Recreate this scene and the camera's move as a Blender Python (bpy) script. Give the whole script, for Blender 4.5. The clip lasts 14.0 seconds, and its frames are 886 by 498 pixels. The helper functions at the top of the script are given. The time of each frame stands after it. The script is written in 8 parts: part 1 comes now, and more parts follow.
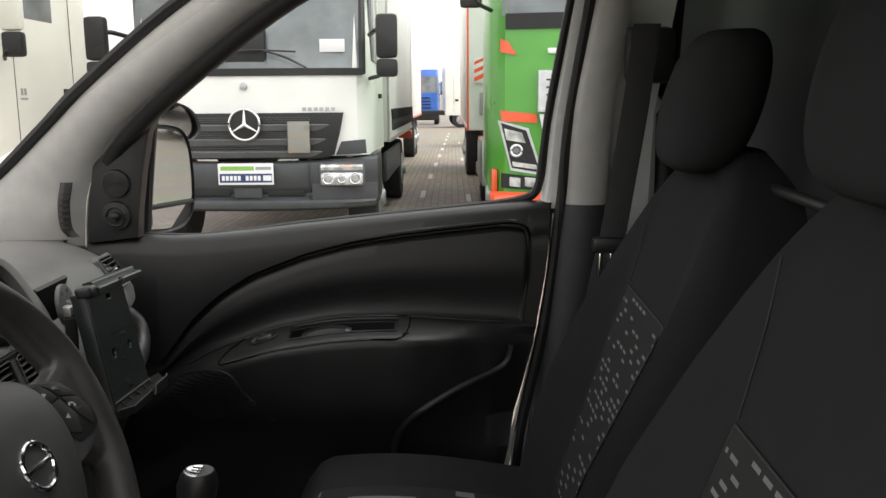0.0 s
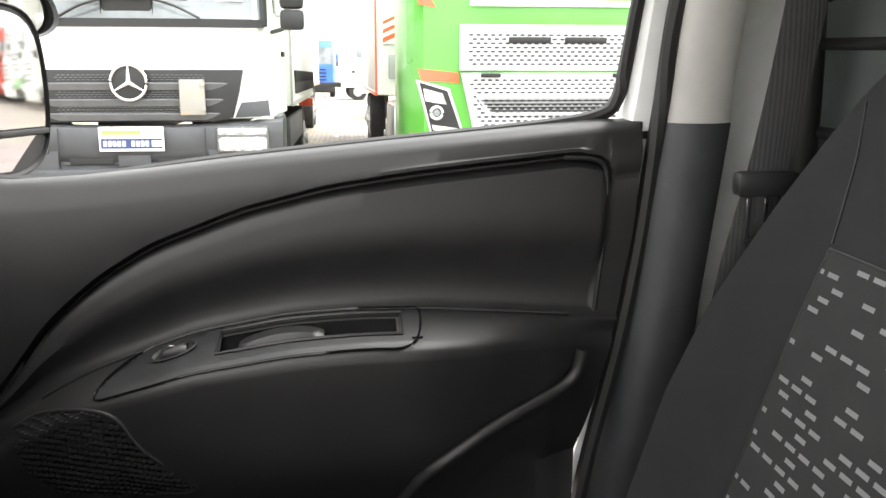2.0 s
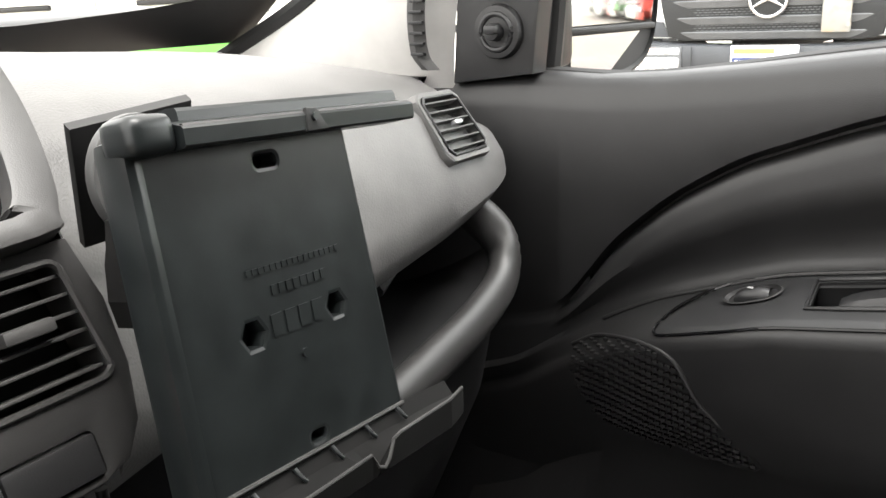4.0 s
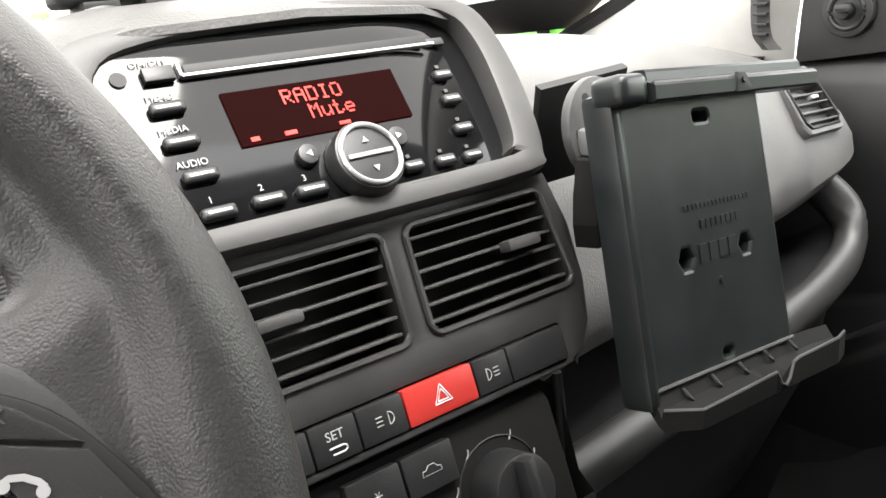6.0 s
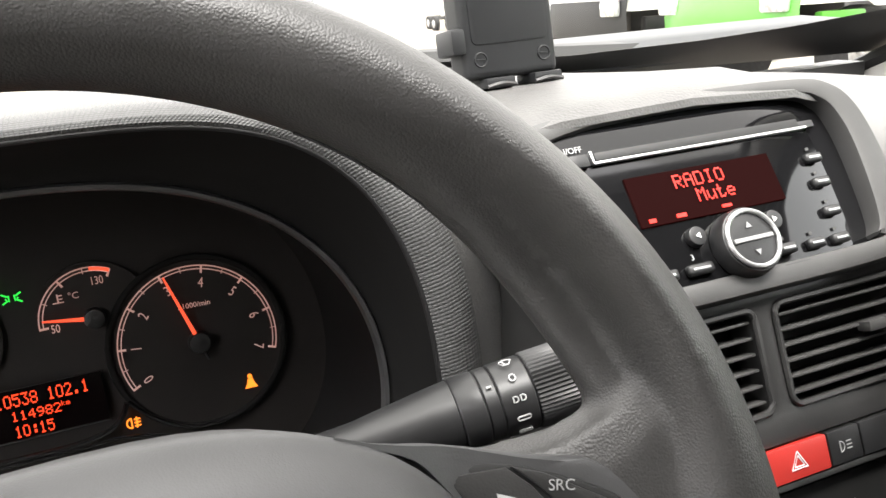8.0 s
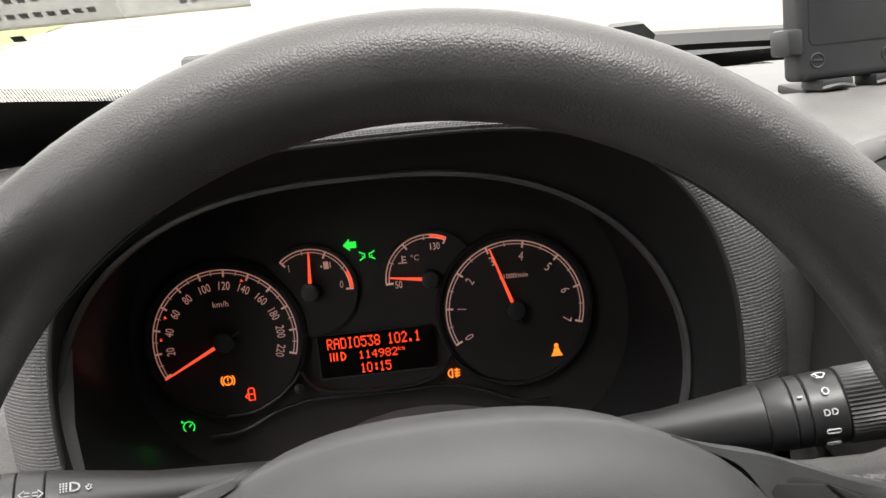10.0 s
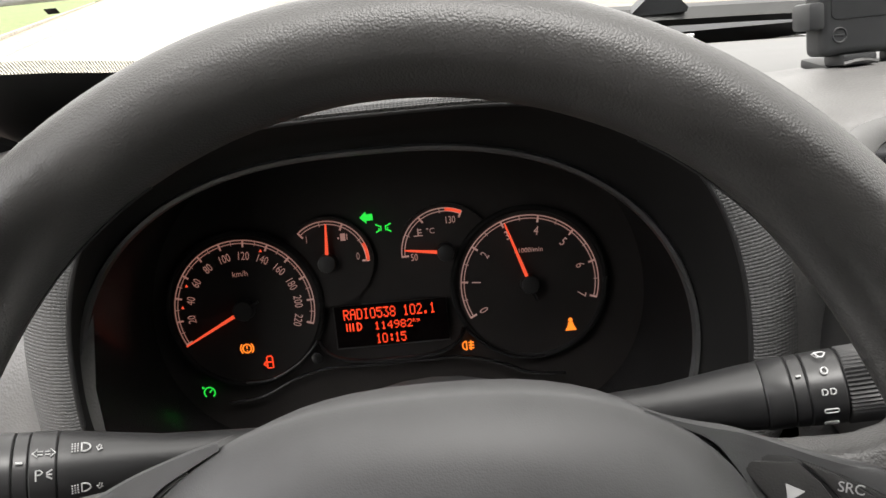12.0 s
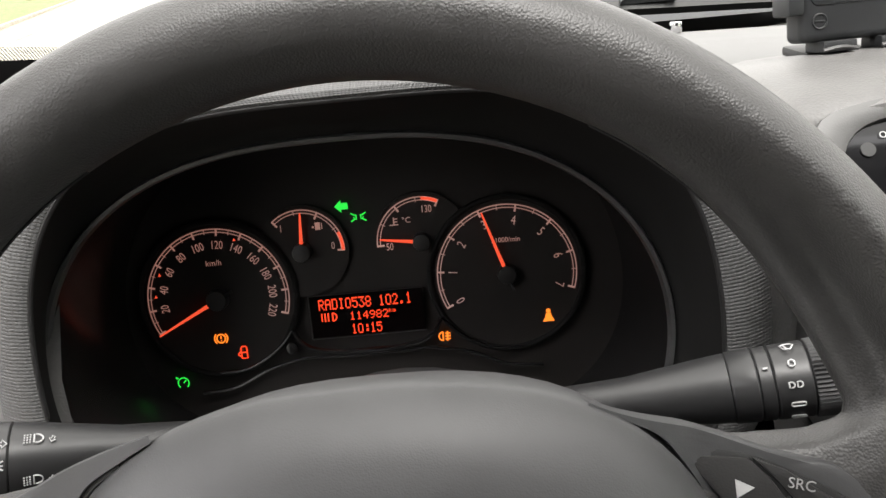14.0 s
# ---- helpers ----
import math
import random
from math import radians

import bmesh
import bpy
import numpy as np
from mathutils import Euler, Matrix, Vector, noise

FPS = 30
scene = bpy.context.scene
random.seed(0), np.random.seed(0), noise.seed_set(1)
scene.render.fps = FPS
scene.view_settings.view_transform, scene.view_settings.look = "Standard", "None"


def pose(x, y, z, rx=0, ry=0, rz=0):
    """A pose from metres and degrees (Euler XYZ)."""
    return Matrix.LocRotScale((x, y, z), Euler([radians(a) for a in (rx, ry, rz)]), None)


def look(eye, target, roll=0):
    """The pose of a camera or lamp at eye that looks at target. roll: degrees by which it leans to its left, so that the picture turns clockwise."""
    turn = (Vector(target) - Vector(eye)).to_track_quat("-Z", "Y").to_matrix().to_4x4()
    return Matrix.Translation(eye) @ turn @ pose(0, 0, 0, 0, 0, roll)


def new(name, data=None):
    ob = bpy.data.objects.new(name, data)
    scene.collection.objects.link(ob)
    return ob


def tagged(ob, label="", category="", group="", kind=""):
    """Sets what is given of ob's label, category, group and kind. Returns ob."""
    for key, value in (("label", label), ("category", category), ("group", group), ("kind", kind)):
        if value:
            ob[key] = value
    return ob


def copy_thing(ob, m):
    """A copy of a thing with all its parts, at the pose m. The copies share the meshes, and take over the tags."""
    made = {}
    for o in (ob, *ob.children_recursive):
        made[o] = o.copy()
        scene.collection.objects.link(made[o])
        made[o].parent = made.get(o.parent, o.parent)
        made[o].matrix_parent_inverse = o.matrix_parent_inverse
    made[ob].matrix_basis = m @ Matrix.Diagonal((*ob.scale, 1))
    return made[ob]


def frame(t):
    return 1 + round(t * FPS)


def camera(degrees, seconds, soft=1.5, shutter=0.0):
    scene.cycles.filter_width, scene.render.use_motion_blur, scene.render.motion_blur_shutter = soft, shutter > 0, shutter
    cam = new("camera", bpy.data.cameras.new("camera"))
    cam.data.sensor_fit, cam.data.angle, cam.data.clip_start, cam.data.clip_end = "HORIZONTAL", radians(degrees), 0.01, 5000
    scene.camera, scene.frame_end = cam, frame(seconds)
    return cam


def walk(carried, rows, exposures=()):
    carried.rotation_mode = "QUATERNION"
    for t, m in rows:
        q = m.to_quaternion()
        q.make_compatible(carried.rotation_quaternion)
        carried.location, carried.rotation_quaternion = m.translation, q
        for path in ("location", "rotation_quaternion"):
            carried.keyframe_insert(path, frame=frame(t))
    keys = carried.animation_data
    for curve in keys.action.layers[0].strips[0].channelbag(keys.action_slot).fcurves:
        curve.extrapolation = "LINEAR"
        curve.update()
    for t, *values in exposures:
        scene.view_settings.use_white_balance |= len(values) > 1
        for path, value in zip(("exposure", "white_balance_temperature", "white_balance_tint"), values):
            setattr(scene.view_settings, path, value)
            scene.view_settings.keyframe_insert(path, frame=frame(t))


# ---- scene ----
cam = camera(55.0, 14.0)
PATH = [
    (0, (-0.913, 0.193, 1.513), (1.046, 0.217, 1.113), -0.5),
    (0.5, (-0.746, 0.244, 1.49), (1.213, 0.296, 1.09), -0.5),
    (1, (-0.557, 0.234, 1.421), (1.4, 0.181, 1.015), -0.3),
    (1.5, (-0.416, 0.306, 1.391), (1.525, 0.112, 0.948), 0.0),
    (2, (-0.265, 0.363, 1.349), (1.67, 0.145, 0.892), 0.2),
    (2.5, (-0.128, 0.378, 1.34), (1.801, 0.266, 0.826), -0.2),
    (3, (-0.021, 0.392, 1.318), (1.877, 0.667, 0.751), -1.7),
    (3.5, (-0.021, 0.397, 1.289), (1.714, 1.206, 0.71), -3.0),
    (4, (-0.069, 0.381, 1.295), (1.5, 1.472, 0.706), -3.2),
    (4.2, (-0.088, 0.376, 1.296), (1.429, 1.534, 0.698), -3.4),
    (6.3, (-0.204, 0.385, 1.299), (0.896, 1.956, 0.732), -5.3),
    (6.5, (-0.212, 0.385, 1.306), (0.848, 1.982, 0.735), -5.3),
    (7, (-0.233, 0.385, 1.326), (0.728, 2.043, 0.755), -5.3),
    (7.5, (-0.262, 0.388, 1.343), (0.593, 2.104, 0.771), -5.1),
    (8, (-0.276, 0.386, 1.36), (0.427, 2.172, 0.799), -5.1),
    (8.5, (-0.294, 0.382, 1.375), (0.234, 2.228, 0.816), -5.4),
    (9, (-0.306, 0.379, 1.373), (0.012, 2.274, 0.818), -5.7),
    (9.2, (-0.307, 0.374, 1.377), (-0.059, 2.277, 0.817), -5.6),
    (11.3, (-0.285, 0.353, 1.392), (-0.325, 2.246, 0.749), -6.0),
    (11.5, (-0.284, 0.354, 1.39), (-0.324, 2.247, 0.745), -5.9),
    (12, (-0.284, 0.354, 1.389), (-0.329, 2.245, 0.74), -5.8),
    (12.5, (-0.283, 0.354, 1.39), (-0.331, 2.244, 0.735), -5.8),
    (13, (-0.275, 0.359, 1.384), (-0.325, 2.246, 0.724), -5.7),
    (13.5, (-0.271, 0.363, 1.381), (-0.322, 2.249, 0.719), -5.7),
    (14, (-0.267, 0.361, 1.384), (-0.318, 2.245, 0.715), -5.7),
]
walk(cam, [(t, look(eye, target, roll)) for t, eye, target, roll in PATH],
     exposures=[(0.0, 1.38), (0.5, 1.62), (1.0, 2.02), (1.5, 2.8), (2.5, 2.9), (3.5, 3.1), (4.2, 3.12), (6.5, 3.3), (9.0, 3.0), (11.5, 2.65), (14.0, 2.75)])

# ---------------------------------------------------------------- world, sun
world = bpy.data.worlds.new("overcast")
scene.world = world
world.use_nodes = True
wn = world.node_tree
wn.nodes.clear()
sky = wn.nodes.new("ShaderNodeTexSky")
sky.sky_type, sky.sun_disc = "NISHITA", False
sky.sun_elevation, sky.sun_rotation = radians(55), radians(200)
sky.air_density, sky.dust_density = 1.0, 4.0
hsv = wn.nodes.new("ShaderNodeHueSaturation")
hsv.inputs["Saturation"].default_value = 0.08
bg = wn.nodes.new("ShaderNodeBackground")
bg.inputs["Strength"].default_value = 0.15
wout = wn.nodes.new("ShaderNodeOutputWorld")
wn.links.new(sky.outputs[0], hsv.inputs["Color"])
cloud = wn.nodes.new("ShaderNodeMix")
cloud.data_type = "RGBA"
cloud.inputs["Factor"].default_value = 0.5
cloud.inputs["B"].default_value = (7.15, 6.85, 6.75, 1)
wn.links.new(hsv.outputs[0], cloud.inputs["A"])
wn.links.new(cloud.outputs["Result"], bg.inputs["Color"])
wn.links.new(bg.outputs[0], wout.inputs["Surface"])
sun = new("sun", bpy.data.lights.new("sun", "SUN"))
sun.data.energy, sun.data.angle, sun.data.color = 0.8, radians(25), (1.0, 0.97, 0.93)
sun.matrix_world = look((0, 0, 30), (0 + 30 * math.sin(radians(200)) * 0.5, 12, 0))

# ---------------------------------------------------------------- materials


def mat(name, col, rough=0.5, metal=0.0, vary=0.12, scale=30.0, bump=0.0, bscale=600.0, coat=0.0, dirt=None, spec=0.5, bdist=0.0003):
    """A painted or plastic surface: colour varied at two scales, grain as bump."""
    m = bpy.data.materials.new(name)
    m.use_nodes = True
    nt = m.node_tree
    b = nt.nodes["Principled BSDF"]
    b.inputs["Roughness"].default_value = rough
    b.inputs["Metallic"].default_value = metal
    b.inputs["Coat Weight"].default_value = coat
    b.inputs["Specular IOR Level"].default_value = spec
    tc = nt.nodes.new("ShaderNodeTexCoord")
    n1 = nt.nodes.new("ShaderNodeTexNoise")
    n1.inputs["Scale"].default_value = scale
    n1.inputs["Detail"].default_value = 6
    nt.links.new(tc.outputs["Object"], n1.inputs["Vector"])
    mix = nt.nodes.new("ShaderNodeMix")
    mix.data_type = "RGBA"
    lo = [max(0, c * (1 - vary)) for c in col]
    hi = [min(1, c * (1 + vary)) for c in col]
    if dirt:
        hi = dirt
    mix.inputs["A"].default_value = (*lo, 1)
    mix.inputs["B"].default_value = (*hi, 1)
    ramp = nt.nodes.new("ShaderNodeMapRange")
    ramp.inputs["From Min"].default_value = 0.35 if not dirt else 0.5
    ramp.inputs["From Max"].default_value = 0.65 if not dirt else 0.85
    nt.links.new(n1.outputs["Fac"], ramp.inputs["Value"])
    nt.links.new(ramp.outputs["Result"], mix.inputs["Factor"])
    nt.links.new(mix.outputs["Result"], b.inputs["Base Color"])
    rr = nt.nodes.new("ShaderNodeMapRange")
    rr.inputs["To Min"].default_value = max(0.0, rough - 0.06)
    rr.inputs["To Max"].default_value = min(1.0, rough + 0.06)
    nt.links.new(n1.outputs["Fac"], rr.inputs["Value"])
    nt.links.new(rr.outputs["Result"], b.inputs["Roughness"])
    if bump:
        n2 = nt.nodes.new("ShaderNodeTexVoronoi")
        n2.inputs["Scale"].default_value = bscale * 1.5
        nt.links.new(tc.outputs["Object"], n2.inputs["Vector"])
        bp = nt.nodes.new("ShaderNodeBump")
        bp.inputs["Strength"].default_value = bump
        bp.inputs["Distance"].default_value = bdist
        bp.invert = True
        nt.links.new(n2.outputs["Distance"], bp.inputs["Height"])
        nt.links.new(bp.outputs["Normal"], b.inputs["Normal"])
    return m


def glow(name, col, strength):
    m = bpy.data.materials.new(name)
    m.use_nodes = True
    b = m.node_tree.nodes["Principled BSDF"]
    b.inputs["Base Color"].default_value = (*[c * 0.3 for c in col], 1)
    b.inputs["Emission Color"].default_value = (*col, 1)
    b.inputs["Emission Strength"].default_value = strength
    return m


def clear_glass(name, tint=(1, 1, 1), rough=0.0):
    """Thin pane: mostly see-through with a weak mirror gloss."""
    m = bpy.data.materials.new(name)
    m.use_nodes = True
    nt = m.node_tree
    nt.nodes.clear()
    out = nt.nodes.new("ShaderNodeOutputMaterial")
    t = nt.nodes.new("ShaderNodeBsdfTransparent")
    t.inputs["Color"].default_value = (*tint, 1)
    g = nt.nodes.new("ShaderNodeBsdfGlossy")
    g.inputs["Roughness"].default_value = rough
    mx = nt.nodes.new("ShaderNodeMixShader")
    mx.inputs[0].default_value = 0.03
    nt.links.new(t.outputs[0], mx.inputs[1])
    nt.links.new(g.outputs[0], mx.inputs[2])
    nt.links.new(mx.outputs[0], out.inputs["Surface"])
    return m


def dotted_film(name, pitch):
    """A print of small dark dots on clear glass."""
    m = grid_mat(name, (0.012, 0.012, 0.012), 0.6, pitch, pitch, 0.0, 1.0)
    nt = m.node_tree
    grid = next(n for n in nt.nodes if n.type == "BUMP").inputs["Height"].links[0].from_socket
    cut = nt.nodes.new("ShaderNodeMath")
    cut.operation = "GREATER_THAN"
    cut.inputs[1].default_value = 0.42
    nt.links.new(grid, cut.inputs[0])
    nt.links.new(cut.outputs[0], nt.nodes["Principled BSDF"].inputs["Alpha"])
    return m


def stripe_mat(name, col, rough, axis, scale, bump=0.4):
    """Plastic with fine parallel ribs along one axis."""
    m = mat(name, col, rough, vary=0.1)
    nt = m.node_tree
    b = nt.nodes["Principled BSDF"]
    tc = nt.nodes.new("ShaderNodeTexCoord")
    w = nt.nodes.new("ShaderNodeTexWave")
    w.wave_type, w.bands_direction = "BANDS", axis
    w.inputs["Scale"].default_value = scale
    nt.links.new(tc.outputs["Object"], w.inputs["Vector"])
    bp = nt.nodes.new("ShaderNodeBump")
    bp.inputs["Strength"].default_value = bump
    bp.inputs["Distance"].default_value = 0.001
    nt.links.new(w.outputs["Fac"], bp.inputs["Height"])
    nt.links.new(bp.outputs["Normal"], b.inputs["Normal"])
    return m


def grid_mat(name, col, rough, pu, pv, bump=0.8, mixv=0.5, spec=0.3):
    """Plastic with a fine raised grid laid out on the sheet's own lengths: rows every pu metres, broken every pv."""
    m = mat(name, col, rough, vary=0.1, spec=spec)
    nt = m.node_tree
    b = nt.nodes["Principled BSDF"]
    tc = nt.nodes.new("ShaderNodeTexCoord")
    sep = nt.nodes.new("ShaderNodeSeparateXYZ")
    nt.links.new(tc.outputs["UV"], sep.inputs[0])
    waves = []
    for out, pitch in (("X", pu), ("Y", pv)):
        mul = nt.nodes.new("ShaderNodeMath")
        mul.operation = "MULTIPLY"
        mul.inputs[1].default_value = math.pi / pitch
        nt.links.new(sep.outputs[out], mul.inputs[0])
        sn = nt.nodes.new("ShaderNodeMath")
        sn.operation = "SINE"
        nt.links.new(mul.outputs[0], sn.inputs[0])
        ab = nt.nodes.new("ShaderNodeMath")
        ab.operation = "ABSOLUTE"
        nt.links.new(sn.outputs[0], ab.inputs[0])
        waves.append(ab)
    sc = nt.nodes.new("ShaderNodeMath")
    sc.operation = "MULTIPLY_ADD"
    sc.inputs[1].default_value, sc.inputs[2].default_value = mixv, 1 - mixv
    nt.links.new(waves[1].outputs[0], sc.inputs[0])
    pr = nt.nodes.new("ShaderNodeMath")
    pr.operation = "MULTIPLY"
    nt.links.new(waves[0].outputs[0], pr.inputs[0])
    nt.links.new(sc.outputs[0], pr.inputs[1])
    bp = nt.nodes.new("ShaderNodeBump")
    bp.inputs["Strength"].default_value = bump
    bp.inputs["Distance"].default_value = 0.0008
    nt.links.new(pr.outputs[0], bp.inputs["Height"])
    nt.links.new(bp.outputs["Normal"], b.inputs["Normal"])
    return m


def dash_cloth(name):
    """Grey woven seat cloth with scattered short pale dashes."""
    m = mat(name, (0.034, 0.034, 0.0345), 0.95, vary=0.05, bump=0.5, bscale=1500, spec=0.1)
    nt = m.node_tree
    b = nt.nodes["Principled BSDF"]
    tc = nt.nodes.new("ShaderNodeTexCoord")
    mp = nt.nodes.new("ShaderNodeMapping")
    mp.inputs["Rotation"].default_value = (radians(90), 0, radians(0))
    mp.inputs["Scale"].default_value = (1, 1, 1)
    br = nt.nodes.new("ShaderNodeTexBrick")
    br.inputs["Color1"].default_value = (0, 0, 0, 1)
    br.inputs["Color2"].default_value = (1, 1, 1, 1)
    br.inputs["Mortar"].default_value = (0, 0, 0, 1)
    br.inputs["Scale"].default_value = 1.0
    br.inputs["Brick Width"].default_value = 0.025
    br.inputs["Row Height"].default_value = 0.0120
    br.inputs["Mortar Size"].default_value = 0.0038
    br.inputs["Mortar Smooth"].default_value = 0.1
    br.offset, br.offset_frequency = 0.37, 2
    nt.links.new(tc.outputs["Object"], mp.inputs["Vector"])
    nt.links.new(mp.outputs["Vector"], br.inputs["Vector"])
    th = nt.nodes.new("ShaderNodeMath")
    th.operation = "GREATER_THAN"
    th.inputs[1].default_value = 0.60
    nt.links.new(br.outputs["Color"], th.inputs[0])
    mx = nt.nodes.new("ShaderNodeMix")
    mx.data_type = "RGBA"
    old = b.inputs["Base Color"].links[0].from_socket
    nt.links.new(th.outputs[0], mx.inputs["Factor"])
    nt.links.new(old, mx.inputs["A"])
    mx.inputs["B"].default_value = (0.19, 0.19, 0.195, 1)
    nt.links.new(mx.outputs["Result"], b.inputs["Base Color"])
    return m


def paving_mat(name):
    m = mat(name, (0.30, 0.24, 0.19), 0.8, vary=0.25, scale=0.6)
    nt = m.node_tree
    b = nt.nodes["Principled BSDF"]
    tc = nt.nodes.new("ShaderNodeTexCoord")
    br = nt.nodes.new("ShaderNodeTexBrick")
    br.inputs["Color1"].default_value = (0.31, 0.265, 0.215, 1)
    br.inputs["Color2"].default_value = (0.235, 0.20, 0.165, 1)
    br.inputs["Mortar"].default_value = (0.13, 0.12, 0.10, 1)
    br.inputs["Scale"].default_value = 1.0
    br.inputs["Brick Width"].default_value = 0.21
    br.inputs["Row Height"].default_value = 0.105
    br.inputs["Mortar Size"].default_value = 0.006
    nt.links.new(tc.outputs["Object"], br.inputs["Vector"])
    n = nt.nodes.new("ShaderNodeTexNoise")
    n.inputs["Scale"].default_value = 0.35
    n.inputs["Detail"].default_value = 8
    nt.links.new(tc.outputs["Object"], n.inputs["Vector"])
    mx = nt.nodes.new("ShaderNodeMix")
    mx.data_type, mx.blend_type = "RGBA", "MULTIPLY"
    mx.inputs["Factor"].default_value = 0.5
    nt.links.new(br.outputs["Color"], mx.inputs["A"])
    nt.links.new(n.outputs["Color"], mx.inputs["B"])
    nt.links.new(mx.outputs["Result"], b.inputs["Base Color"])
    bp = nt.nodes.new("ShaderNodeBump")
    bp.inputs["Strength"].default_value = 0.5
    bp.inputs["Distance"].default_value = 0.01
    nt.links.new(br.outputs["Fac"], bp.inputs["Height"])
    bp.invert = True
    nt.links.new(bp.outputs["Normal"], b.inputs["Normal"])
    return m


BLACK = mat("black_plastic", (0.015, 0.015, 0.0155), 0.40, bump=0.2, bscale=900)
TRIM = mat("door_trim_plastic", (0.0132, 0.0130, 0.0132), 0.47, bump=0.25, bscale=800, spec=0.5)
PILLARD = mat("pillar_dark_plastic", (0.040, 0.042, 0.045), 0.5, bump=0.25, bscale=900)
DASH = mat("dash_grained_plastic", (0.092, 0.090, 0.088), 0.5, bump=0.5, bscale=420, bdist=0.0004)
DASHS = mat("dash_grey_plastic", (0.050, 0.049, 0.048), 0.48, bump=0.15, bscale=900)
TRAYM = mat("tray_grey_plastic", (0.030, 0.0295, 0.029), 0.42, bump=0.2, bscale=900)
STACKM = mat("console_grey_plastic", (0.030, 0.0295, 0.029), 0.42, bump=0.15, bscale=900)
HOODR = grid_mat("hood_ribbed_plastic", (0.074, 0.074, 0.074), 0.5, 0.0021, 0.0022, 0.45, 0.7)
WHEELM = mat("wheel_grained_rubber", (0.040, 0.039, 0.038), 0.44, bump=0.45, bscale=860, bdist=0.0003)
STALKM = mat("stalk_satin_plastic", (0.020, 0.020, 0.0205), 0.40, vary=0.08)
PADM = mat("wheel_pad_plastic", (0.050, 0.050, 0.051), 0.5, bump=0.12, bscale=1200)
GLOSS = mat("piano_black", (0.006, 0.006, 0.0065), 0.03, vary=0.0, spec=0.32)
CHROME = mat("chrome", (0.75, 0.75, 0.76), 0.12, metal=1.0, vary=0.03)
SILVER = mat("satin_silver", (0.45, 0.45, 0.45), 0.35, metal=0.8)
PILLAR = mat("pillar_grey_plastic", (0.47, 0.46, 0.44), 0.55, vary=0.05, bump=0.25, bscale=1000)
BODYW = mat("van_white_paint", (0.76, 0.77, 0.76), 0.25, vary=0.03, coat=0.5)
CARGO = mat("cargo_grey_paint", (0.30, 0.33, 0.32), 0.45, vary=0.1, scale=6)
CLOTH = mat("seat_grey_cloth", (0.0245, 0.0245, 0.0255), 0.95, vary=0.05, bump=0.5, bscale=1500, spec=0.1)
CLOTHD = dash_cloth("seat_dashed_cloth")
HEADL = mat("headliner_cloth", (0.085, 0.084, 0.082), 0.95, bump=0.3, bscale=1200)
RUBBER = mat("black_rubber", (0.012, 0.012, 0.012), 0.6)
WEB = stripe_mat("belt_webbing", (0.035, 0.035, 0.036), 0.8, "Y", 60, 0.3)
MIRROR = mat("mirror_silver", (0.52, 0.52, 0.52), 0.0, metal=1.0, vary=0.0)
DOTM = dotted_film("windscreen_dot_print", 0.0030)
LABELM = mat("label_film", (0.42, 0.44, 0.37), 0.6, vary=0.15, scale=40)
LABELM.node_tree.nodes["Principled BSDF"].inputs["Alpha"].default_value = 0.6
GLASS = clear_glass("window_glass", (0.93, 0.96, 0.95))
SCREENG = clear_glass("tinted_windscreen", (0.73, 0.73, 0.70))
LENS = clear_glass("lamp_lens", (0.95, 0.95, 0.95), 0.03)
HOLDER = mat("tablet_holder_plastic", (0.0125, 0.0150, 0.0152), 0.32, vary=0.2, scale=60, bump=0.06, bscale=900)
PHONEM = mat("phone_holder_plastic", (0.0095, 0.010, 0.011), 0.5, bump=0.12, bscale=900)
DISCM = mat("powder_coated_metal", (0.085, 0.085, 0.084), 0.5, metal=0.3, vary=0.2, scale=60, bump=0.1, bscale=900)
REDB = mat("hazard_red_plastic", (0.40, 0.028, 0.022), 0.4, vary=0.05)
MARK = mat("printed_white", (0.72, 0.72, 0.72), 0.5, vary=0.02)
MARKS = mat("printed_pale_grey", (0.42, 0.42, 0.42), 0.5, vary=0.04, scale=300)
MARKD = mat("printed_dark_grey", (0.10, 0.10, 0.10), 0.5, vary=0.02)
MARKG = mat("printed_grey", (0.30, 0.30, 0.30), 0.5, vary=0.02)
DIALM = mat("dial_black", (0.018, 0.0155, 0.0145), 0.6, vary=0.1, spec=0.25)
TUNM = mat("tunnel_satin_black", (0.010, 0.0095, 0.0095), 0.22, vary=0.1, spec=0.5)
DARKM = mat("hood_matt_black", (0.010, 0.0098, 0.0096), 0.8, vary=0.1, spec=0.15)
BEZEL = mat("bezel_dark_silver", (0.13, 0.13, 0.13), 0.40, metal=0.7)
LCDM = mat("display_black", (0.005, 0.0035, 0.0035), 0.12, vary=0.0, spec=0.1)
G_RED = glow("display_red_light", (1.0, 0.06, 0.015), 0.22)
G_RADIO = glow("radio_red_light", (1.0, 0.022, 0.008), 0.20)
G_LCD = glow("radio_display_backlight", (1.0, 0.04, 0.03), 0.0035)
G_LCD.node_tree.nodes["Principled BSDF"].inputs["Base Color"].default_value = (0.004, 0.003, 0.003, 1)
G_LCD.node_tree.nodes["Principled BSDF"].inputs["Specular IOR Level"].default_value = 0.0
G_SCALE = glow("dial_scale_light", (0.70, 0.30, 0.23), 0.055)
G_SCALE.node_tree.nodes["Principled BSDF"].inputs["Base Color"].default_value = (0.45, 0.42, 0.41, 1)
G_NEEDLE = glow("needle_light", (1.0, 0.10, 0.04), 0.14)
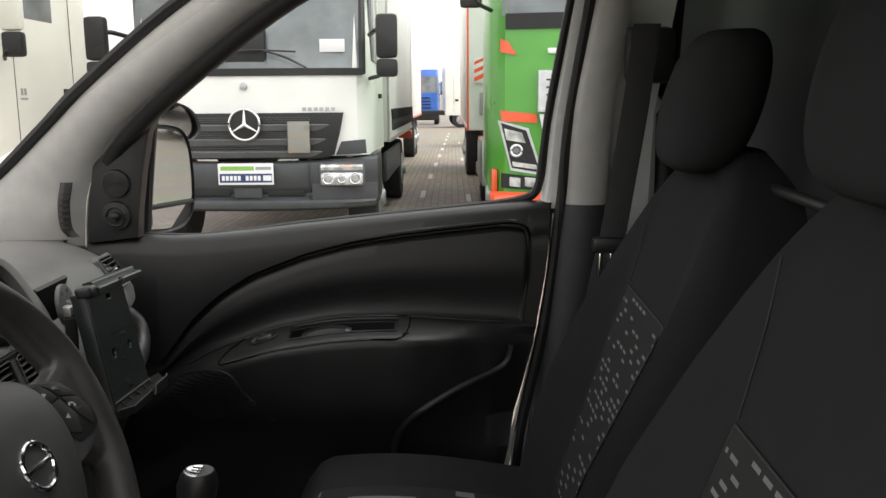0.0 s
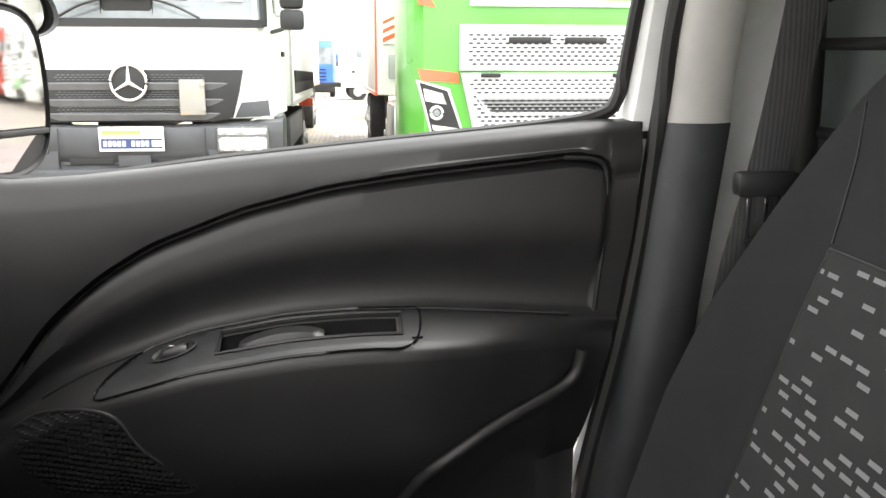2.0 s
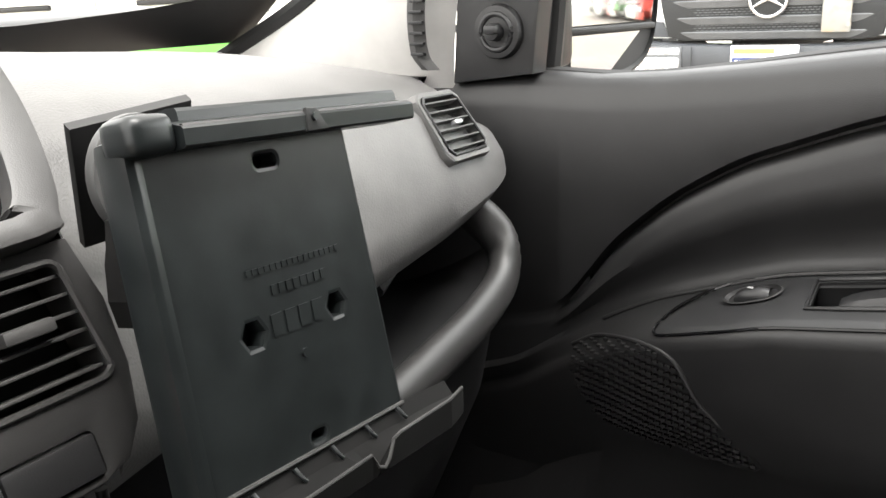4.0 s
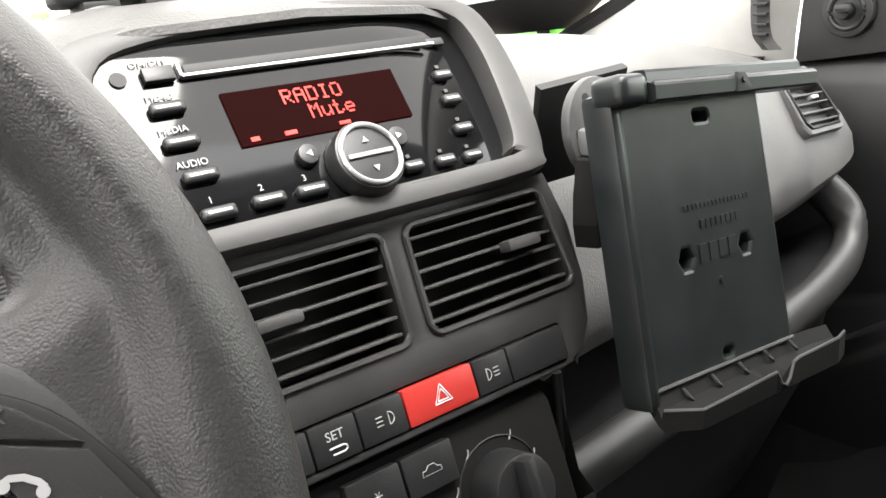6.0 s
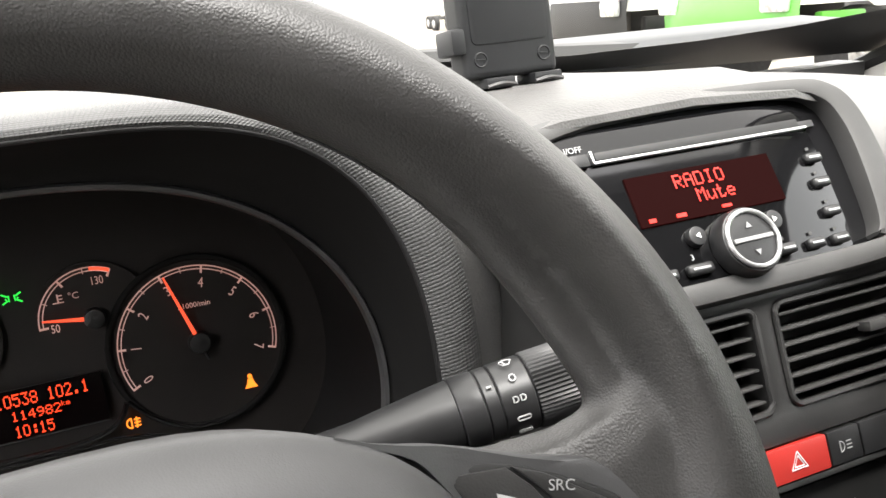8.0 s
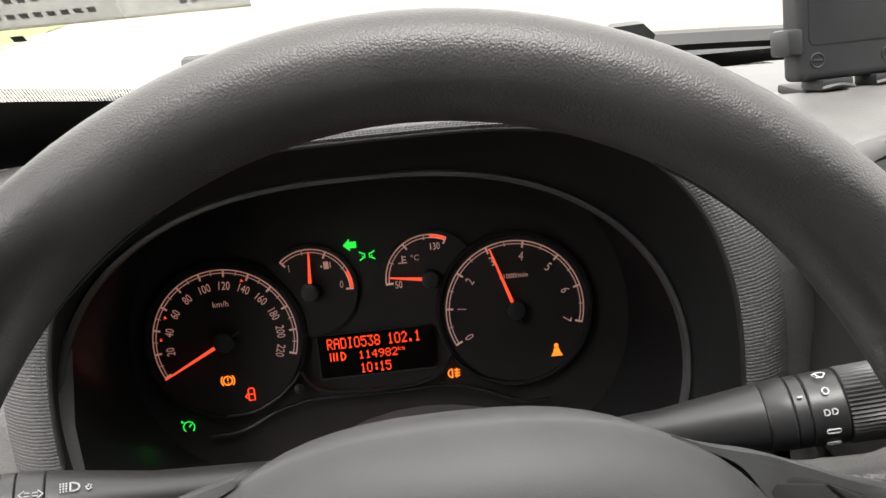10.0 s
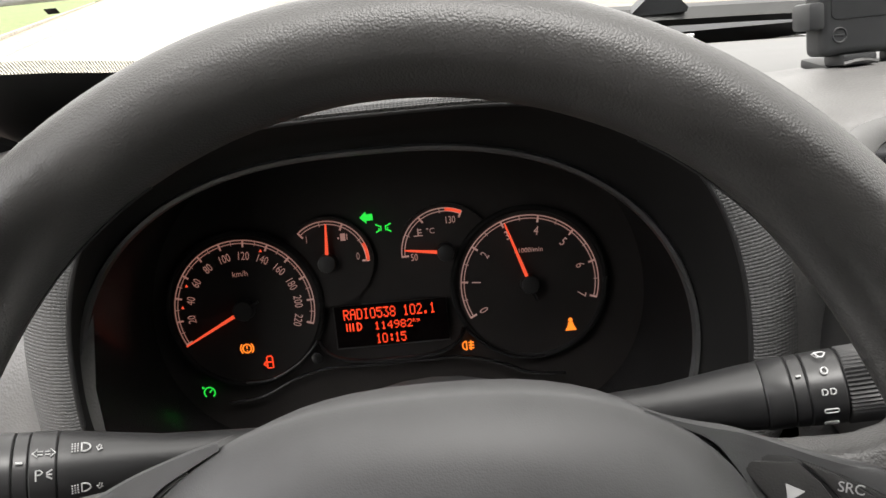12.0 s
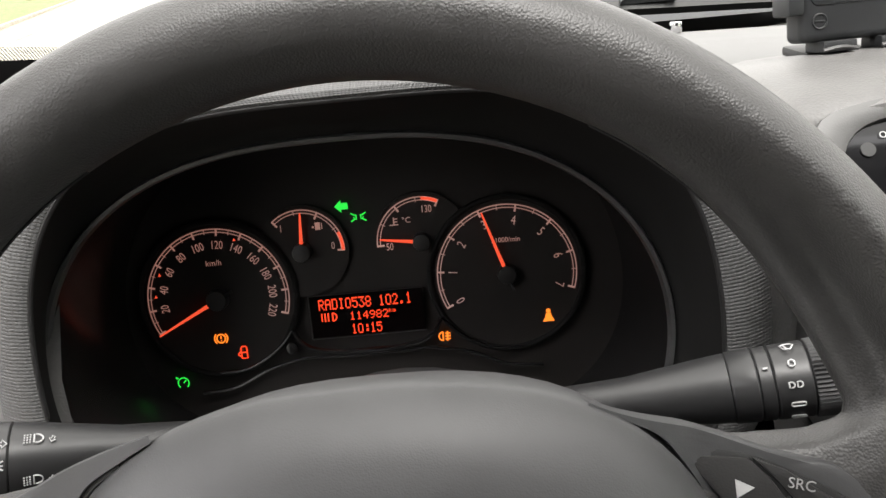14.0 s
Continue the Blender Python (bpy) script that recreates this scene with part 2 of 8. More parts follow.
G_GREEN = glow("lamp_green_light", (0.03, 1.0, 0.08), 0.13)
G_AMBER = glow("lamp_amber_light", (1.0, 0.22, 0.02), 0.25)
PAVE = paving_mat("clinker_paving")
CONC = mat("pale_concrete", (0.29, 0.275, 0.235), 0.85, vary=0.12, scale=0.5)
WALLM = mat("light_block_plaster", (0.36, 0.35, 0.34), 0.85, vary=0.15, scale=1.5, bump=0.2, bscale=60)
KERB = mat("kerb_concrete", (0.34, 0.32, 0.28), 0.85, vary=0.2, scale=3)
GRASS = mat("grass", (0.11, 0.14, 0.045), 0.9, vary=0.5, scale=4)
SOIL = mat("bare_soil", (0.30, 0.25, 0.17), 0.95, vary=0.3, scale=3)
LINE = mat("road_paint", (0.42, 0.41, 0.38), 0.7, vary=0.1, scale=8)
TRW = mat("truck_white_paint", (0.74, 0.74, 0.71), 0.45, vary=0.05, scale=2, coat=0.05, spec=0.3)
TRC = mat("truck_cream_paint", (0.70, 0.70, 0.64), 0.3, vary=0.04, scale=2, coat=0.4)
TRG = mat("truck_green_paint", (0.085, 0.33, 0.040), 0.3, vary=0.06, scale=2, coat=0.4)
TRR = mat("truck_red_paint", (0.62, 0.05, 0.02), 0.3, vary=0.06, scale=2, coat=0.4)
TRO = mat("truck_orange_paint", (0.80, 0.10, 0.03), 0.3, vary=0.06, scale=2, coat=0.4)
TRB = mat("truck_blue_paint", (0.03, 0.12, 0.45), 0.3, vary=0.06, scale=2, coat=0.4)
TRD = mat("truck_grey_plastic", (0.046, 0.048, 0.052), 0.5, vary=0.15, scale=5)
TRS = mat("truck_grille_grey", (0.085, 0.086, 0.088), 0.5, vary=0.1, scale=8)
TRK = mat("truck_black_plastic", (0.007, 0.0073, 0.0076), 0.5, vary=0.2, scale=8)
# Glass base colour is lifted to a grey that stands in for reflected sky.
TGLASS = mat("truck_windscreen", (0.15, 0.165, 0.17), 0.06, vary=0.35, scale=1.5)
TLAMP = mat("truck_headlamp", (0.62, 0.63, 0.64), 0.12, metal=0.6, vary=0.35, scale=14)
AMBERL = mat("amber_lens", (0.66, 0.48, 0.40), 0.2, vary=0.1)
TYRE = mat("tyre_rubber", (0.022, 0.022, 0.022), 0.85, vary=0.3, scale=12)
RIM = mat("wheel_rim", (0.40, 0.40, 0.39), 0.5, metal=0.4, vary=0.2, scale=10)
RUSTY = mat("weathered_plate", (0.27, 0.26, 0.235), 0.6, vary=0.1, scale=14, dirt=(0.34, 0.24, 0.14))
MESHG = mat("grille_silver", (0.55, 0.56, 0.57), 0.4, metal=0.1, vary=0.1, scale=10)
PLATEG = mat("plate_green_band", (0.22, 0.42, 0.08), 0.5, vary=0.05)
PLATEB = mat("plate_dark_blue", (0.02, 0.035, 0.12), 0.45, vary=0.05)

# ---------------------------------------------------------------- mesh helpers


def finish(name, bm, material, parent=None, label="", smooth=40):
    me = bpy.data.meshes.new(name)
    bmesh.ops.recalc_face_normals(bm, faces=bm.faces)
    bm.to_mesh(me)
    bm.free()
    if smooth:
        me.shade_smooth()
        me.set_sharp_from_angle(angle=radians(smooth))
    me.materials.append(material)
    ob = new(name, me)
    if parent is not None:
        ob.parent = parent
    if label:
        ob["label"] = label
    return ob


def part(name, bm, material, parent, label="", smooth=40):
    return finish(name, bm, material, parent, label, smooth)


def thing(name, label, category, group="", kind="", at=(0, 0, 0)):
    ob = new(name)
    ob.location = at
    ob.empty_display_size = 0.05
    return tagged(ob, label, category, group, kind)


def B():
    return bmesh.new()


def box(bm, c, s, bevel=0.0, m=None, seg=2):
    """Adds a box of centre c and size s, its edges rounded by bevel."""
    r = bmesh.ops.create_cube(bm, size=1.0, matrix=Matrix.Translation(c) @ Matrix.Diagonal((*s, 1)))
    vs = r["verts"]
    if bevel:
        es = list({e for v in vs for e in v.link_edges})
        out = bmesh.ops.bevel(bm, geom=es, offset=bevel, segments=seg, affect="EDGES", profile=0.6)
        vs = list({v for f in out["faces"] for v in f.verts} | {v for v in vs if v.is_valid})
    if m is not None:
        bmesh.ops.transform(bm, matrix=m, verts=vs)
    return bm


def cyl(bm, p0, p1, r0, r1=None, seg=24, bevel=0.0):
    p0, p1 = Vector(p0), Vector(p1)
    d = p1 - p0
    q = d.to_track_quat("Z", "Y").to_matrix().to_4x4()
    m = Matrix.Translation((p0 + p1) / 2) @ q
    r = bmesh.ops.create_cone(bm, cap_ends=True, segments=seg, radius1=r0, radius2=r0 if r1 is None else r1, depth=d.length, matrix=m)
    if bevel:
        es = [e for e in {e for v in r["verts"] for e in v.link_edges} if len(e.link_faces) == 2 and max(len(f.verts) for f in e.link_faces) > 4]
        bmesh.ops.bevel(bm, geom=es, offset=bevel, segments=2, affect="EDGES", profile=0.6)
    return bm


def spline(pts, n=8):
    """Catmull-Rom through the points, n steps each."""
    P = [Vector(p) for p in pts]
    P = [2 * P[0] - P[1]] + P + [2 * P[-1] - P[-2]]
    out = []
    for i in range(1, len(P) - 2):
        a, b, c, d = P[i - 1 : i + 3]
        for k in range(n):
            t = k / n
            out.append(0.5 * ((2 * b) + (c - a) * t + (2 * a - 5 * b + 4 * c - d) * t * t + (3 * b - a - 3 * c + d) * t**3))
    out.append(P[-2])
    return out


def tube(bm, pts, r, seg=10, n=6, closed=False, flat=1.0, up=(0, 0, 1)):
    P = spline(pts, n) if n > 1 else [Vector(p) for p in pts]
    rr = r if callable(r) else (lambda t: r)
    rings = []
    for i, p in enumerate(P):
        d = (P[min(i + 1, len(P) - 1)] - P[max(i - 1, 0)]).normalized()
        a = d.cross(Vector(up))
        if a.length < 1e-4:
            a = d.cross(Vector((1, 0, 0)))
        a.normalize()
        b = d.cross(a).normalized()
        R = rr(i / (len(P) - 1))
        rings.append([bm.verts.new(p + R * (math.cos(2 * math.pi * k / seg) * a + flat * math.sin(2 * math.pi * k / seg) * b)) for k in range(seg)])
    for i in range(len(rings) - 1):
        for k in range(seg):
            bm.faces.new((rings[i][k], rings[i][(k + 1) % seg], rings[i + 1][(k + 1) % seg], rings[i + 1][k]))
    if closed:
        for k in range(seg):
            bm.faces.new((rings[-1][k], rings[-1][(k + 1) % seg], rings[0][(k + 1) % seg], rings[0][k]))
    else:
        bm.faces.new(rings[0])
        bm.faces.new(rings[-1])
    return bm


def loft(bm, rows, closed=False, cap=False, skip=None):
    """Quads between rows of points; closed joins each row's ends."""
    V = [[bm.verts.new(p) for p in row] for row in rows]
    n = len(rows[0])
    for i in range(len(V) - 1):
        for k in range(n if closed else n - 1):
            if skip and skip(i, k):
                continue
            bm.faces.new((V[i][k], V[i][(k + 1) % n], V[i + 1][(k + 1) % n], V[i + 1][k]))
    if cap:
        bm.faces.new(V[0])
        bm.faces.new(V[-1])
    return bm


def loft_uv(bm, rows, closed=False):
    """Like loft, with the lengths along and across the sheet as texture coordinates."""
    uv = bm.loops.layers.uv.new("lengths")
    R = [[Vector(p) for p in row] for row in rows]
    n = len(R[0])
    ref = R[len(R) // 2]
    U = [0.0]
    for k in range(n):
        U.append(U[-1] + (ref[(k + 1) % n] - ref[k]).length)
    W = [0.0]
    for i in range(len(R) - 1):
        W.append(W[-1] + sum((R[i + 1][k] - R[i][k]).length for k in range(n)) / n)
    V = [[bm.verts.new(p) for p in row] for row in R]
    for i in range(len(V) - 1):
        for k in range(n if closed else n - 1):
            f = bm.faces.new((V[i][k], V[i][(k + 1) % n], V[i + 1][(k + 1) % n], V[i + 1][k]))
            for lp, (a, b) in zip(f.loops, ((k, i), (k + 1, i), (k + 1, i + 1), (k, i + 1))):
                lp[uv].uv = (U[a], W[b])
    return bm


def thicken(bm, d):
    """Gives an open sheet a thickness d along its normals."""
    bmesh.ops.recalc_face_normals(bm, faces=bm.faces)
    bmesh.ops.solidify(bm, geom=bm.faces[:], thickness=d)
    return bm


def rrect(x0, y0, x1, y1, r, n=5):
    """A rounded rectangle, counter-clockwise."""
    out = []
    for cx, cy, a in ((x1 - r, y0 + r, -90), (x1 - r, y1 - r, 0), (x0 + r, y1 - r, 90), (x0 + r, y0 + r, 180)):
        for k in range(n + 1):
            t = radians(a + 90 * k / n)
            out.append((cx + r * math.cos(t), cy + r * math.sin(t)))
    return out


def ring_pts(cx, cy, r, n=24, ry=None):
    return [(cx + r * math.cos(2 * math.pi * k / n), cy + (ry or r) * math.sin(2 * math.pi * k / n)) for k in range(n)]


def plate(bm, outer, holes, depth, M, bevel=0.0):
    """A flat plate with holes in the local xy plane, depth thick below z = 0, moved by M."""
    b = bmesh.new()
    es = []
    for loop in (outer, *holes):
        vs = [b.verts.new((x, y, 0)) for x, y in loop]
        es += [b.edges.new((vs[i], vs[(i + 1) % len(vs)])) for i in range(len(vs))]
    if holes:
        bmesh.ops.triangle_fill(b, edges=es, use_beauty=True)
    else:
        b.faces.new(b.verts[:])
    bmesh.ops.recalc_face_normals(b, faces=b.faces)
    if b.faces[:] and b.faces[:][0].normal.z < 0:
        bmesh.ops.reverse_faces(b, faces=b.faces)
    top = b.faces[:]
    if depth:
        ext = bmesh.ops.extrude_face_region(b, geom=top)
        vs = [g for g in ext["geom"] if isinstance(g, bmesh.types.BMVert)]
        bmesh.ops.translate(b, vec=(0, 0, -depth), verts=vs)
        if not holes:
            pass
    if bevel:
        b.edges.ensure_lookup_table()
        rim = [e for e in b.edges if len(e.link_faces) == 2 and abs(e.verts[0].co.z) < 1e-6 and abs(e.verts[1].co.z) < 1e-6 and e.calc_face_angle(0) > 1.0]
        bmesh.ops.bevel(b, geom=rim, offset=bevel, segments=2, affect="EDGES", profile=0.6)
    me = bpy.data.meshes.new("tmp")
    b.to_mesh(me)
    b.free()
    me.transform(M)
    bm.from_mesh(me)
    bpy.data.meshes.remove(me)
    return bm


def plane_m(o, ux, uy):
    """The pose of a plane with origin o, local x along ux and y along uy."""
    ux, uy = Vector(ux).normalized(), Vector(uy).normalized()
    uz = ux.cross(uy).normalized()
    uy = uz.cross(ux)
    return Matrix((( ux.x, uy.x, uz.x, o[0]), (ux.y, uy.y, uz.y, o[1]), (ux.z, uy.z, uz.z, o[2]), (0, 0, 0, 1)))


def text(name, s, size, M, material, parent, align="CENTER", depth=0.0002, label=""):
    """A word as a thin mesh of Blender's built-in font."""
    cu = bpy.data.curves.new(name, "FONT")
    cu.body, cu.size, cu.extrude = s, size, depth
    cu.align_x, cu.align_y = align, "CENTER"
    cu.resolution_u = 3
    tmp = bpy.data.objects.new("tmp", cu)
    me = bpy.data.meshes.new_from_object(tmp)
    bpy.data.objects.remove(tmp)
    bpy.data.curves.remove(cu)
    me.transform(M)
    me.materials.clear()
    me.materials.append(material)
    ob = new(name, me)
    ob.parent = parent
    if label:
        ob["label"] = label
    return ob


DOTS = {"R": "1e11111e141211", "A": "0e11111f111111", "D": "1e11111111111e", "I": "0e04040404040e", "O": "0e11111111110e", "M": "111b1511111111", "u": "0000111111130d", "t": "08081c0808090e", "e": "00000e111f100e", "k": "10101214181412", "m": "00001a15151515", "0": "0e11111111110e", "1": "040c040404040e", "2": "0e11010204081f", "3": "1f02040201110e", "4": "02060a121f0202", "5": "1f101e0101110e", "8": "0e11110e11110e", "9": "0e11110f01020c", ".": "00000000000c0c", ":": "00060600060600"}


def dot_text(name, s, pu, pv, M, material, parent, label=""):
    """A word of a dot display: square dots on a grid of 5 by 7 a letter, centred."""
    bm = B()
    x0 = -(6 * len(s) - 1) * pu / 2
    for i, ch in enumerate(s):
        if ch not in DOTS:
            continue
        for r in range(7):
            bits = int(DOTS[ch][2 * r : 2 * r + 2], 16)
            for c in range(5):
                if bits >> (4 - c) & 1:
                    x, y = x0 + (6 * i + c) * pu, (3 - r) * pv
                    bm.faces.new([bm.verts.new(M @ Vector((x + a * pu * 0.46, y + b * pv * 0.46, 0))) for a, b in ((-1, -1), (1, -1), (1, 1), (-1, 1))])
    return part(name, bm, material, parent, label, smooth=0)


def lerp(tab, v):
    """Smooth-ish interpolation in a table of (key, value) with rising keys."""
    xs, ys = [a for a, _ in tab], [b for _, b in tab]
    return float(np.interp(v, xs, ys))

# ---------------------------------------------------------------- passenger door
SILL = [(0.0, 1.258), (0.05, 1.257), (0.13, 1.250), (0.31, 1.233), (0.50, 1.214), (0.60, 1.202), (0.68, 1.194), (0.76, 1.190), (0.84, 1.194), (0.93, 1.190)]
ARC = [(0.0, 1.2), (0.036, 1.195), (0.042, 1.208), (0.052, 1.215), (0.084, 1.22), (0.2, 1.208), (0.29, 1.198), (0.39, 1.183), (0.49, 1.158), (0.6, 1.116), (0.665, 1.076), (0.72, 1.028), (0.745, 1.0), (0.77, 0.96), (0.8, 0.93), (0.93, 0.9)]
ARM = [(0.0, 1.015), (0.08, 1.022), (0.28, 1.036), (0.36, 1.037), (0.44, 1.033), (0.55, 1.014), (0.667, 0.973), (0.70, 0.957), (0.767, 0.918), (0.85, 0.86), (0.93, 0.83)]
PROT = [(0.0, 0.010), (0.05, 0.020), (0.15, 0.050), (0.22, 0.080), (0.28, 0.098), (0.45, 0.108), (0.58, 0.100), (0.66, 0.078), (0.72, 0.050), (0.78, 0.028), (0.85, 0.01), (0.93, 0.0)]


def smooth_tab(tab, v):
    return sum(lerp(tab, v + d) for d in (-0.018, -0.009, 0, 0.009, 0.018)) / 5


def door_profile(y):
    """The trim's section at y, from the window sill down: (x, z)."""
    zs, za, zt, pr = lerp(SILL, y), smooth_tab(ARC, y) if y > 0.1 else lerp(ARC, y), smooth_tab(ARM, y), smooth_tab(PROT, y)
    g = min(1.0, max(0.0, (y - 0.036) / 0.01)) * min(1.0, max(0.0, (0.80 - y) / 0.03))
    zl = zt - 0.026
    xl = 0.752 - pr
    P = [(0.806, zs + 0.002), (0.790, zs + 0.007), (0.770, zs + 0.003), (0.759, zs - 0.008), (0.754, zs - 0.022)]
    P += [(0.750, max(za + 0.02, zs - 0.03) if za + 0.02 < zs - 0.03 else za + 0.012), (0.750 , za + 0.008), (0.752 + 0.004 * g, za + 0.004), (0.752 + 0.020 * g, za), (0.752 + 0.020 * g, za - 0.003), (0.752 + 0.004 * g, za - 0.006), (0.750, za - 0.011)]
    lo = zt + 0.014
    for k in range(1, 8):
        t = k / 7
        P.append((0.750 + g * lerp([(0, 0.0), (0.30, -0.007), (0.46, -0.009), (0.6, -0.004), (0.8, 0.005), (1, 0.004)], t), za - 0.011 + (lo - za + 0.011) * t))
    P += [(0.750, zt + 0.006), (0.742 - 0.05 * pr, zt)]
    for k in range(1, 7):
        t = k / 7
        P.append((0.740 + (xl + 0.008 - 0.740) * t, zt + (zl + 0.004 - zt) * t ** 1.3))
    P += [(xl + 0.006, zl + 0.003), (xl + 0.001, zl - 0.003), (xl, zl - 0.012), (xl + 0.002, zl - 0.04), (xl + 0.004, 0.905 if zl > 0.96 else zl - 0.055)]
    zb = P[-1][1]
    P += [(xl + 0.012, zb - 0.04), (xl + 0.025 + 0.1 * pr, zb - 0.08), (0.72, zb - 0.14), (0.735, zb - 0.22), (0.74, 0.52)]
    return P


def arm_point(y, t, lift=0.0):
    """A point on the armrest's top, t from the panel (0) to the lip (1)."""
    zt, pr = smooth_tab(ARM, y), smooth_tab(PROT, y)
    xl, zl = 0.752 - pr, zt - 0.026
    return Vector((0.740 + (xl + 0.008 - 0.740) * t, y, zt + (zl + 0.004 - zt) * t ** 1.3 + lift))


def rear_lean(z):
    """How far the door's rear edge lies ahead at a height."""
    return lerp([(0.52, 0.125), (0.74, 0.088), (0.99, 0.030), (1.125, 0.008), (1.24, 0.0), (1.3, 0.0)], z)


def make_door():
    d = thing("passenger_door", "closed front passenger door with black moulded plastic trim", "car door")
    ys = sorted({round(v, 4) for v in list(np.linspace(0.0, 0.93, 94)) + [0.034, 0.038, 0.042, 0.046, 0.052]})
    rows = []
    for y in ys:
        row = []
        for x, z in door_profile(y):
            f = max(0.0, 1 - y / 0.12)
            row.append((x, y + rear_lean(z) * f, z))
        rows.append(row)
    nprof = len(rows[0])
    k0, k1 = 22, 25

    def hole(i, k):
        return 0.305 < ys[i] < 0.515 and k0 <= k <= k1

    bm = loft(B(), rows, skip=hole)
    part("door_trim", bm, TRIM, d, "black grained moulded door trim")
    # rear edge return of the trim
    rr = [[(x, y, z) for x, y, z in rows[0]], [(x + 0.03 if x < 0.77 else x, y - 0.004, z) for x, y, z in rows[0]]]
    part("trim_edge", loft(B(), rr), TRIM, d)
    # painted sheet of the door behind the trim
    bm = B()
    loft(bm, [[(0.775, -0.006 + rear_lean(z), z) for z in (0.52, 0.74, 0.99, 1.125, 1.24)], [(0.775, -0.018 + rear_lean(z), z) for z in (0.52, 0.74, 0.99, 1.125, 1.24)], [(0.80, -0.022 + rear_lean(z), z) for z in (0.52, 0.74, 0.99, 1.125, 1.24)]])
    part("door_edge", bm, BODYW, d, "white painted door edge")
    # pull frame with its recess
    fr = []
    fy = list(np.linspace(0.280, 0.655, 60))
    ft = list(np.linspace(0.02, 1.02, 15))
    fr = [[arm_point(y, t, 0.003 if 0.03 < t < 0.98 else 0.0) for t in ft] for y in fy]

    def fhole(i, k):
        inside = 0.305 < fy[i] < 0.515 and 0.2 < ft[k] < 0.72
        tip = ft[k] < max(0.0, (fy[i] - 0.60) / 0.055) * 0.75
        cut = fy[i] < 0.292 and (ft[k] > 0.8)
        return inside or tip or cut

    bm = loft(B(), fr, skip=fhole)
    thicken(bm, 0.003)
    pull = part("armrest_cap", bm, BLACK, d, "smooth satin black armrest cap")
    edge = [arm_point(y, 0.01, 0.003) for y in np.linspace(0.285, 0.60, 12)] + [arm_point(0.638, 0.35, 0.003), arm_point(0.658, 0.78, 0.002), arm_point(0.655, 0.98, 0.001)] + [arm_point(y, 1.01, 0.001) for y in np.linspace(0.64, 0.305, 12)] + [arm_point(0.288, 0.86, 0.002), arm_point(0.281, 0.5, 0.003), arm_point(0.280, 0.1, 0.003)]
    part("cap_edge", tube(B(), edge, 0.0017, 6, 3, closed=True), GLOSS, pull, "narrow rim round the armrest cap")
    rim2 = [arm_point(y, 0.19, 0.004) for y in np.linspace(0.303, 0.518, 8)] + [arm_point(y, 0.735, 0.004) for y in np.linspace(0.518, 0.303, 8)]
    part("grip_rim", tube(B(), rim2, 0.0022, 6, 1, closed=True), BLACK, pull)
    bm = B()
    a, b_ = 0.303, 0.518
    top = [arm_point(a, 0.2), arm_point(b_, 0.2), arm_point(b_, 0.75), arm_point(a, 0.75)]
    n = 8
    up = [arm_point(a + (b_ - a) * k / n, 0.19, 0.001) for k in range(n + 1)] + [arm_point(b_ - (b_ - a) * k / n, 0.74, 0.001) for k in range(n + 1)]
    lowr = [v + Vector((0, 0, -0.055)) for v in up]
    loft(bm, [up, lowr], closed=True)
    bm.faces.new([bm.verts.new(v) for v in lowr])
    part("grip_recess", bm, BLACK, d)
    bm = B()
    rows2 = []
    for k in range(13):
        y = 0.395 + 0.10 * k / 12
        h = 0.012 * math.sqrt(max(0, 1 - ((k - 6) / 6.2) ** 2))
        rows2.append([arm_point(y, 0.22, -0.05), arm_point(y, 0.3, -0.012 + h), arm_point(y, 0.5, -0.010 + h), arm_point(y, 0.62, -0.016 + h * 0.5), arm_point(y, 0.66, -0.05)])
    part("grip_insert", loft(bm, rows2), BLACK, d, "grey rubbery grip insert")
    c = arm_point(0.570, 0.42, 0.0045)
    ax, ay = (arm_point(0.590, 0.42) - arm_point(0.550, 0.42)).normalized(), (arm_point(0.570, 0.9) - arm_point(0.570, 0.1)).normalized()
    az = ax.cross(ay) * (1 if ax.cross(ay).z > 0 else -1)
    well = [c + ax * 0.029 * math.copysign(abs(math.cos(q)) ** 0.8, math.cos(q)) + ay * 0.0145 * math.sin(q) for q in np.linspace(0, 6.283, 33)[:-1]]
    bm = loft(B(), [[v + az * 0.0005 for v in well], [c + (v - c) * 0.93 + az * 0.0012 for v in well], [c + (v - c) * 0.86 - az * 0.001 for v in well], [c + (v - c) * 0.78 - az * 0.003 for v in well]], closed=True)
    bm.faces.new([bm.verts.new(c + (v - c) * 0.78 - az * 0.003) for v in well])
    sw = part("window_switch", bm, RUBBER, d, "oval well of the window switch")
    rows = []
    for q in np.linspace(0, math.pi, 9):
        rows.append([c + ax * (u * 0.0165) + ay * (-0.010 * math.cos(q) * (1 - 0.25 * u * u)) + az * (-0.002 + 0.0085 * math.sin(q) * (1 - 0.5 * u ** 4)) for u in np.linspace(-1, 1, 9)])
    rk = part("rocker", loft(B(), rows), BLACK, sw, "shiny rounded rocker")
    # Small pale dot painted in for the highlight on the rocker.
    part("rocker_glint", box(B(), c + az * 0.0068 - ay * 0.001, (0.004, 0.006, 0.0006), 0.0002), MARKG, rk)
    # loudspeaker grille
    poly = [(0.768, 0.905), (0.732, 0.926), (0.670, 0.945), (0.630, 0.939), (0.601, 0.900), (0.547, 0.845), (0.608, 0.832), (0.711, 0.821), (0.758, 0.860)]

    def inpoly(y, z):
        c2 = False
        for i in range(len(poly)):
            (y0, z0), (y1, z1) = poly[i - 1], poly[i]
            if (z0 > z) != (z1 > z) and y < (y1 - y0) * (z - z0) / (z1 - z0) + y0:
                c2 = not c2
        return c2

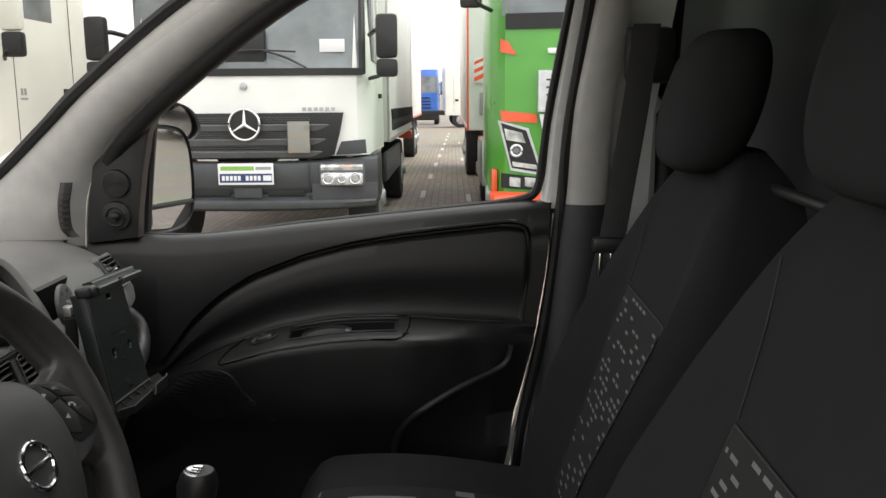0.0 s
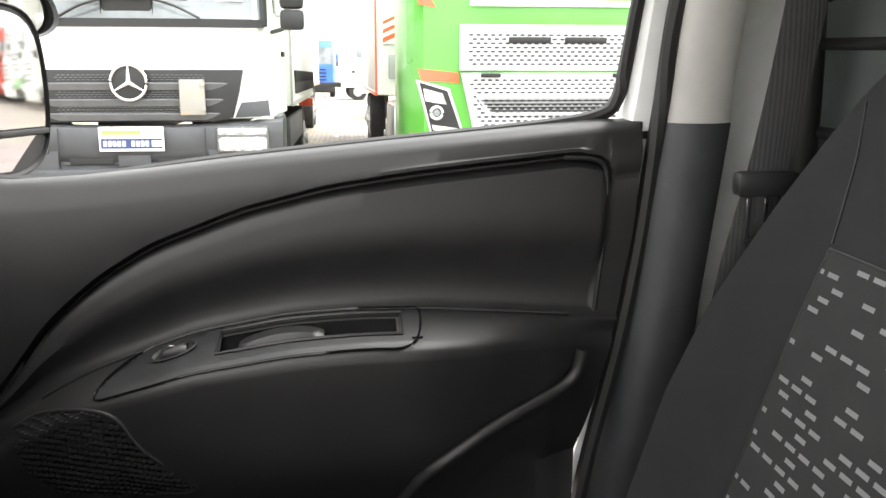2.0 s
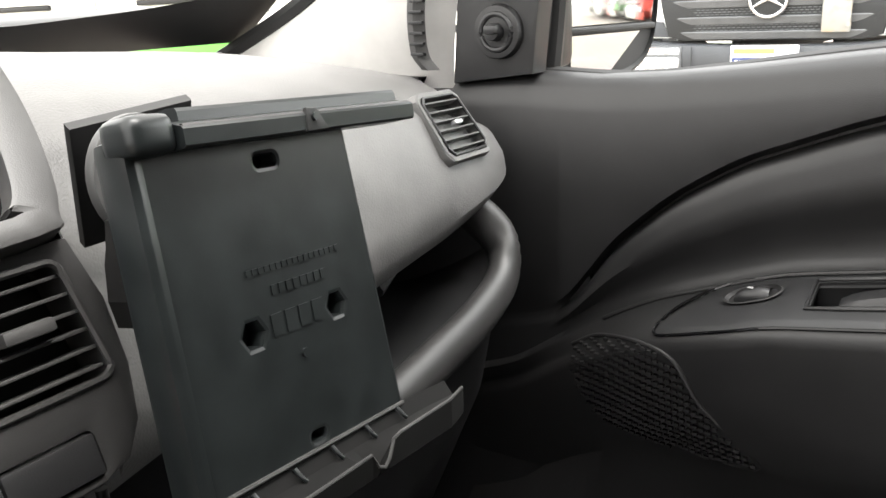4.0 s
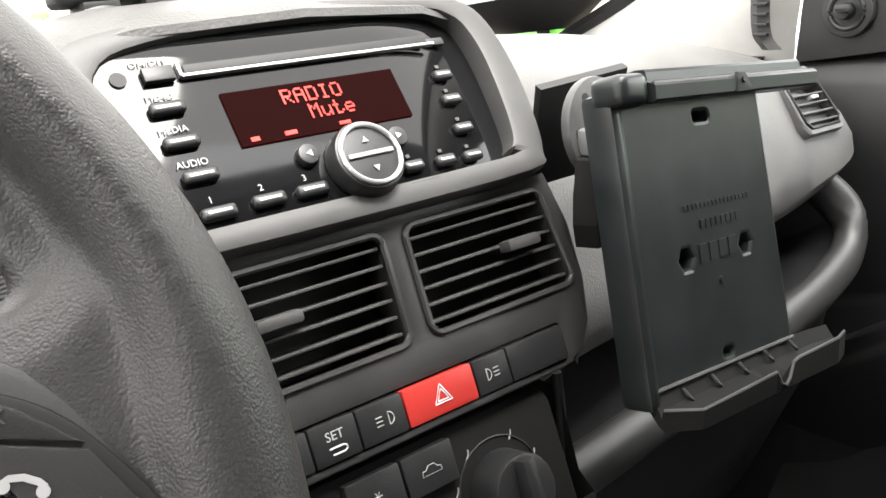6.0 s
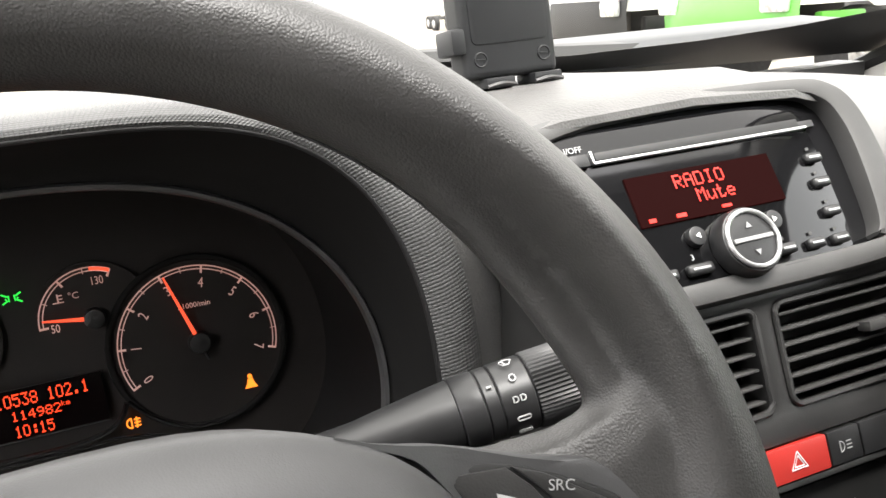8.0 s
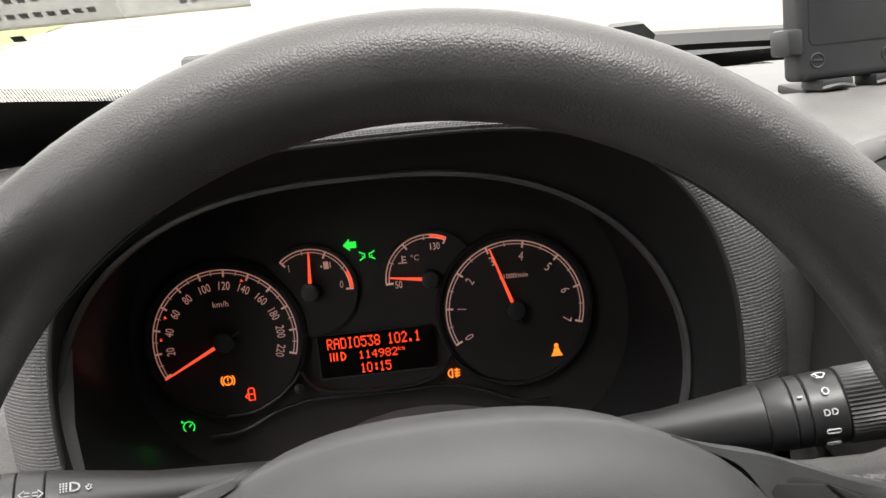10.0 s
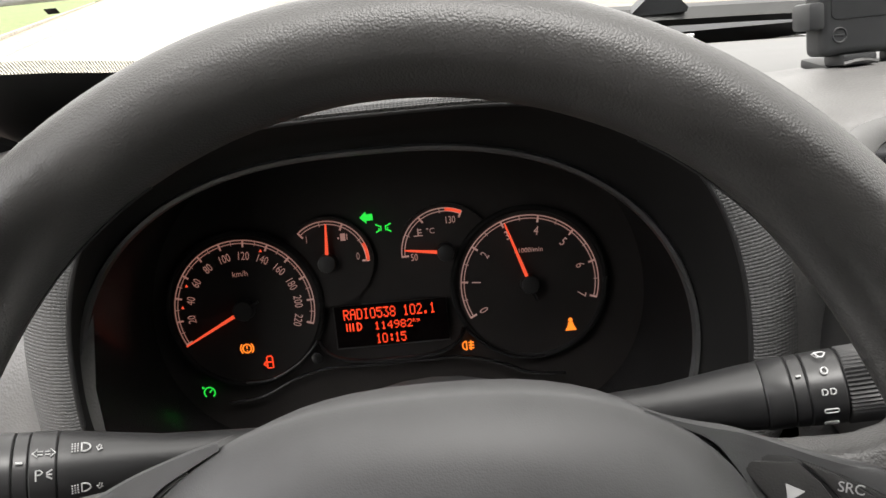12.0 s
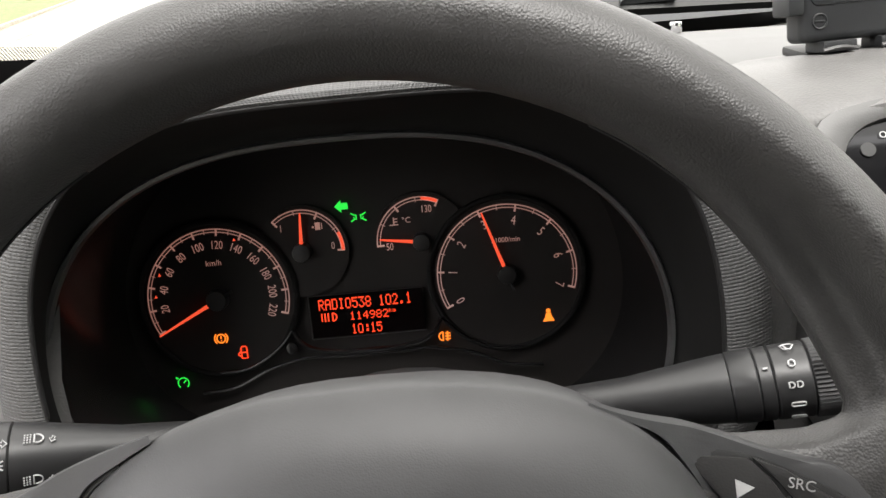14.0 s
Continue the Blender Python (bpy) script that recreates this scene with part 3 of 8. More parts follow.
    def skin(y, z):
        P = door_profile(y)
        P = P[20:]
        zz = [q[1] for q in P][::-1]
        xx = [q[0] for q in P][::-1]
        return float(np.interp(z, zz, xx))

    bm = B()
    for r in range(17):
        for q in range(34):
            y = 0.545 + 0.23 * q / 33
            z = 0.820 + 0.128 * r / 16 + 0.012 * math.sin((y - 0.545) * 9)
            if inpoly(y, z):
                x = skin(y, z)
                box(bm, (x - 0.0024, y, z), (0.0045, 0.0046, 0.0030))
    part("speaker_grille", bm, TRIM, d, "raised dotted loudspeaker grille", smooth=0)
    ring = [(skin(y, z) - 0.001, y, z) for y, z in poly[:7]]
    part("speaker_edge", tube(B(), ring, 0.0025, 8, 5), TRIM, d)
    # storage pocket edge
    pk = [(0.076, 0.985), (0.083, 0.955), (0.108, 0.934), (0.186, 0.905), (0.248, 0.872), (0.285, 0.84), (0.31, 0.79), (0.32, 0.72)]
    part("map_pocket", tube(B(), [(skin(y, max(z, 0.8)) - 0.008, y, z) for y, z in pk], 0.008, 10, 6), TRIM, d, "arched edge of the storage pocket")
    gap = [(0.10, 1.2205), (0.066, 1.219), (0.050, 1.213), (0.043, 1.198), (0.040, 1.165), (0.038, 1.10), (0.037, 1.04), (0.036, 1.01)]
    part("panel_gap", tube(B(), [(0.7512, y + rear_lean(z) * max(0.0, 1 - y / 0.12), z) for y, z in gap], 0.0032, 8, 5), RUBBER, d, "dark joint round the inner panel")
    crest = [arm_point(y, 0.0, 0.002) for y in np.linspace(0.735, 0.09, 26)]
    part("armrest_crest", tube(B(), crest, 0.0026, 8, 3), TRIM, d, "narrow raised edge above the armrest")
    # mirror triangle cover with tweeter and adjuster
    sp = [(0.925, 1.188), (0.822, 1.200), (0.815, 1.26), (0.803, 1.33), (0.786, 1.405), (0.775, 1.432), (0.80, 1.428), (0.85, 1.39), (0.90, 1.352), (0.915, 1.28)]
    M = plane_m((0.752, 0, 0), (0, -1, 0), (0, 0, 1))
    bm = plate(B(), [(-y, z) for y, z in sp], [], 0.03, M, 0.004)
    sail = part("mirror_cover", bm, TRIM, d, "black triangular mirror cover")
    bm = B()
    tw = (0.750, 0.857, 1.309)
    cyl(bm, (0.756, tw[1], tw[2]), (0.742, tw[1], tw[2]), 0.029, 0.027, 32, 0.002)
    twp = part("tweeter", bm, TRIM, sail)
    bm = B()
    for k in range(1, 6):
        R = 0.0045 * k
        tube(bm, [(0.7415, tw[1] + R * math.cos(a), tw[2] + R * math.sin(a)) for a in np.linspace(0, 2 * math.pi, 25)[:-1]], 0.0009, 6, 1, closed=True)
    part("tweeter_ring", bm, TRIM, twp)
    bm = B()
    kn = (0.750, 0.861, 1.245)
    cyl(bm, (0.756, kn[1], kn[2]), (0.743, kn[1], kn[2]), 0.030, 0.028, 32, 0.002)
    ad = part("mirror_adjuster", bm, TRIM, sail)
    bm = B()
    tube(bm, [(0.743, kn[1] + 0.019 * math.cos(a), kn[2] + 0.019 * math.sin(a)) for a in np.linspace(0, 2 * math.pi, 25)[:-1]], 0.003, 8, 1, closed=True)
    cyl(bm, (0.745, kn[1], kn[2]), (0.728, kn[1] - 0.002, kn[2] + 0.001), 0.010, 0.009, 20, 0.002)
    box(bm, (0.724, kn[1] - 0.006, kn[2] + 0.004), (0.012, 0.016, 0.010), 0.004)
    part("joystick", bm, BLACK, ad)
    # window frame, seals and pane
    seal = [(0.800, 0.83, 1.195), (0.800, 0.70, 1.192), (0.800, 0.5, 1.216), (0.800, 0.3, 1.236), (0.800, 0.12, 1.254), (0.798, 0.045, 1.268), (0.796, 0.022, 1.290), (0.790, 0.014, 1.34), (0.770, 0.004, 1.44), (0.742, -0.014, 1.56), (0.718, -0.03, 1.66), (0.70, -0.04, 1.73)]
    part("window_seal", tube(B(), seal, 0.009, 8, 5), RUBBER, d, "black rubber window seal")
    fr2 = [(0.782, -0.003, 1.25), (0.782, -0.012, 1.31), (0.765, -0.020, 1.42), (0.738, -0.036, 1.55), (0.714, -0.050, 1.66), (0.696, -0.062, 1.74)]
    rows3 = []
    for p in spline(fr2, 5):
        rows3.append([p + Vector((0.03, 0.020, 0)), p + Vector((0.004, 0.020, 0)), p + Vector((-0.006, 0.012, 0)), p + Vector((-0.008, 0.0, 0)), p + Vector((-0.006, -0.016, 0)), p + Vector((0.01, -0.020, 0)), p + Vector((0.04, -0.020, 0))])
    part("window_frame", loft(B(), rows3), BODYW, d, "white painted upper door frame")
    part("corner_plug", box(B(), (0.803, 0.004, 1.220), (0.03, 0.055, 0.075), 0.006), RUBBER, d)
    gb = B()
    loft(gb, [[(0.812, 0.90, 1.185), (0.812, 0.5, 1.20), (0.812, 0.0, 1.24)], [(0.790, 0.905, 1.345), (0.780, 0.5, 1.42), (0.772, 0.0, 1.45)], [(0.66, 0.45, 1.69), (0.705, 0.2, 1.72), (0.70, -0.05, 1.74)]])
    pane = part("window_pane", gb, GLASS, d, "clear side window glass")
    pane.visible_shadow = False
    ss = [(0.806, 0.826, 1.195), (0.803, 0.812, 1.30), (0.795, 0.795, 1.40), (0.785, 0.782, 1.45)]
    part("quarter_bar", tube(B(), ss, 0.010, 8, 5), RUBBER, d)
    return d


door = make_door()


# ---------------------------------------------------------------- outside mirror
def make_mirror():
    m = thing("door_mirror", "black door mirror with a flat glass above a wide-angle glass", "car mirror")
    n = Vector((-0.505, -0.863, 0.014)).normalized()
    o = Vector((1.005, 0.83, 1.296))
    ux = Vector((0, 0, 1)).cross(n).normalized()
    uy = n.cross(ux)
    M = plane_m(o, ux, uy)
    soft = lambda L: [tuple(p)[:2] for p in spline([(x, y, 0) for x, y in L + L[:1]], 4)][:-1]
    sh = soft([(-0.135, -0.116), (-0.05, -0.126), (0.012, -0.120), (0.045, -0.09), (0.056, -0.03), (0.055, 0.04), (0.045, 0.085), (0.015, 0.110), (-0.06, 0.119), (-0.13, 0.118)])
    gl = soft([(-0.080, -0.112), (-0.02, -0.117), (0.012, -0.108), (0.039, -0.083), (0.049, -0.03), (0.048, 0.04), (0.038, 0.078), (0.012, 0.099), (-0.05, 0.108), (-0.084, 0.110)])
    bm = B()
    rows = []
    for dz, sc in ((0.004, 0.96), (0.010, 0.985), (0.008, 1.01), (-0.05, 1.0), (-0.09, 0.85), (-0.11, 0.45)):
        rows.append([M @ Vector((x * sc, y * sc, dz)) for x, y in sh])
    loft(bm, rows, closed=True)
    bm.faces.new([bm.verts.new(v) for v in rows[-1]])
    bm.faces.new([bm.verts.new(v) for v in rows[0]])
    part("housing", bm, TRIM, m)
    up = [(x, max(y, -0.058)) for x, y in gl]
    bm = plate(B(), [p for i, p in enumerate(up) if p != up[i - 1]], [], 0.0, M @ pose(0, 0, 0.007))
    part("mirror_glass", bm, MIRROR, m, "flat mirror glass", smooth=0)
    lowp = [(x, min(y, -0.070)) for x, y in gl]
    lowp = [p for i, p in enumerate(lowp) if p != lowp[i - 1]]
    bm = plate(B(), lowp, [], 0.0, M @ pose(0, 0, 0.0075, 2, 2, 0))
    part("wide_angle_glass", bm, MIRROR, m, "small wide-angle mirror glass", smooth=0)
    bm = box(B(), (-0.016, -0.064, 0.008), (0.132, 0.008, 0.006), 0.002, M)
    part("divider", bm, TRIM, m)
    # added blind-spot mirror on top
    M2 = plane_m((1.060, 0.858, 1.405), ux, uy)
    hs = [(-0.10, -0.03), (0.0, -0.04), (0.07, -0.04), (0.105, -0.015), (0.085, 0.03), (0.03, 0.052), (-0.03, 0.04), (-0.08, 0.005)]
    hs = [tuple(p)[:2] for p in spline([(x, y, 0) for x, y in hs + hs[:1]], 4)][:-1]
    bm = loft(B(), [[M2 @ Vector((x * s, y * s, z)) for x, y in hs] for z, s in ((0.004, 0.93), (0.006, 1.0), (-0.02, 1.02), (-0.03, 0.6))], closed=True)
    bl = part("blind_spot_mirror", bm, TRIM, m, "added black blind-spot mirror")
    bm = plate(B(), [(x * 0.93, y * 0.93) for x, y in hs], [], 0.0, M2 @ pose(0, 0, 0.005, 3, 6, 0))
    part("mirror_glass", bm, MIRROR, bl, smooth=0)
    bm = tube(B(), [(0.81, 0.90, 1.22), (0.87, 0.90, 1.23), (0.95, 0.90, 1.26)], 0.03, 12, 5)
    part("mirror_arm", bm, TRIM, m)
    # black inner cheek of the mirror foot
    bm = box(B(), (0.855, 0.862, 1.29), (0.05, 0.06, 0.19), 0.015, None)
    part("mirror_foot", bm, TRIM, m)
    return m


mirror = make_mirror()


# ---------------------------------------------------------------- van body
def make_apillar(side):
    s = 1 if side > 0 else -1
    name = "pillar_a_trim"
    a = thing(name, "light grey plastic windscreen pillar trim", "car trim", "pillar trims", "structure")
    A = [(0.765, 1.34, 1.200), (0.768, 1.17, 1.272), (0.765, 1.095, 1.318), (0.735, 0.97, 1.42), (0.70, 0.862, 1.507), (0.65, 0.65, 1.654), (0.60, 0.42, 1.76), (0.58, 0.30, 1.80)]
    Bp = [(0.785, 0.945, 1.175), (0.775, 0.935, 1.235), (0.768, 0.918, 1.30), (0.745, 0.865, 1.385), (0.705, 0.727, 1.500), (0.655, 0.50, 1.653), (0.61, 0.28, 1.745), (0.59, 0.15, 1.785)]
    ra, rb = spline(A, 6), spline(Bp, 6)
    rows = []
    for p, q in zip(ra, rb):
        row = []
        for k in range(9):
            t = k / 8
            bul = math.sin(math.pi * t) ** 0.7 * 0.028
            v = p.lerp(q, t) + Vector((-bul, -bul * 0.5, 0))
            row.append((s * v.x, v.y, v.z))
        rows.append(row)
    part("pillar_cover", loft(B(), rows), PILLAR, a)
    part("pillar_seal", tube(B(), [(s * (x + 0.016), y - 0.018, z) for x, y, z in Bp], 0.021, 10, 6), RUBBER, a, "black rubber door seal")
    part("windscreen_edge", tube(B(), [(s * (x + 0.004), y + 0.012, z + 0.002) for x, y, z in A], 0.013, 8, 6), RUBBER, a)
    if s > 0:
        bm = B()
        fr = [(0.735, 0.945, 1.315), (0.738, 0.956, 1.27), (0.742, 0.957, 1.225), (0.745, 0.945, 1.205)]
        P = spline(fr, 6)
        loft(bm, [[p + Vector((-0.008, 0.012, 0)), p + Vector((-0.014, 0, 0)), p + Vector((-0.008, -0.013, 0))] for p in P])
        v = part("demister_vent", bm, DASHS, a, "slim slatted demister vent")
        bm = B()
        for k in range(1, 9):
            z = 1.212 + 0.0115 * k
            box(bm, (0.7265, 0.953 - 0.01 * max(0, (z - 1.27) / 0.04), z), (0.006, 0.018, 0.0035), 0.001)
        part("vent_slat", bm, BLACK, v)
    return a


make_apillar(1)
make_apillar(-1)


def make_bpillar(s):
    b = thing("pillar_b_trim", "door pillar, light grey above and dark grey plastic below", "car trim", "pillar trims", "structure")

    def rows(zs, inset):
        out = []
        for z in zs:
            lean = lerp([(0.5, 0.0), (1.3, 0.0), (1.75, -0.09)], z)
            yl = lerp([(0.5, 0.045), (0.74, 0.030), (1.0, -0.005), (1.26, -0.032), (1.46, -0.045), (1.75, -0.09)], z)
            yr = lerp([(0.5, -0.075), (1.0, -0.085), (1.26, -0.112), (1.46, -0.115), (1.75, -0.15)], z)
            x = 0.742 + lean + inset
            row = [(x + 0.05, yl + 0.012), (x + 0.03, yl + 0.010), (x + 0.012, yl + 0.002), (x + 0.002, yl - 0.008), (x - 0.003, yl - 0.025), (x - 0.004, (yl + yr) / 2), (x - 0.001, yr + 0.016), (x + 0.008, yr + 0.004), (x + 0.03, yr), (x + 0.09, yr - 0.004)]
            out.append([(s * a, y, z) for a, y in row])
        return out

    part("upper_cover", loft(B(), rows(np.linspace(1.262, 1.76, 12), 0.0)), PILLAR, b)
    core = [[(s * x0, yf, z), (s * x0, yb, z), (s * (x0 + 0.07), yb, z), (s * (x0 + 0.07), yf, z)] for z, x0, yf, yb in ((0.50, 0.795, 0.09, -0.20), (0.74, 0.795, 0.06, -0.20), (1.0, 0.795, 0.0, -0.20), (1.25, 0.793, -0.024, -0.20), (1.44, 0.768, -0.034, -0.20), (1.60, 0.738, -0.052, -0.22), (1.80, 0.69, -0.08, -0.24))]
    part("pillar_core", loft(B(), core, closed=True, cap=True), BODYW, b, "white painted body pillar")
    part("lower_cover", loft(B(), rows(np.linspace(0.50, 1.262, 14), -0.003)), PILLARD, b, "dark grey lower pillar cover")
    part("door_seal", tube(B(), [(s * 0.762, 0.07, 0.50), (s * 0.762, 0.062, 0.74), (s * 0.762, 0.012, 1.0), (s * 0.762, -0.020, 1.25), (s * 0.745, -0.032, 1.42), (s * 0.70, -0.06, 1.64), (s * 0.675, -0.075, 1.76)], 0.011, 8, 6), RUBBER, b, "black rubber door seal")
    return b


make_bpillar(1)
make_bpillar(-1)


def make_belt():
    b = thing("seat_belt", "black seat belt hanging beside the door pillar", "seat belt")
    P = [(0.655, -0.155, 1.60), (0.635, -0.135, 1.457), (0.625, -0.115, 1.33), (0.630, -0.100, 1.22), (0.632, -0.088, 1.16), (0.636, -0.075, 1.08), (0.645, -0.06, 0.9), (0.66, -0.05, 0.62)]
    rows = []
    for p in spline(P, 6):
        rows.append([p + Vector((-0.002, 0.024, 0)), p + Vector((-0.006, 0, 0)), p + Vector((-0.002, -0.024, 0)), p + Vector((0.001, 0, 0))])
    part("webbing", loft(B(), rows, closed=True), WEB, b)
    bm = box(B(), (0.628, -0.10, 1.205), (0.022, 0.075, 0.028), 0.008)
    part("guide", bm, BLACK, b, "black plastic belt guide")
    bm = B()
    for y in (-0.098, -0.078):
        box(bm, (0.622, y, 1.165), (0.004, 0.006, 0.05), 0.002)
    box(bm, (0.622, -0.088, 1.142), (0.004, 0.026, 0.006), 0.002)
    part("tongue", bm, CHROME, b, "metal buckle tongue")
    bm = box(B(), (0.675, -0.165, 1.545), (0.05, 0.085, 0.10), 0.015)
    part("upper_anchor", bm, BLACK, b)
    return b


make_belt()

# cargo space walls behind the seats
bm = B()
ys = np.linspace(-0.15, -2.4, 60)
rows = []
for y in ys:
    rib = 0.03 if (abs(y) * 2.6) % 1 < 0.3 else 0.0
    rows.append([(0.92 - rib, y, 0.5), (0.92 - rib, y, 1.25), (0.90 - rib, y, 1.45), (0.84 - rib, y, 1.80)])
thicken(loft(bm, rows), 0.02)
tagged(finish("wall_right", bm, CARGO), "ribbed grey painted cargo side wall", "wall", kind="structure")
bm = B()
thicken(loft(bm, [[(-x, y, z) for x, y, z in r] for r in rows]), 0.02)
tagged(finish("wall_left", bm, CARGO), "ribbed grey painted cargo side wall", "wall", kind="structure")
bm = box(B(), (0, -2.45, 1.15), (1.84, 0.04, 1.4))
tagged(finish("wall_rear", bm, CARGO), "grey painted rear doors of the van", "wall", kind="structure")
bm = box(B(), (0, -0.6, 0.50), (1.84, 3.7, 0.05))
tagged(finish("floor", bm, RUBBER), "black rubber van floor", "floor", kind="structure")
bm = B()
thicken(loft(bm, [[(x * (1.0 if y > -0.1 else 1.12), y, 1.80 + 0.03 * (1 - (x / 0.75) ** 2)) for x in np.linspace(-0.76, 0.76, 9)] for y in (0.32, 0.0, -0.12, -1.2, -2.5)]), 0.03)
tagged(finish("ceiling", bm, HEADL), "pale cloth headliner", "ceiling", kind="structure")
bm = box(B(), (0, 0.33, 1.80), (1.30, 0.06, 0.06), 0.02)
tagged(finish("trim", bm, HEADL), "windscreen header trim", "trim", kind="structure")
bm = box(B(), (0.80, 0.45, 0.52), (0.06, 1.2, 0.10), 0.02)
tagged(finish("door_sill", bm, TRIM), "black plastic door sill", "trim", kind="structure")
bm = box(B(), (-0.80, 0.45, 0.52), (0.06, 1.2, 0.10), 0.02)
tagged(finish("door_sill", bm, TRIM), "black plastic door sill", "trim", kind="structure")
for sx in (0.772, -0.772):
    bm = box(B(), (sx, 1.05, 0.83), (0.02, 0.58, 0.70), 0.005)
    tagged(finish("kick_panel", bm, BLACK), "black plastic side panel of the footwell", "trim", kind="structure")
bm = box(B(), (0, 1.32, 0.85), (1.5, 0.05, 0.75))
tagged(finish("wall_front", bm, BLACK), "dark bulkhead below the windscreen", "wall", kind="structure")


def make_partition():
    p = thing("ladder_partition", "black tubular frame behind the seats", "partition")
    for pts in ([(0.805, -0.245, 1.357), (0.50, -0.245, 1.357), (0.02, -0.245, 1.357)], [(0.805, -0.25, 1.245), (0.50, -0.25, 1.245), (0.02, -0.25, 1.245)]):
        part("tube", tube(B(), pts, 0.008, 10, 4), RUBBER, p)
    part("hoop", tube(B(), [(0.80, -0.235, 0.55), (0.803, -0.235, 1.22), (0.815, -0.235, 1.47), (0.77, -0.235, 1.70), (0.70, -0.235, 1.78)], 0.020, 12, 6), RUBBER, p, "black side hoop")
    part("post", tube(B(), [(0.02, -0.25, 0.55), (0.02, -0.25, 1.2), (0.02, -0.25, 1.76)], 0.012, 10, 4), RUBBER, p)
    part("clamp", tube(B(), [(0.80, -0.25, 1.53), (0.745, -0.25, 1.51), (0.745, -0.25, 1.44), (0.80, -0.25, 1.42)], 0.012, 8, 5), RUBBER, p)
    return p


make_partition()


def make_hook():
    h = thing("lashing_bracket", "small metal bracket on the cargo wall", "bracket")
    bm = plate(B(), rrect(-0.02, -0.045, 0.02, 0.045, 0.018), [ring_pts(0, 0.022, 0.007, 12), ring_pts(0, -0.024, 0.008, 12)], 0.004, plane_m((0.845, -0.36, 1.66), (0, -1, 0), (-0.2, 0, 1)))
    part("bracket_plate", bm, SILVER, h)
    return h


make_hook()

# windscreen
bm = B()
rows = []
for k in range(9):
    t = k / 8
    row = []
    for x in np.linspace(-0.80, 0.80, 17):
        b0 = Vector((x, 1.46 - 0.16 * abs(x / 0.8) ** 2.4, 1.235 - 0.0 * abs(x)))
        b1 = Vector((x * 0.76, 0.43 - 0.10 * abs(x / 0.8) ** 2, 1.80))
        row.append(b0.lerp(b1, t))
    rows.append(row)
ws = tagged(finish("window_1", loft(bm, rows), SCREENG), "slightly tinted windscreen glass", "windscreen", kind="structure")
ws.visible_shadow = False
BAND = [(-0.8, 0.165), (-0.7, 0.148), (-0.62, 0.124), (-0.5, 0.094), (-0.35, 0.082), (0.0, 0.074), (0.3, 0.070), (0.5, 0.075), (0.62, 0.09), (0.8, 0.13)]


def on_screen(x, t):
    """A point just inside the windscreen, t of its height up."""
    b0 = Vector((x, 1.455 - 0.16 * abs(x / 0.8) ** 2.4, 1.236))
    b1 = Vector((x * 0.76, 0.425 - 0.10 * abs(x / 0.8) ** 2, 1.80))
    return b0.lerp(b1, t)


XB = list(np.linspace(-0.79, 0.79, 49))
bm = loft(B(), [[on_screen(x, lerp(BAND, x) * q) for x in XB] for q in (0.0, 0.25, 0.5, 0.75, 1.0)])
tagged(finish("windscreen_band", bm, RUBBER), "black printed band along the windscreen foot", "trim", kind="structure")
bm = loft_uv(B(), [[on_screen(x, lerp(BAND, x) + q) for x in XB if x < -0.2] for q in (0.0, 0.012, 0.026)])
tagged(finish("windscreen_dots", bm, DOTM), "fine printed dots fading out above the black band", "trim", kind="structure")
bm = loft(B(), [[(x, y - 0.12 * abs(x / 0.8) ** 2.4, z) for x in np.linspace(-0.78, 0.78, 15)] for y, z in ((1.42, 1.25), (1.455, 1.279), (1.47, 1.283), (1.56, 1.288), (1.62, 1.26))])
tagged(finish("scuttle_panel", thicken(bm, 0.006), TRD), "grey plastic scuttle panel below the wipers", "trim", kind="structure")
bm = B()
loft(bm, [[(x, y, z) for x in np.linspace(-0.85, 0.85, 9)] for y, z in ((1.44, 1.16), (1.50, 1.18), (1.60, 1.16), (1.80, 1.10), (2.1, 1.00), (2.2, 0.78))])
tagged(finish("van_bonnet", thicken(bm, 0.01), BODYW), "van bonnet in front of the windscreen", "bonnet", kind="structure")


def make_wiper():
    w = thing("windscreen_wiper", "black wiper lying along the windscreen foot", "wiper")
    P = [(-0.55, 1.375, 1.322), (-0.30, 1.385, 1.318), (-0.08, 1.39, 1.300), (0.12, 1.405, 1.290), (0.35, 1.42, 1.275), (0.55, 1.42, 1.262)]
    bm = loft(B(), [[p + Vector((0, 0.0, -0.012)), p + Vector((0, -0.008, -0.004)), p + Vector((0, 0.0, 0.009)), p + Vector((0, 0.02, 0.012)), p + Vector((0, 0.03, -0.012))] for p in spline(P, 6)], closed=True, cap=True)
    part("arm", bm, TRK, w)
    bm = loft(B(), [[(x, 1.385, 1.300), (x, 1.378, 1.300 + h), (x, 1.40, 1.303 + h), (x, 1.42, 1.300)] for x, h in ((-0.062, 0.004), (-0.045, 0.019), (-0.01, 0.020), (0.004, 0.006))], closed=True, cap=True)
    part("pivot_cap", bm, TRD, w, "dark blue-grey pivot cap")
    return w


make_wiper()

# ---------------------------------------------------------------- dashboard
ZT = [(0.10, 1.272), (0.20, 1.268), (0.30, 1.258), (0.40, 1.250), (0.48, 1.240), (0.57, 1.224), (0.66, 1.205), (0.76, 1.188)]
DY = [(0.10, -0.045), (0.16, -0.040), (0.24, -0.035), (0.34, -0.030), (0.45, -0.022), (0.55, -0.014), (0.60, -0.006), (0.64, 0.008), (0.67, 0.024), (0.70, 0.048), (0.73, 0.085), (0.76, 0.15)]


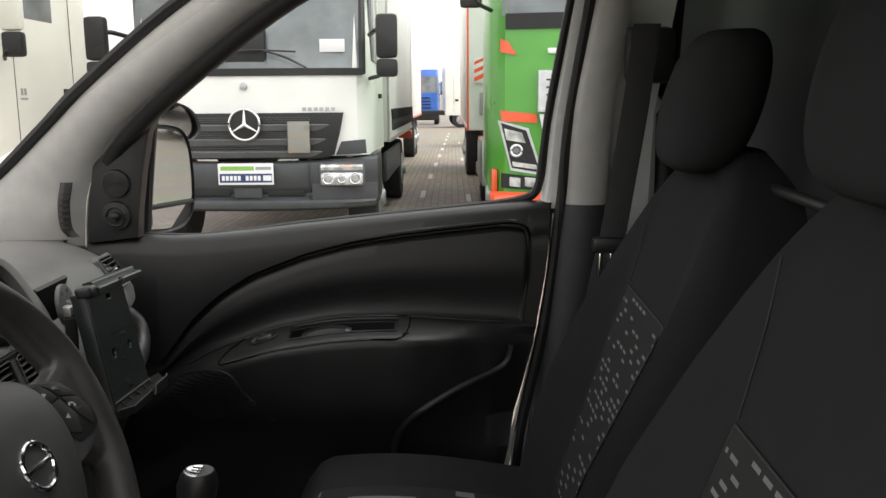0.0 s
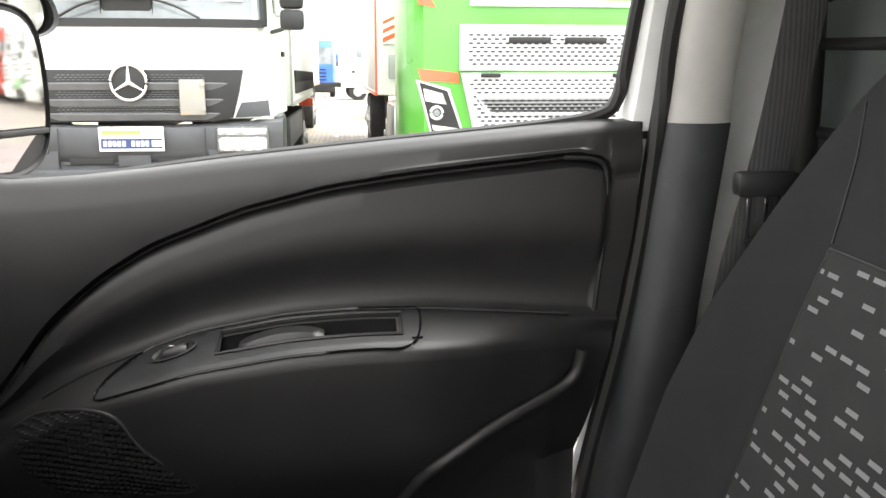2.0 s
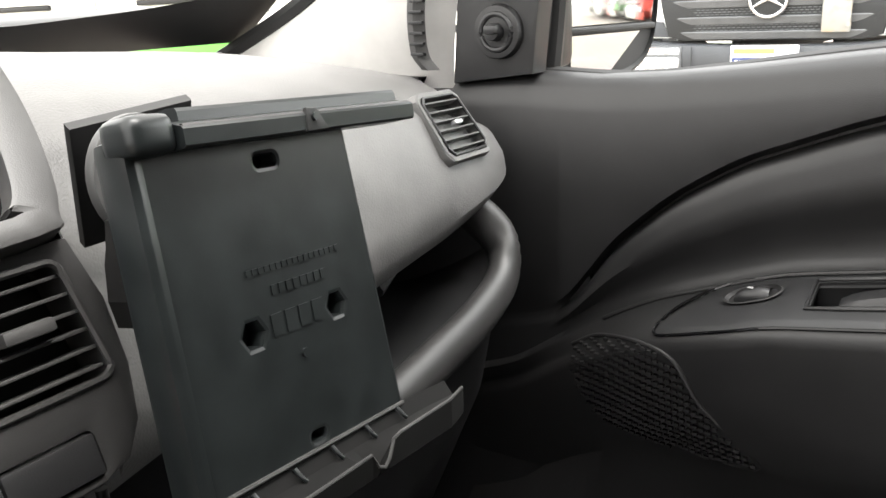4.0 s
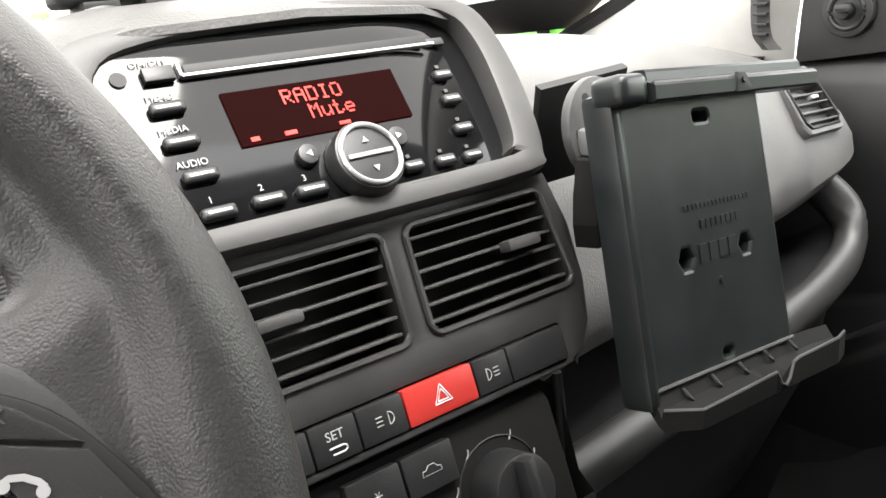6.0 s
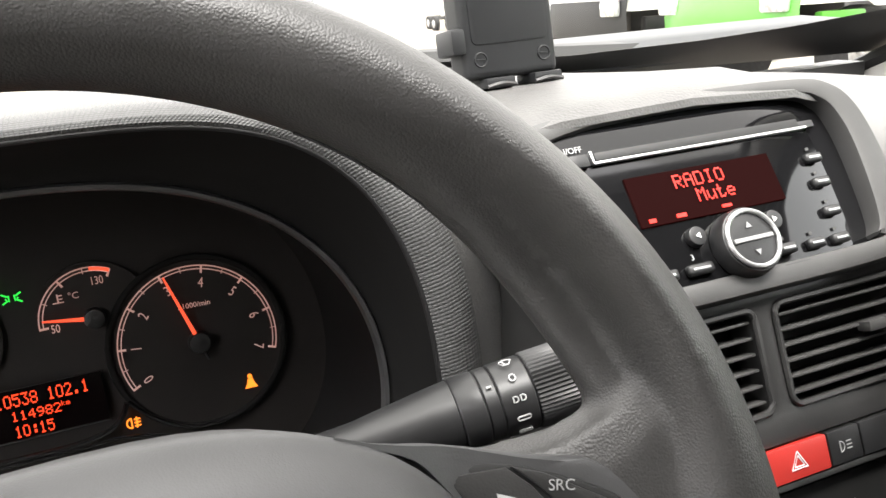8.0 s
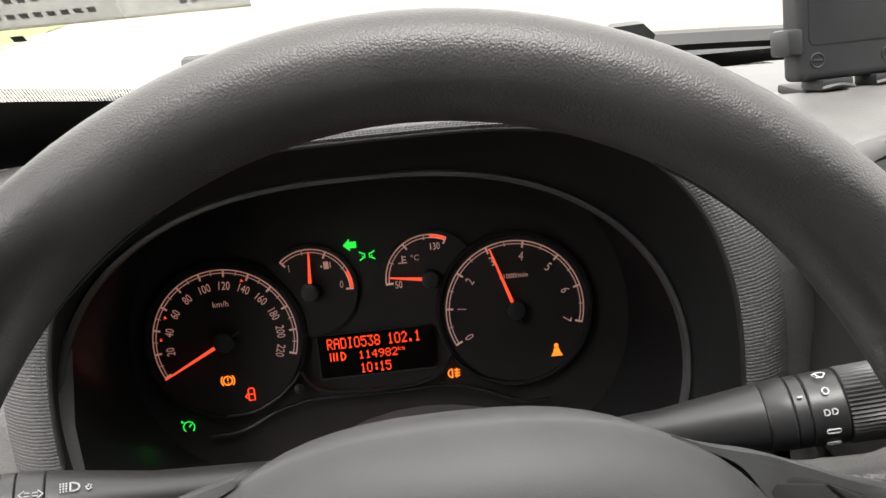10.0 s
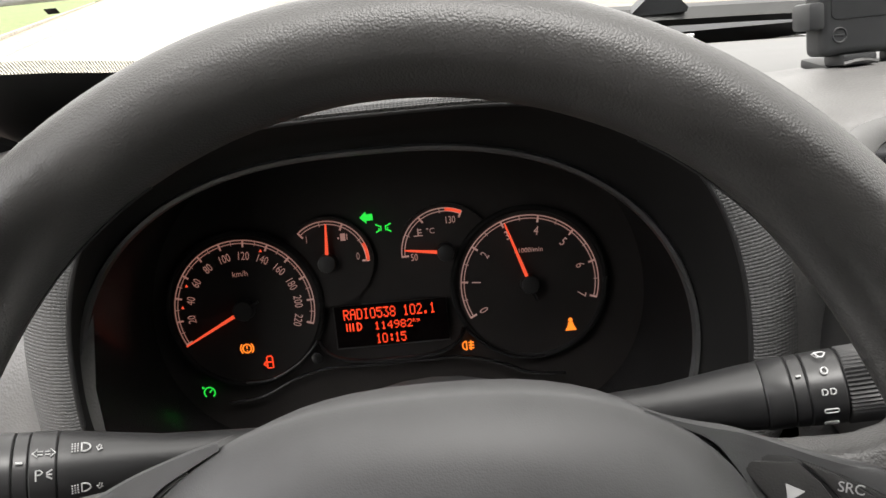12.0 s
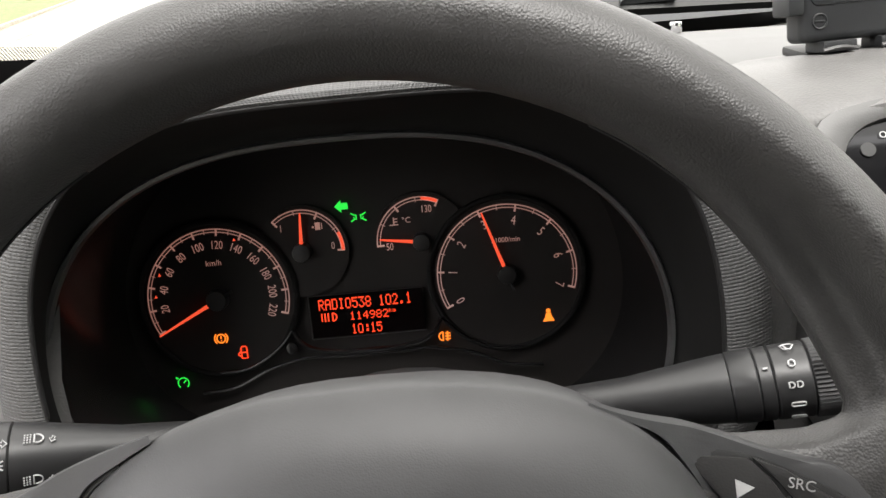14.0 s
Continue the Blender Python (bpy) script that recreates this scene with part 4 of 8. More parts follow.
def dash_profile(x):
    zt, dy = smooth_tab(ZT, x), smooth_tab(DY, x)
    k = smooth_tab([(0.10, 1.85), (0.19, 1.73), (0.27, 1.65), (0.37, 1.42), (0.43, 1.33), (0.50, 1.21), (0.544, 1.10), (0.61, 0.94), (0.64, 0.87), (0.68, 0.76), (0.72, 0.63), (0.765, 0.46)], x)
    P = [(1.44 - 0.25 * max(0, x - 0.3), zt - 0.02), (1.30 - 0.2 * max(0, x - 0.3), zt), (1.10, zt + 0.006), (0.97, zt + 0.006), (0.91 + dy * 0.5, zt), (0.875 + dy * 0.8, zt - 0.010), (0.845 + dy, zt - 0.024), (0.82 + dy, zt - 0.044), (0.800 + dy, zt - 0.070 * k), (0.788 + dy, zt - 0.094 * k), (0.786 + dy, zt - 0.110 * k), (0.797 + dy, zt - 0.124 * k), (0.825 + dy, zt - 0.133 * k), (0.92, zt - 0.138 * k), (1.05, zt - 0.142 * k)]
    return [(x, y, z) for y, z in P]


def make_dash():
    d = thing("dashboard", "grey grained plastic dashboard", "dashboard")
    xs = list(np.linspace(0.10, 0.765, 40))
    bm = loft(B(), [dash_profile(x) for x in xs])
    part("passenger_dash", bm, DASH, d, "grained grey upper dash with a rounded front")
    # end cap beside the door
    e = dash_profile(0.765)
    c = (0.765, 1.02, 1.11)
    bm = B()
    for i in range(len(e) - 1):
        bm.faces.new([bm.verts.new(v) for v in (e[i], e[i + 1], c)])
    part("end_cap", bm, DASHS, d)
    # driver side top
    rows = []
    for x in np.linspace(-0.765, 0.11, 30):
        zt = lerp([(-0.77, 1.235), (-0.62, 1.262), (-0.45, 1.28), (-0.10, 1.282), (0.11, 1.276)], x)
        rows.append([(x, 1.235, zt - 0.03), (x, 1.225, zt - 0.006), (x, 1.21, zt + 0.003), (x, 1.10, zt + 0.006), (x, 0.96, zt + 0.008), (x, 0.94 if -0.56 < x < -0.09 else 0.88, zt + (0.006 if -0.56 < x < -0.09 else 0)), (x, 0.935 if -0.56 < x < -0.09 else 0.86, zt + (0.005 if -0.56 < x < -0.09 else -0.02))])
    part("driver_dash_top", loft(B(), rows), DASHS, d)
    part("defrost_trench", loft(B(), [[(x, 1.21, 1.235), (x, 1.30, 1.23), (x, 1.45, 1.235)] for x in (-0.77, -0.3, 0.12)]), DARKM, d, "matt black defroster trench")
    bm = cyl(B(), (-0.045, 1.205, 1.284), (-0.045, 1.205, 1.294), 0.006, seg=14, bevel=0.001)
    part("clip", bm, CHROME, d)
    part("dash_infill", box(B(), (-0.082, 0.90, 1.185), (0.06, 0.10, 0.20), 0.02), DASH, d)
    # driver side face left of the hood
    rows = []
    for x in np.linspace(-0.765, -0.50, 10):
        zt = lerp([(-0.77, 1.235), (-0.62, 1.262), (-0.45, 1.28)], x)
        rows.append([(x, 0.86, zt - 0.02), (x, 0.815, zt - 0.05), (x, 0.79, zt - 0.10), (x, 0.785, 1.06), (x, 0.80, 0.95)])
    part("driver_dash_end", loft(B(), rows), DASH, d)
    rows = []
    for x in np.linspace(-0.60, 0.14, 20):
        rows.append([(x, 0.90, 1.075), (x, 0.80, 1.072), (x, 0.775, 1.05), (x, 0.76, 0.98), (x, 0.80, 0.85), (x, 0.95, 0.7)])
    part("driver_lower_dash", loft(B(), rows), BLACK, d)
    # lower passenger part with open tray
    rim = [(0.555, 0.87, 1.130), (0.592, 0.81, 1.092), (0.604, 0.780, 1.056), (0.580, 0.768, 1.028), (0.52, 0.760, 1.012), (0.45, 0.755, 1.003), (0.38, 0.750, 0.996), (0.27, 0.745, 0.989), (0.15, 0.740, 0.982)]
    part("tray_rim", tube(B(), rim, 0.0155, 14, 6, flat=1.25), TRAYM, d, "thick rounded grey rim of the open tray")
    P = spline(rim, 6)
    part("lower_dash", loft(B(), [[p, p + Vector((0, 0.012, -0.04)), p + Vector((0.0, 0.03, -0.12)), p + Vector((0, 0.09, -0.25)), p + Vector((0, 0.25, -0.36))] for p in P]), BLACK, d)
    part("tray_floor", loft(B(), [[p + Vector((0, 0.005, 0.0)), p + Vector((-0.01, 0.10, -0.012)), p + Vector((-0.02, 0.26, 0.0)), Vector((p.x, 1.05, 1.10))] for p in P]), BLACK, d)
    bm = tube(B(), [(0.47, 0.83, 1.045), (0.52, 0.84, 1.06), (0.60, 0.86, 1.058)], 0.008, 8, 5)
    part("tray_divider", bm, BLACK, d)
    # passenger side vent
    M = plane_m((0.556, 0.798, 1.178), (0.985, 0.09, -0.05), (0.06, 0.55, 0.83))
    vo = [(-0.036, -0.023), (-0.030, -0.031), (0.035, -0.031), (0.041, -0.023), (0.033, 0.026), (0.027, 0.031), (-0.030, 0.031), (-0.036, 0.025)]
    vo = [(x * 1.10, y * 1.10) for x, y in vo]
    vi = [(x * 0.82, y * 0.82) for x, y in vo]
    v = part("side_vent", plate(B(), vo, [vi], 0.016, M @ pose(0, 0, 0.0015), 0.0055), DASH, d, "angular grey air vent frame")
    part("vent_throat", plate(B(), vi, [], 0.002, M @ pose(0, 0, -0.010)), DARKM, v)
    part("vent_rim", tube(B(), [M @ Vector((x, y, 0.0022)) for x, y in vi], 0.0014, 6, 1, closed=True), BLACK, v)
    for k in range(6):
        yv = -0.0225 + 0.0090 * k
        w = 0.067 - 0.0018 * k
        part("vent_slat", box(B(), (0.002 - 0.0004 * k, yv, -0.002), (w, 0.0016, 0.009), 0.0006, M), DASHS, v)
    part("vent_tab", box(B(), (0.004, 0.0, 0.003), (0.014, 0.004, 0.006), 0.0015, M), SILVER, v)
    return d


dash = make_dash()

T1 = Vector((0, 0.325, 0.946))
T2 = Vector((0, 0.569, 0.822))
MS = plane_m((0, 0.681, 1.129), (1, 0, 0), T1)   # lower face of the centre stack
MR = plane_m((0, 0.700, 1.211), (1, 0, 0), T2)   # radio face


def bars(bm, M, items, z=0.0003):
    """Small flat marks: (x, y, w, h)."""
    for x, y, w, h in items:
        box(bm, (x, y, z), (w, h, 0.0005), 0, M)
    return bm


def make_stack():
    s = thing("centre_stack", "dark grey centre console with air vents and a row of switches", "console")
    rv = rrect(0.027, 0.018, 0.119, 0.071, 0.006)
    rv = [(x + (0.003 if y < 0.04 else -0.003) * (1 if x > 0.07 else 0), y) for x, y in rv]
    lv = [(0.041 - x, y) for x, y in rv][::-1]
    out = [(-0.075, -0.023), (0.100, -0.023), (0.116, -0.018), (0.126, -0.004), (0.131, 0.02), (0.131, 0.05), (0.124, 0.079), (-0.083, 0.079), (-0.092, 0.05), (-0.092, 0.02), (-0.087, -0.010)]
    sw = rrect(-0.071, -0.0185, 0.104, 0.0005, 0.003)
    bm = plate(B(), out, [rv, lv, sw], 0.020, MS, 0.003)
    part("vent_panel", bm, STACKM, s, "dark grey vent surround")
    # frame round the radio
    ro = [(-0.095, -0.003), (0.0, -0.004), (0.108, -0.003), (0.122, 0.006), (0.129, 0.030), (0.132, 0.060), (0.129, 0.088), (0.117, 0.103), (0.09, 0.109), (0.0, 0.110), (-0.072, 0.105), (-0.100, 0.092), (-0.104, 0.05)]
    ri = [(-0.088, 0.008), (0.088, 0.008), (0.102, 0.012), (0.109, 0.026), (0.114, 0.060), (0.113, 0.082), (0.106, 0.094), (0.085, 0.100), (0.0, 0.101), (-0.06, 0.096), (-0.085, 0.084), (-0.092, 0.05)]
    sm = lambda L: [tuple(p)[:2] for p in spline([(x, y, 0) for x, y in L + L[:1]], 4)][:-1]
    bm = plate(B(), sm(ro), [sm(ri)], 0.022, MR @ pose(0, 0, 0.0005), 0.003)
    part("radio_surround", bm, DASHS, s, "satin grey frame round the radio")
    # body sides and top hood
    rows = []
    prof = [(0.700 + 0.012, 1.205), (0.735, 1.262), (0.762, 1.300), (0.80, 1.3085), (0.86, 1.304), (0.95, 1.292), (1.05, 1.28)]
    for x, dz, dyy in ((-0.125, -0.05, 0.03), (-0.118, -0.018, 0.012), (-0.10, -0.006, 0.0), (-0.06, 0.0, 0.0), (0.02, 0.002, 0.0), (0.09, -0.002, 0.0), (0.118, -0.010, 0.0), (0.134, -0.022, 0.010), (0.140, -0.05, 0.03)):
        rows.append([(x, 0.7560 + dyy, 1.2925 + dz), (x, 0.7572 + dyy, 1.2965 + dz), (x, 0.7650 + dyy, 1.3010 + dz), (x, 0.78 + dyy, 1.304 + dz), (x, 0.82, 1.307 + dz), (x, 0.88, 1.302 + dz), (x, 0.97, 1.288 + dz), (x, 1.06, 1.277 + dz)])
    part("radio_hood", loft(B(), rows), DASH, s, "smooth grey hood above the radio")
    for sx, sh in ((1, 0.0), (-1, 0.039)):
        edge = [(0.112, 0.673, 1.107), (0.124, 0.680, 1.125), (0.1295, 0.689, 1.150), (0.1295, 0.699, 1.178), (0.126, 0.707, 1.203), (0.127, 0.716, 1.222), (0.133, 0.733, 1.25), (0.137, 0.748, 1.27), (0.134, 0.762, 1.29)]
        E = [Vector((sx * x + sh, y, z)) for x, y, z in spline(edge, 4)]
        bm = loft(B(), [[p + Vector((-0.004 * sx, 0.0, 0)) for p in E], [p + Vector((0.001 * sx, 0.008, 0)) for p in E], [p + Vector((0.003 * sx, 0.03, 0)) for p in E], [p + Vector((0.004 * sx, 0.16, 0)) for p in E]])
        part("side_cheek", bm, STACKM, s)
    for name, lo in (("right", rv), ("left", lv)):
        xs = [p[0] for p in lo]
        x0, x1 = min(xs), max(xs)
        bm = plate(B(), lo, [], 0.002, MS @ pose(0, 0, -0.024))
        th = part("vent_throat", bm, RUBBER, s)
        for k in range(6):
            yv = 0.0235 + 0.0082 * k
            bm = box(B(), ((x0 + x1) / 2, yv, -0.008), (x1 - x0 - 0.004, 0.0016, 0.013), 0.0006, MS)
            part("vent_slat", bm, DASHS, s)
        bm = tube(B(), [MS @ Vector((x, y, 0.0005)) for x, y in lo], 0.0017, 6, 1, closed=True)
        part("vent_rim", bm, STACKM, s)
        xt = x0 + 0.062 if name == "right" else x0 + 0.03
        bm = box(B(), (xt + 0.004, 0.047, 0.001), (0.022, 0.006, 0.010), 0.002, MS)
        part("vent_tab", bm, DASHS, s)
    # switches
    for x0, x1, m, lab in ((-0.070, -0.0496, BLACK, ""), (-0.0490, -0.0258, BLACK, "switch with a set mark"), (-0.0252, -0.0006, BLACK, ""), (0.0, 0.0410, REDB, "red hazard warning switch"), (0.0416, 0.0632, BLACK, ""), (0.0638, 0.103, BLACK, "")):
        bm = box(B(), ((x0 + x1) / 2, -0.009, -0.002), (x1 - x0, 0.0178, 0.008), 0.0015, MS)
        b = part("switch", bm, m, s, lab)
        cx = (x0 + x1) / 2
        if m is REDB:
            bm = B()
            for r in (0.0058, 0.0036):
                tube(bm, [MS @ Vector((cx + r * math.sin(a), -0.0095 + r * math.cos(a), 0.0022)) for a in (0, 2.094, 4.189)], 0.0004, 4, 1, closed=True)
            part("warning_triangle", bm, MARK, b, "white outlined warning triangle")
        elif lab:
            text("switch_text", "SET", 0.0058, MS @ pose(cx, -0.0065, 0.0022), MARKS, b, depth=0.0001)
            part("return_mark", tube(B(), [MS @ Vector((cx + u, v, 0.0022)) for u, v in ((-0.004, -0.0115), (0.003, -0.0115), (0.0045, -0.0128), (0.003, -0.0142), (-0.003, -0.0142))], 0.0005, 4, 2), MARKS, b)
        elif x1 < 0.064 and x0 > -0.04:
            bm = B()
            lamp = cx + (0.003 if x0 < 0 else -0.004)
            tube(bm, [MS @ Vector((lamp + 0.0028 * math.cos(a), -0.009 + 0.0028 * math.sin(a), 0.0022)) for a in np.linspace(-1.6, 1.6, 8)], 0.0003, 4, 1)
            bars(bm, MS, [(lamp, -0.009, 0.0005, 0.0056)], 0.0022)
            bars(bm, MS, [(lamp + (-0.005 if x0 < 0 else 0.006), -0.009 + k * 0.0019, 0.0034, 0.0005) for k in (-1, 0, 1)], 0.0022)
            part("lamp_symbol", bm, MARKG, b)
    # climate panel
    bm = plate(B(), rrect(-0.085, -0.105, 0.090, -0.026, 0.012), [], 0.02, MS @ pose(0, 0, -0.008), 0.003)
    part("climate_panel", bm, DARKM, s)
    for x in (-0.055, 0.045):
        bm = B()
        c0, c1 = MS @ Vector((x, -0.066, -0.008)), MS @ Vector((x, -0.066, 0.012))
        cyl(bm, c0, c1, 0.020, 0.018, 28, 0.002)
        k = part("climate_knob", bm, BLACK, s)
        part("knob_grip", box(B(), (x, -0.066, 0.014), (0.008, 0.034, 0.012), 0.003, MS), BLACK, k)
        part("dial_ring", tube(B(), [MS @ Vector((x + 0.026 * math.cos(a), -0.066 + 0.026 * math.sin(a), -0.0075)) for a in np.linspace(0, 6.283, 29)[:-1]], 0.0004, 4, 1, closed=True), STACKM, k)
    for x in (-0.0235, 0.0065):
        cb = part("climate_button", box(B(), (x, -0.040, -0.006), (0.0290, 0.020, 0.006), 0.0015, MS), BLACK, s)
        if x < 0:
            for a in (0.0, 1.047, 2.094):
                u, v = 0.0022 * math.cos(a), 0.0022 * math.sin(a)
                part("snow_mark", tube(B(), [MS @ Vector((x - u, -0.0405 - v, -0.0028)), MS @ Vector((x + u, -0.0405 + v, -0.0028))], 0.0003, 4, 1), MARKG, cb)
        else:
            part("car_mark", tube(B(), [MS @ Vector((x + u, -0.0405 + v, -0.0028)) for u, v in ((-0.0055, -0.0015), (-0.005, 0.0008), (-0.003, 0.001), (-0.0015, 0.0028), (0.002, 0.0028), (0.0035, 0.001), (0.0055, 0.0005), (0.0055, -0.0015))], 0.0003, 4, 1, closed=True), MARKG, cb)
    for a in (-1.25, -0.55, 0.55, 1.25):
        c0 = Vector((0.045 + 0.0265 * math.sin(a), -0.066 + 0.0265 * math.cos(a), -0.0076))
        part("airflow_mark", tube(B(), [MS @ (c0 + Vector(q)) for q in ((-0.002, -0.002, 0), (0.0, 0.0005, 0), (0.0005, 0.0025, 0))], 0.0004, 4, 2), MARKG, s)
    # lower console
    rows = []
    for x in (-0.09, -0.085, 0.0, 0.09, 0.10):
        e = 0.02 if abs(x - 0.005) > 0.088 else 0
        rows.append([(x, 0.648 + e, 1.05), (x, 0.63 + e, 0.98), (x, 0.60 + e, 0.90), (x, 0.58 + e, 0.75), (x, 0.60, 0.52)])
    rows.append([(0.106, 0.686, 1.09), (0.106, 0.684, 0.98), (0.106, 0.672, 0.90), (0.106, 0.64, 0.75), (0.106, 0.62, 0.52)])
    rows.append([(0.106, 0.80, 1.09), (0.106, 0.80, 0.98), (0.106, 0.80, 0.90), (0.106, 0.80, 0.75), (0.106, 0.80, 0.52)])
    part("lower_console", loft(B(), rows), DARKM, s)
    bm = tube(B(), [(0.107, 0.688, 1.098), (0.1065, 0.685, 1.06), (0.106, 0.683, 0.98), (0.106, 0.671, 0.90), (0.106, 0.64, 0.75)], 0.0028, 10, 6)
    part("console_edge", bm, STACKM, s)
    return s


stack = make_stack()


def make_radio():
    r = thing("car_radio", "glossy black car radio with a red display", "car radio")
    ri = [(-0.090, 0.006), (0.088, 0.006), (0.104, 0.010), (0.111, 0.026), (0.116, 0.060), (0.115, 0.082), (0.108, 0.096), (0.085, 0.102), (0.0, 0.103), (-0.06, 0.098), (-0.087, 0.086), (-0.094, 0.05)]
    sh = [tuple(p)[:2] for p in spline([(x, y, 0) for x, y in ri + ri[:1]], 4)][:-1]
    turn_back = lambda x: -0.0080 * max(0.0, (x - 0.045) / 0.06) ** 2
    rows = []
    for v in np.linspace(0.0062, 0.1025, 30):
        xs2 = sorted(a[0] + (b[0] - a[0]) * (v - a[1]) / (b[1] - a[1]) for a, b in zip(sh, sh[1:] + sh[:1]) if (a[1] - v) * (b[1] - v) < 0)
        roll = -0.003 * max(0.0, (v - 0.0885) / 0.014) ** 2
        rows.append([MR @ Vector((xs2[0] + (xs2[-1] - xs2[0]) * k / 24, v, -0.002 + roll + turn_back(xs2[0] + (xs2[-1] - xs2[0]) * k / 24))) for k in range(25)])
    part("fascia", loft(B(), rows), GLOSS, r, "mirror-glossy black fascia", smooth=60)
    V = lambda z: (z - 1.211) / 0.822
    zf = -0.0015
    # disc slot
    bm = box(B(), (0.018, V(1.2785), zf - 0.001), (0.132, 0.005, 0.003), 0.001, MR)
    part("disc_slot", bm, RUBBER, r)
    bm = box(B(), (0.018, V(1.2752), zf + 0.001), (0.137, 0.0016, 0.003), 0.0006, MR)
    box(bm, (-0.0505, V(1.278), zf + 0.001), (0.0016, 0.007, 0.003), 0.0006, MR)
    part("slot_trim", bm, SILVER, r, "bright trim under the disc slot")
    # display
    part("display", box(B(), (0.0085, V(1.2555), zf), (0.091, 0.027, 0.0012), 0, MR), G_LCD, r)
    dot_text("display_text", "RADIO", 0.00108, 0.00108, MR @ pose(0.0065, V(1.2612), zf + 0.001), G_RADIO, r)
    dot_text("display_text", "Mute", 0.00104, 0.00108, MR @ pose(0.0135, V(1.2537), zf + 0.001), G_RADIO, r)
    for it in ((-0.030, V(1.2465), 0.004, 0.002), (-0.0125, V(1.2465), 0.006, 0.002), (0.016, V(1.2467), 0.006, 0.0016)):
        part("display_mark", bars(B(), MR, [it], zf + 0.0008), G_RADIO, r)
    # buttons
    btn = [(-0.062, 1.2635, "MENU"), (-0.062, 1.2500, "MEDIA"), (-0.060, 1.2365, "AUDIO"), (-0.059, 1.222, "1"), (-0.036, 1.2225, "2"), (-0.015, 1.2225, "3"), (0.085, 1.261, ""), (0.083, 1.249, ""), (0.081, 1.235, ""), (0.078, 1.222, ""), (0.0595, 1.222, ""), (0.040, 1.2225, "")]
    for x, z, t in btn:
        zb = zf + turn_back(x)
        w = 0.0155 if x < 0.03 else 0.0115
        bm = box(B(), (x, V(z), zb + 0.0015), (w, 0.0058, 0.0046), 0.0022, MR, 3)
        b = part("button", bm, BLACK, r)
        part("button_face", box(B(), (x, V(z), zb + 0.0036), (w * 0.66, 0.0013, 0.0006), 0.0002, MR), SILVER, b)
        if t:
            text("button_text", t, 0.0044, MR @ pose(x - 0.001, V(z) + 0.0066, zb + 0.0006), MARKS, b, depth=0.0001)
        elif x > 0.03:
            part("button_mark", bars(B(), MR, [(x, V(z) + 0.006, 0.0022, 0.0018)], zb + 0.0004), DASHS, b)
    bm = box(B(), (-0.060, V(1.277), zf + 0.0015), (0.0135, 0.0068, 0.003), 0.0006, MR)
    b = part("power_button", bm, BLACK, r)
    text("button_text", "ON/OFF", 0.0046, MR @ pose(-0.062, V(1.277) + 0.007, zf + 0.0006), MARKS, b, depth=0.0001)
    bm = cyl(B(), MR @ Vector((-0.0765, V(1.2775), zf - 0.001)), MR @ Vector((-0.0765, V(1.2775), zf + 0.0005)), 0.0035, seg=16)
    part("audio_socket", bm, RUBBER, r)
    bm = box(B(), (0.0905, V(1.278), zf - 0.0035), (0.013, 0.0045, 0.003), 0.0012, MR)
    part("eject_button", bm, STALKM, r)
    bm = box(B(), (0.043, V(1.2095) + 0.006, zf + 0.0008), (0.018, 0.004, 0.002), 0.0006, MR)
    part("source_button", bm, BLACK, r)
    # rotary knob
    kx, kv = 0.0150, 0.0212
    bm = B()
    cyl(bm, MR @ Vector((kx, kv, -0.002)), MR @ Vector((kx, kv, 0.0085)), 0.0185, 0.0172, 40, 0.0015)
    k = part("rotary_knob", bm, BLACK, r)
    part("knob_ring", tube(B(), [MR @ Vector((kx + 0.0148 * math.cos(a), kv + 0.0148 * math.sin(a), 0.0090)) for a in np.linspace(0, 6.283, 41)[:-1]], 0.0013, 8, 1, closed=True), SILVER, k, "bright ring on the knob")
    bm = box(B(), (kx, kv, 0.0090), (0.024, 0.0022, 0.0016), 0.0004, MR)
    part("knob_bar", bm, MARKG, k)
    bm = B()
    for sg in (1, -1):
        plate(bm, [(kx - 0.0018, kv + sg * 0.006), (kx + 0.0018, kv + sg * 0.006), (kx, kv + sg * 0.009)], [], 0.0004, MR @ pose(0, 0, 0.0092))
    part("arrow", bm, MARKG, k, smooth=0)
    for x, sg in ((-0.010, -1), (0.0385, 1)):
        bm = cyl(B(), MR @ Vector((x, V(1.236), -0.002)), MR @ Vector((x, V(1.236), 0.002)), 0.0056, 0.005, 24, 0.0008)
        b = part("arrow_button", bm, BLACK, r)
        part("arrow", plate(B(), [(x - sg * 0.0012, V(1.236) - 0.0016), (x + sg * 0.0016, V(1.236)), (x - sg * 0.0012, V(1.236) + 0.0016)], [], 0.0003, MR @ pose(0, 0, 0.0025)), MARK, b, smooth=0)
    return r


radio = make_radio()

# ---------------------------------------------------------------- instrument cluster
MC = plane_m((0, 0.901, 1.171), (1, 0, 0), (0, 0.167, 0.986))   # face of the dials


def arc_pts(cx, cy, r, a0, a1, n):
    return [(cx + r * math.sin(radians(a)), cy + r * math.cos(radians(a))) for a in np.linspace(a0, a1, n)]


def stroke(bm, M, pts, w, z, depth=0.0004):
    """A flat line of width w through points of the plane."""
    L, R = [], []
    for i, p in enumerate(pts):
        a, b = pts[max(i - 1, 0)], pts[min(i + 1, len(pts) - 1)]
        d = Vector((b[0] - a[0], b[1] - a[1])).normalized()
        L.append(M @ Vector((p[0] - d.y * w / 2, p[1] + d.x * w / 2, z)))
        R.append(M @ Vector((p[0] + d.y * w / 2, p[1] - d.x * w / 2, z)))
    loft(bm, [L, R])


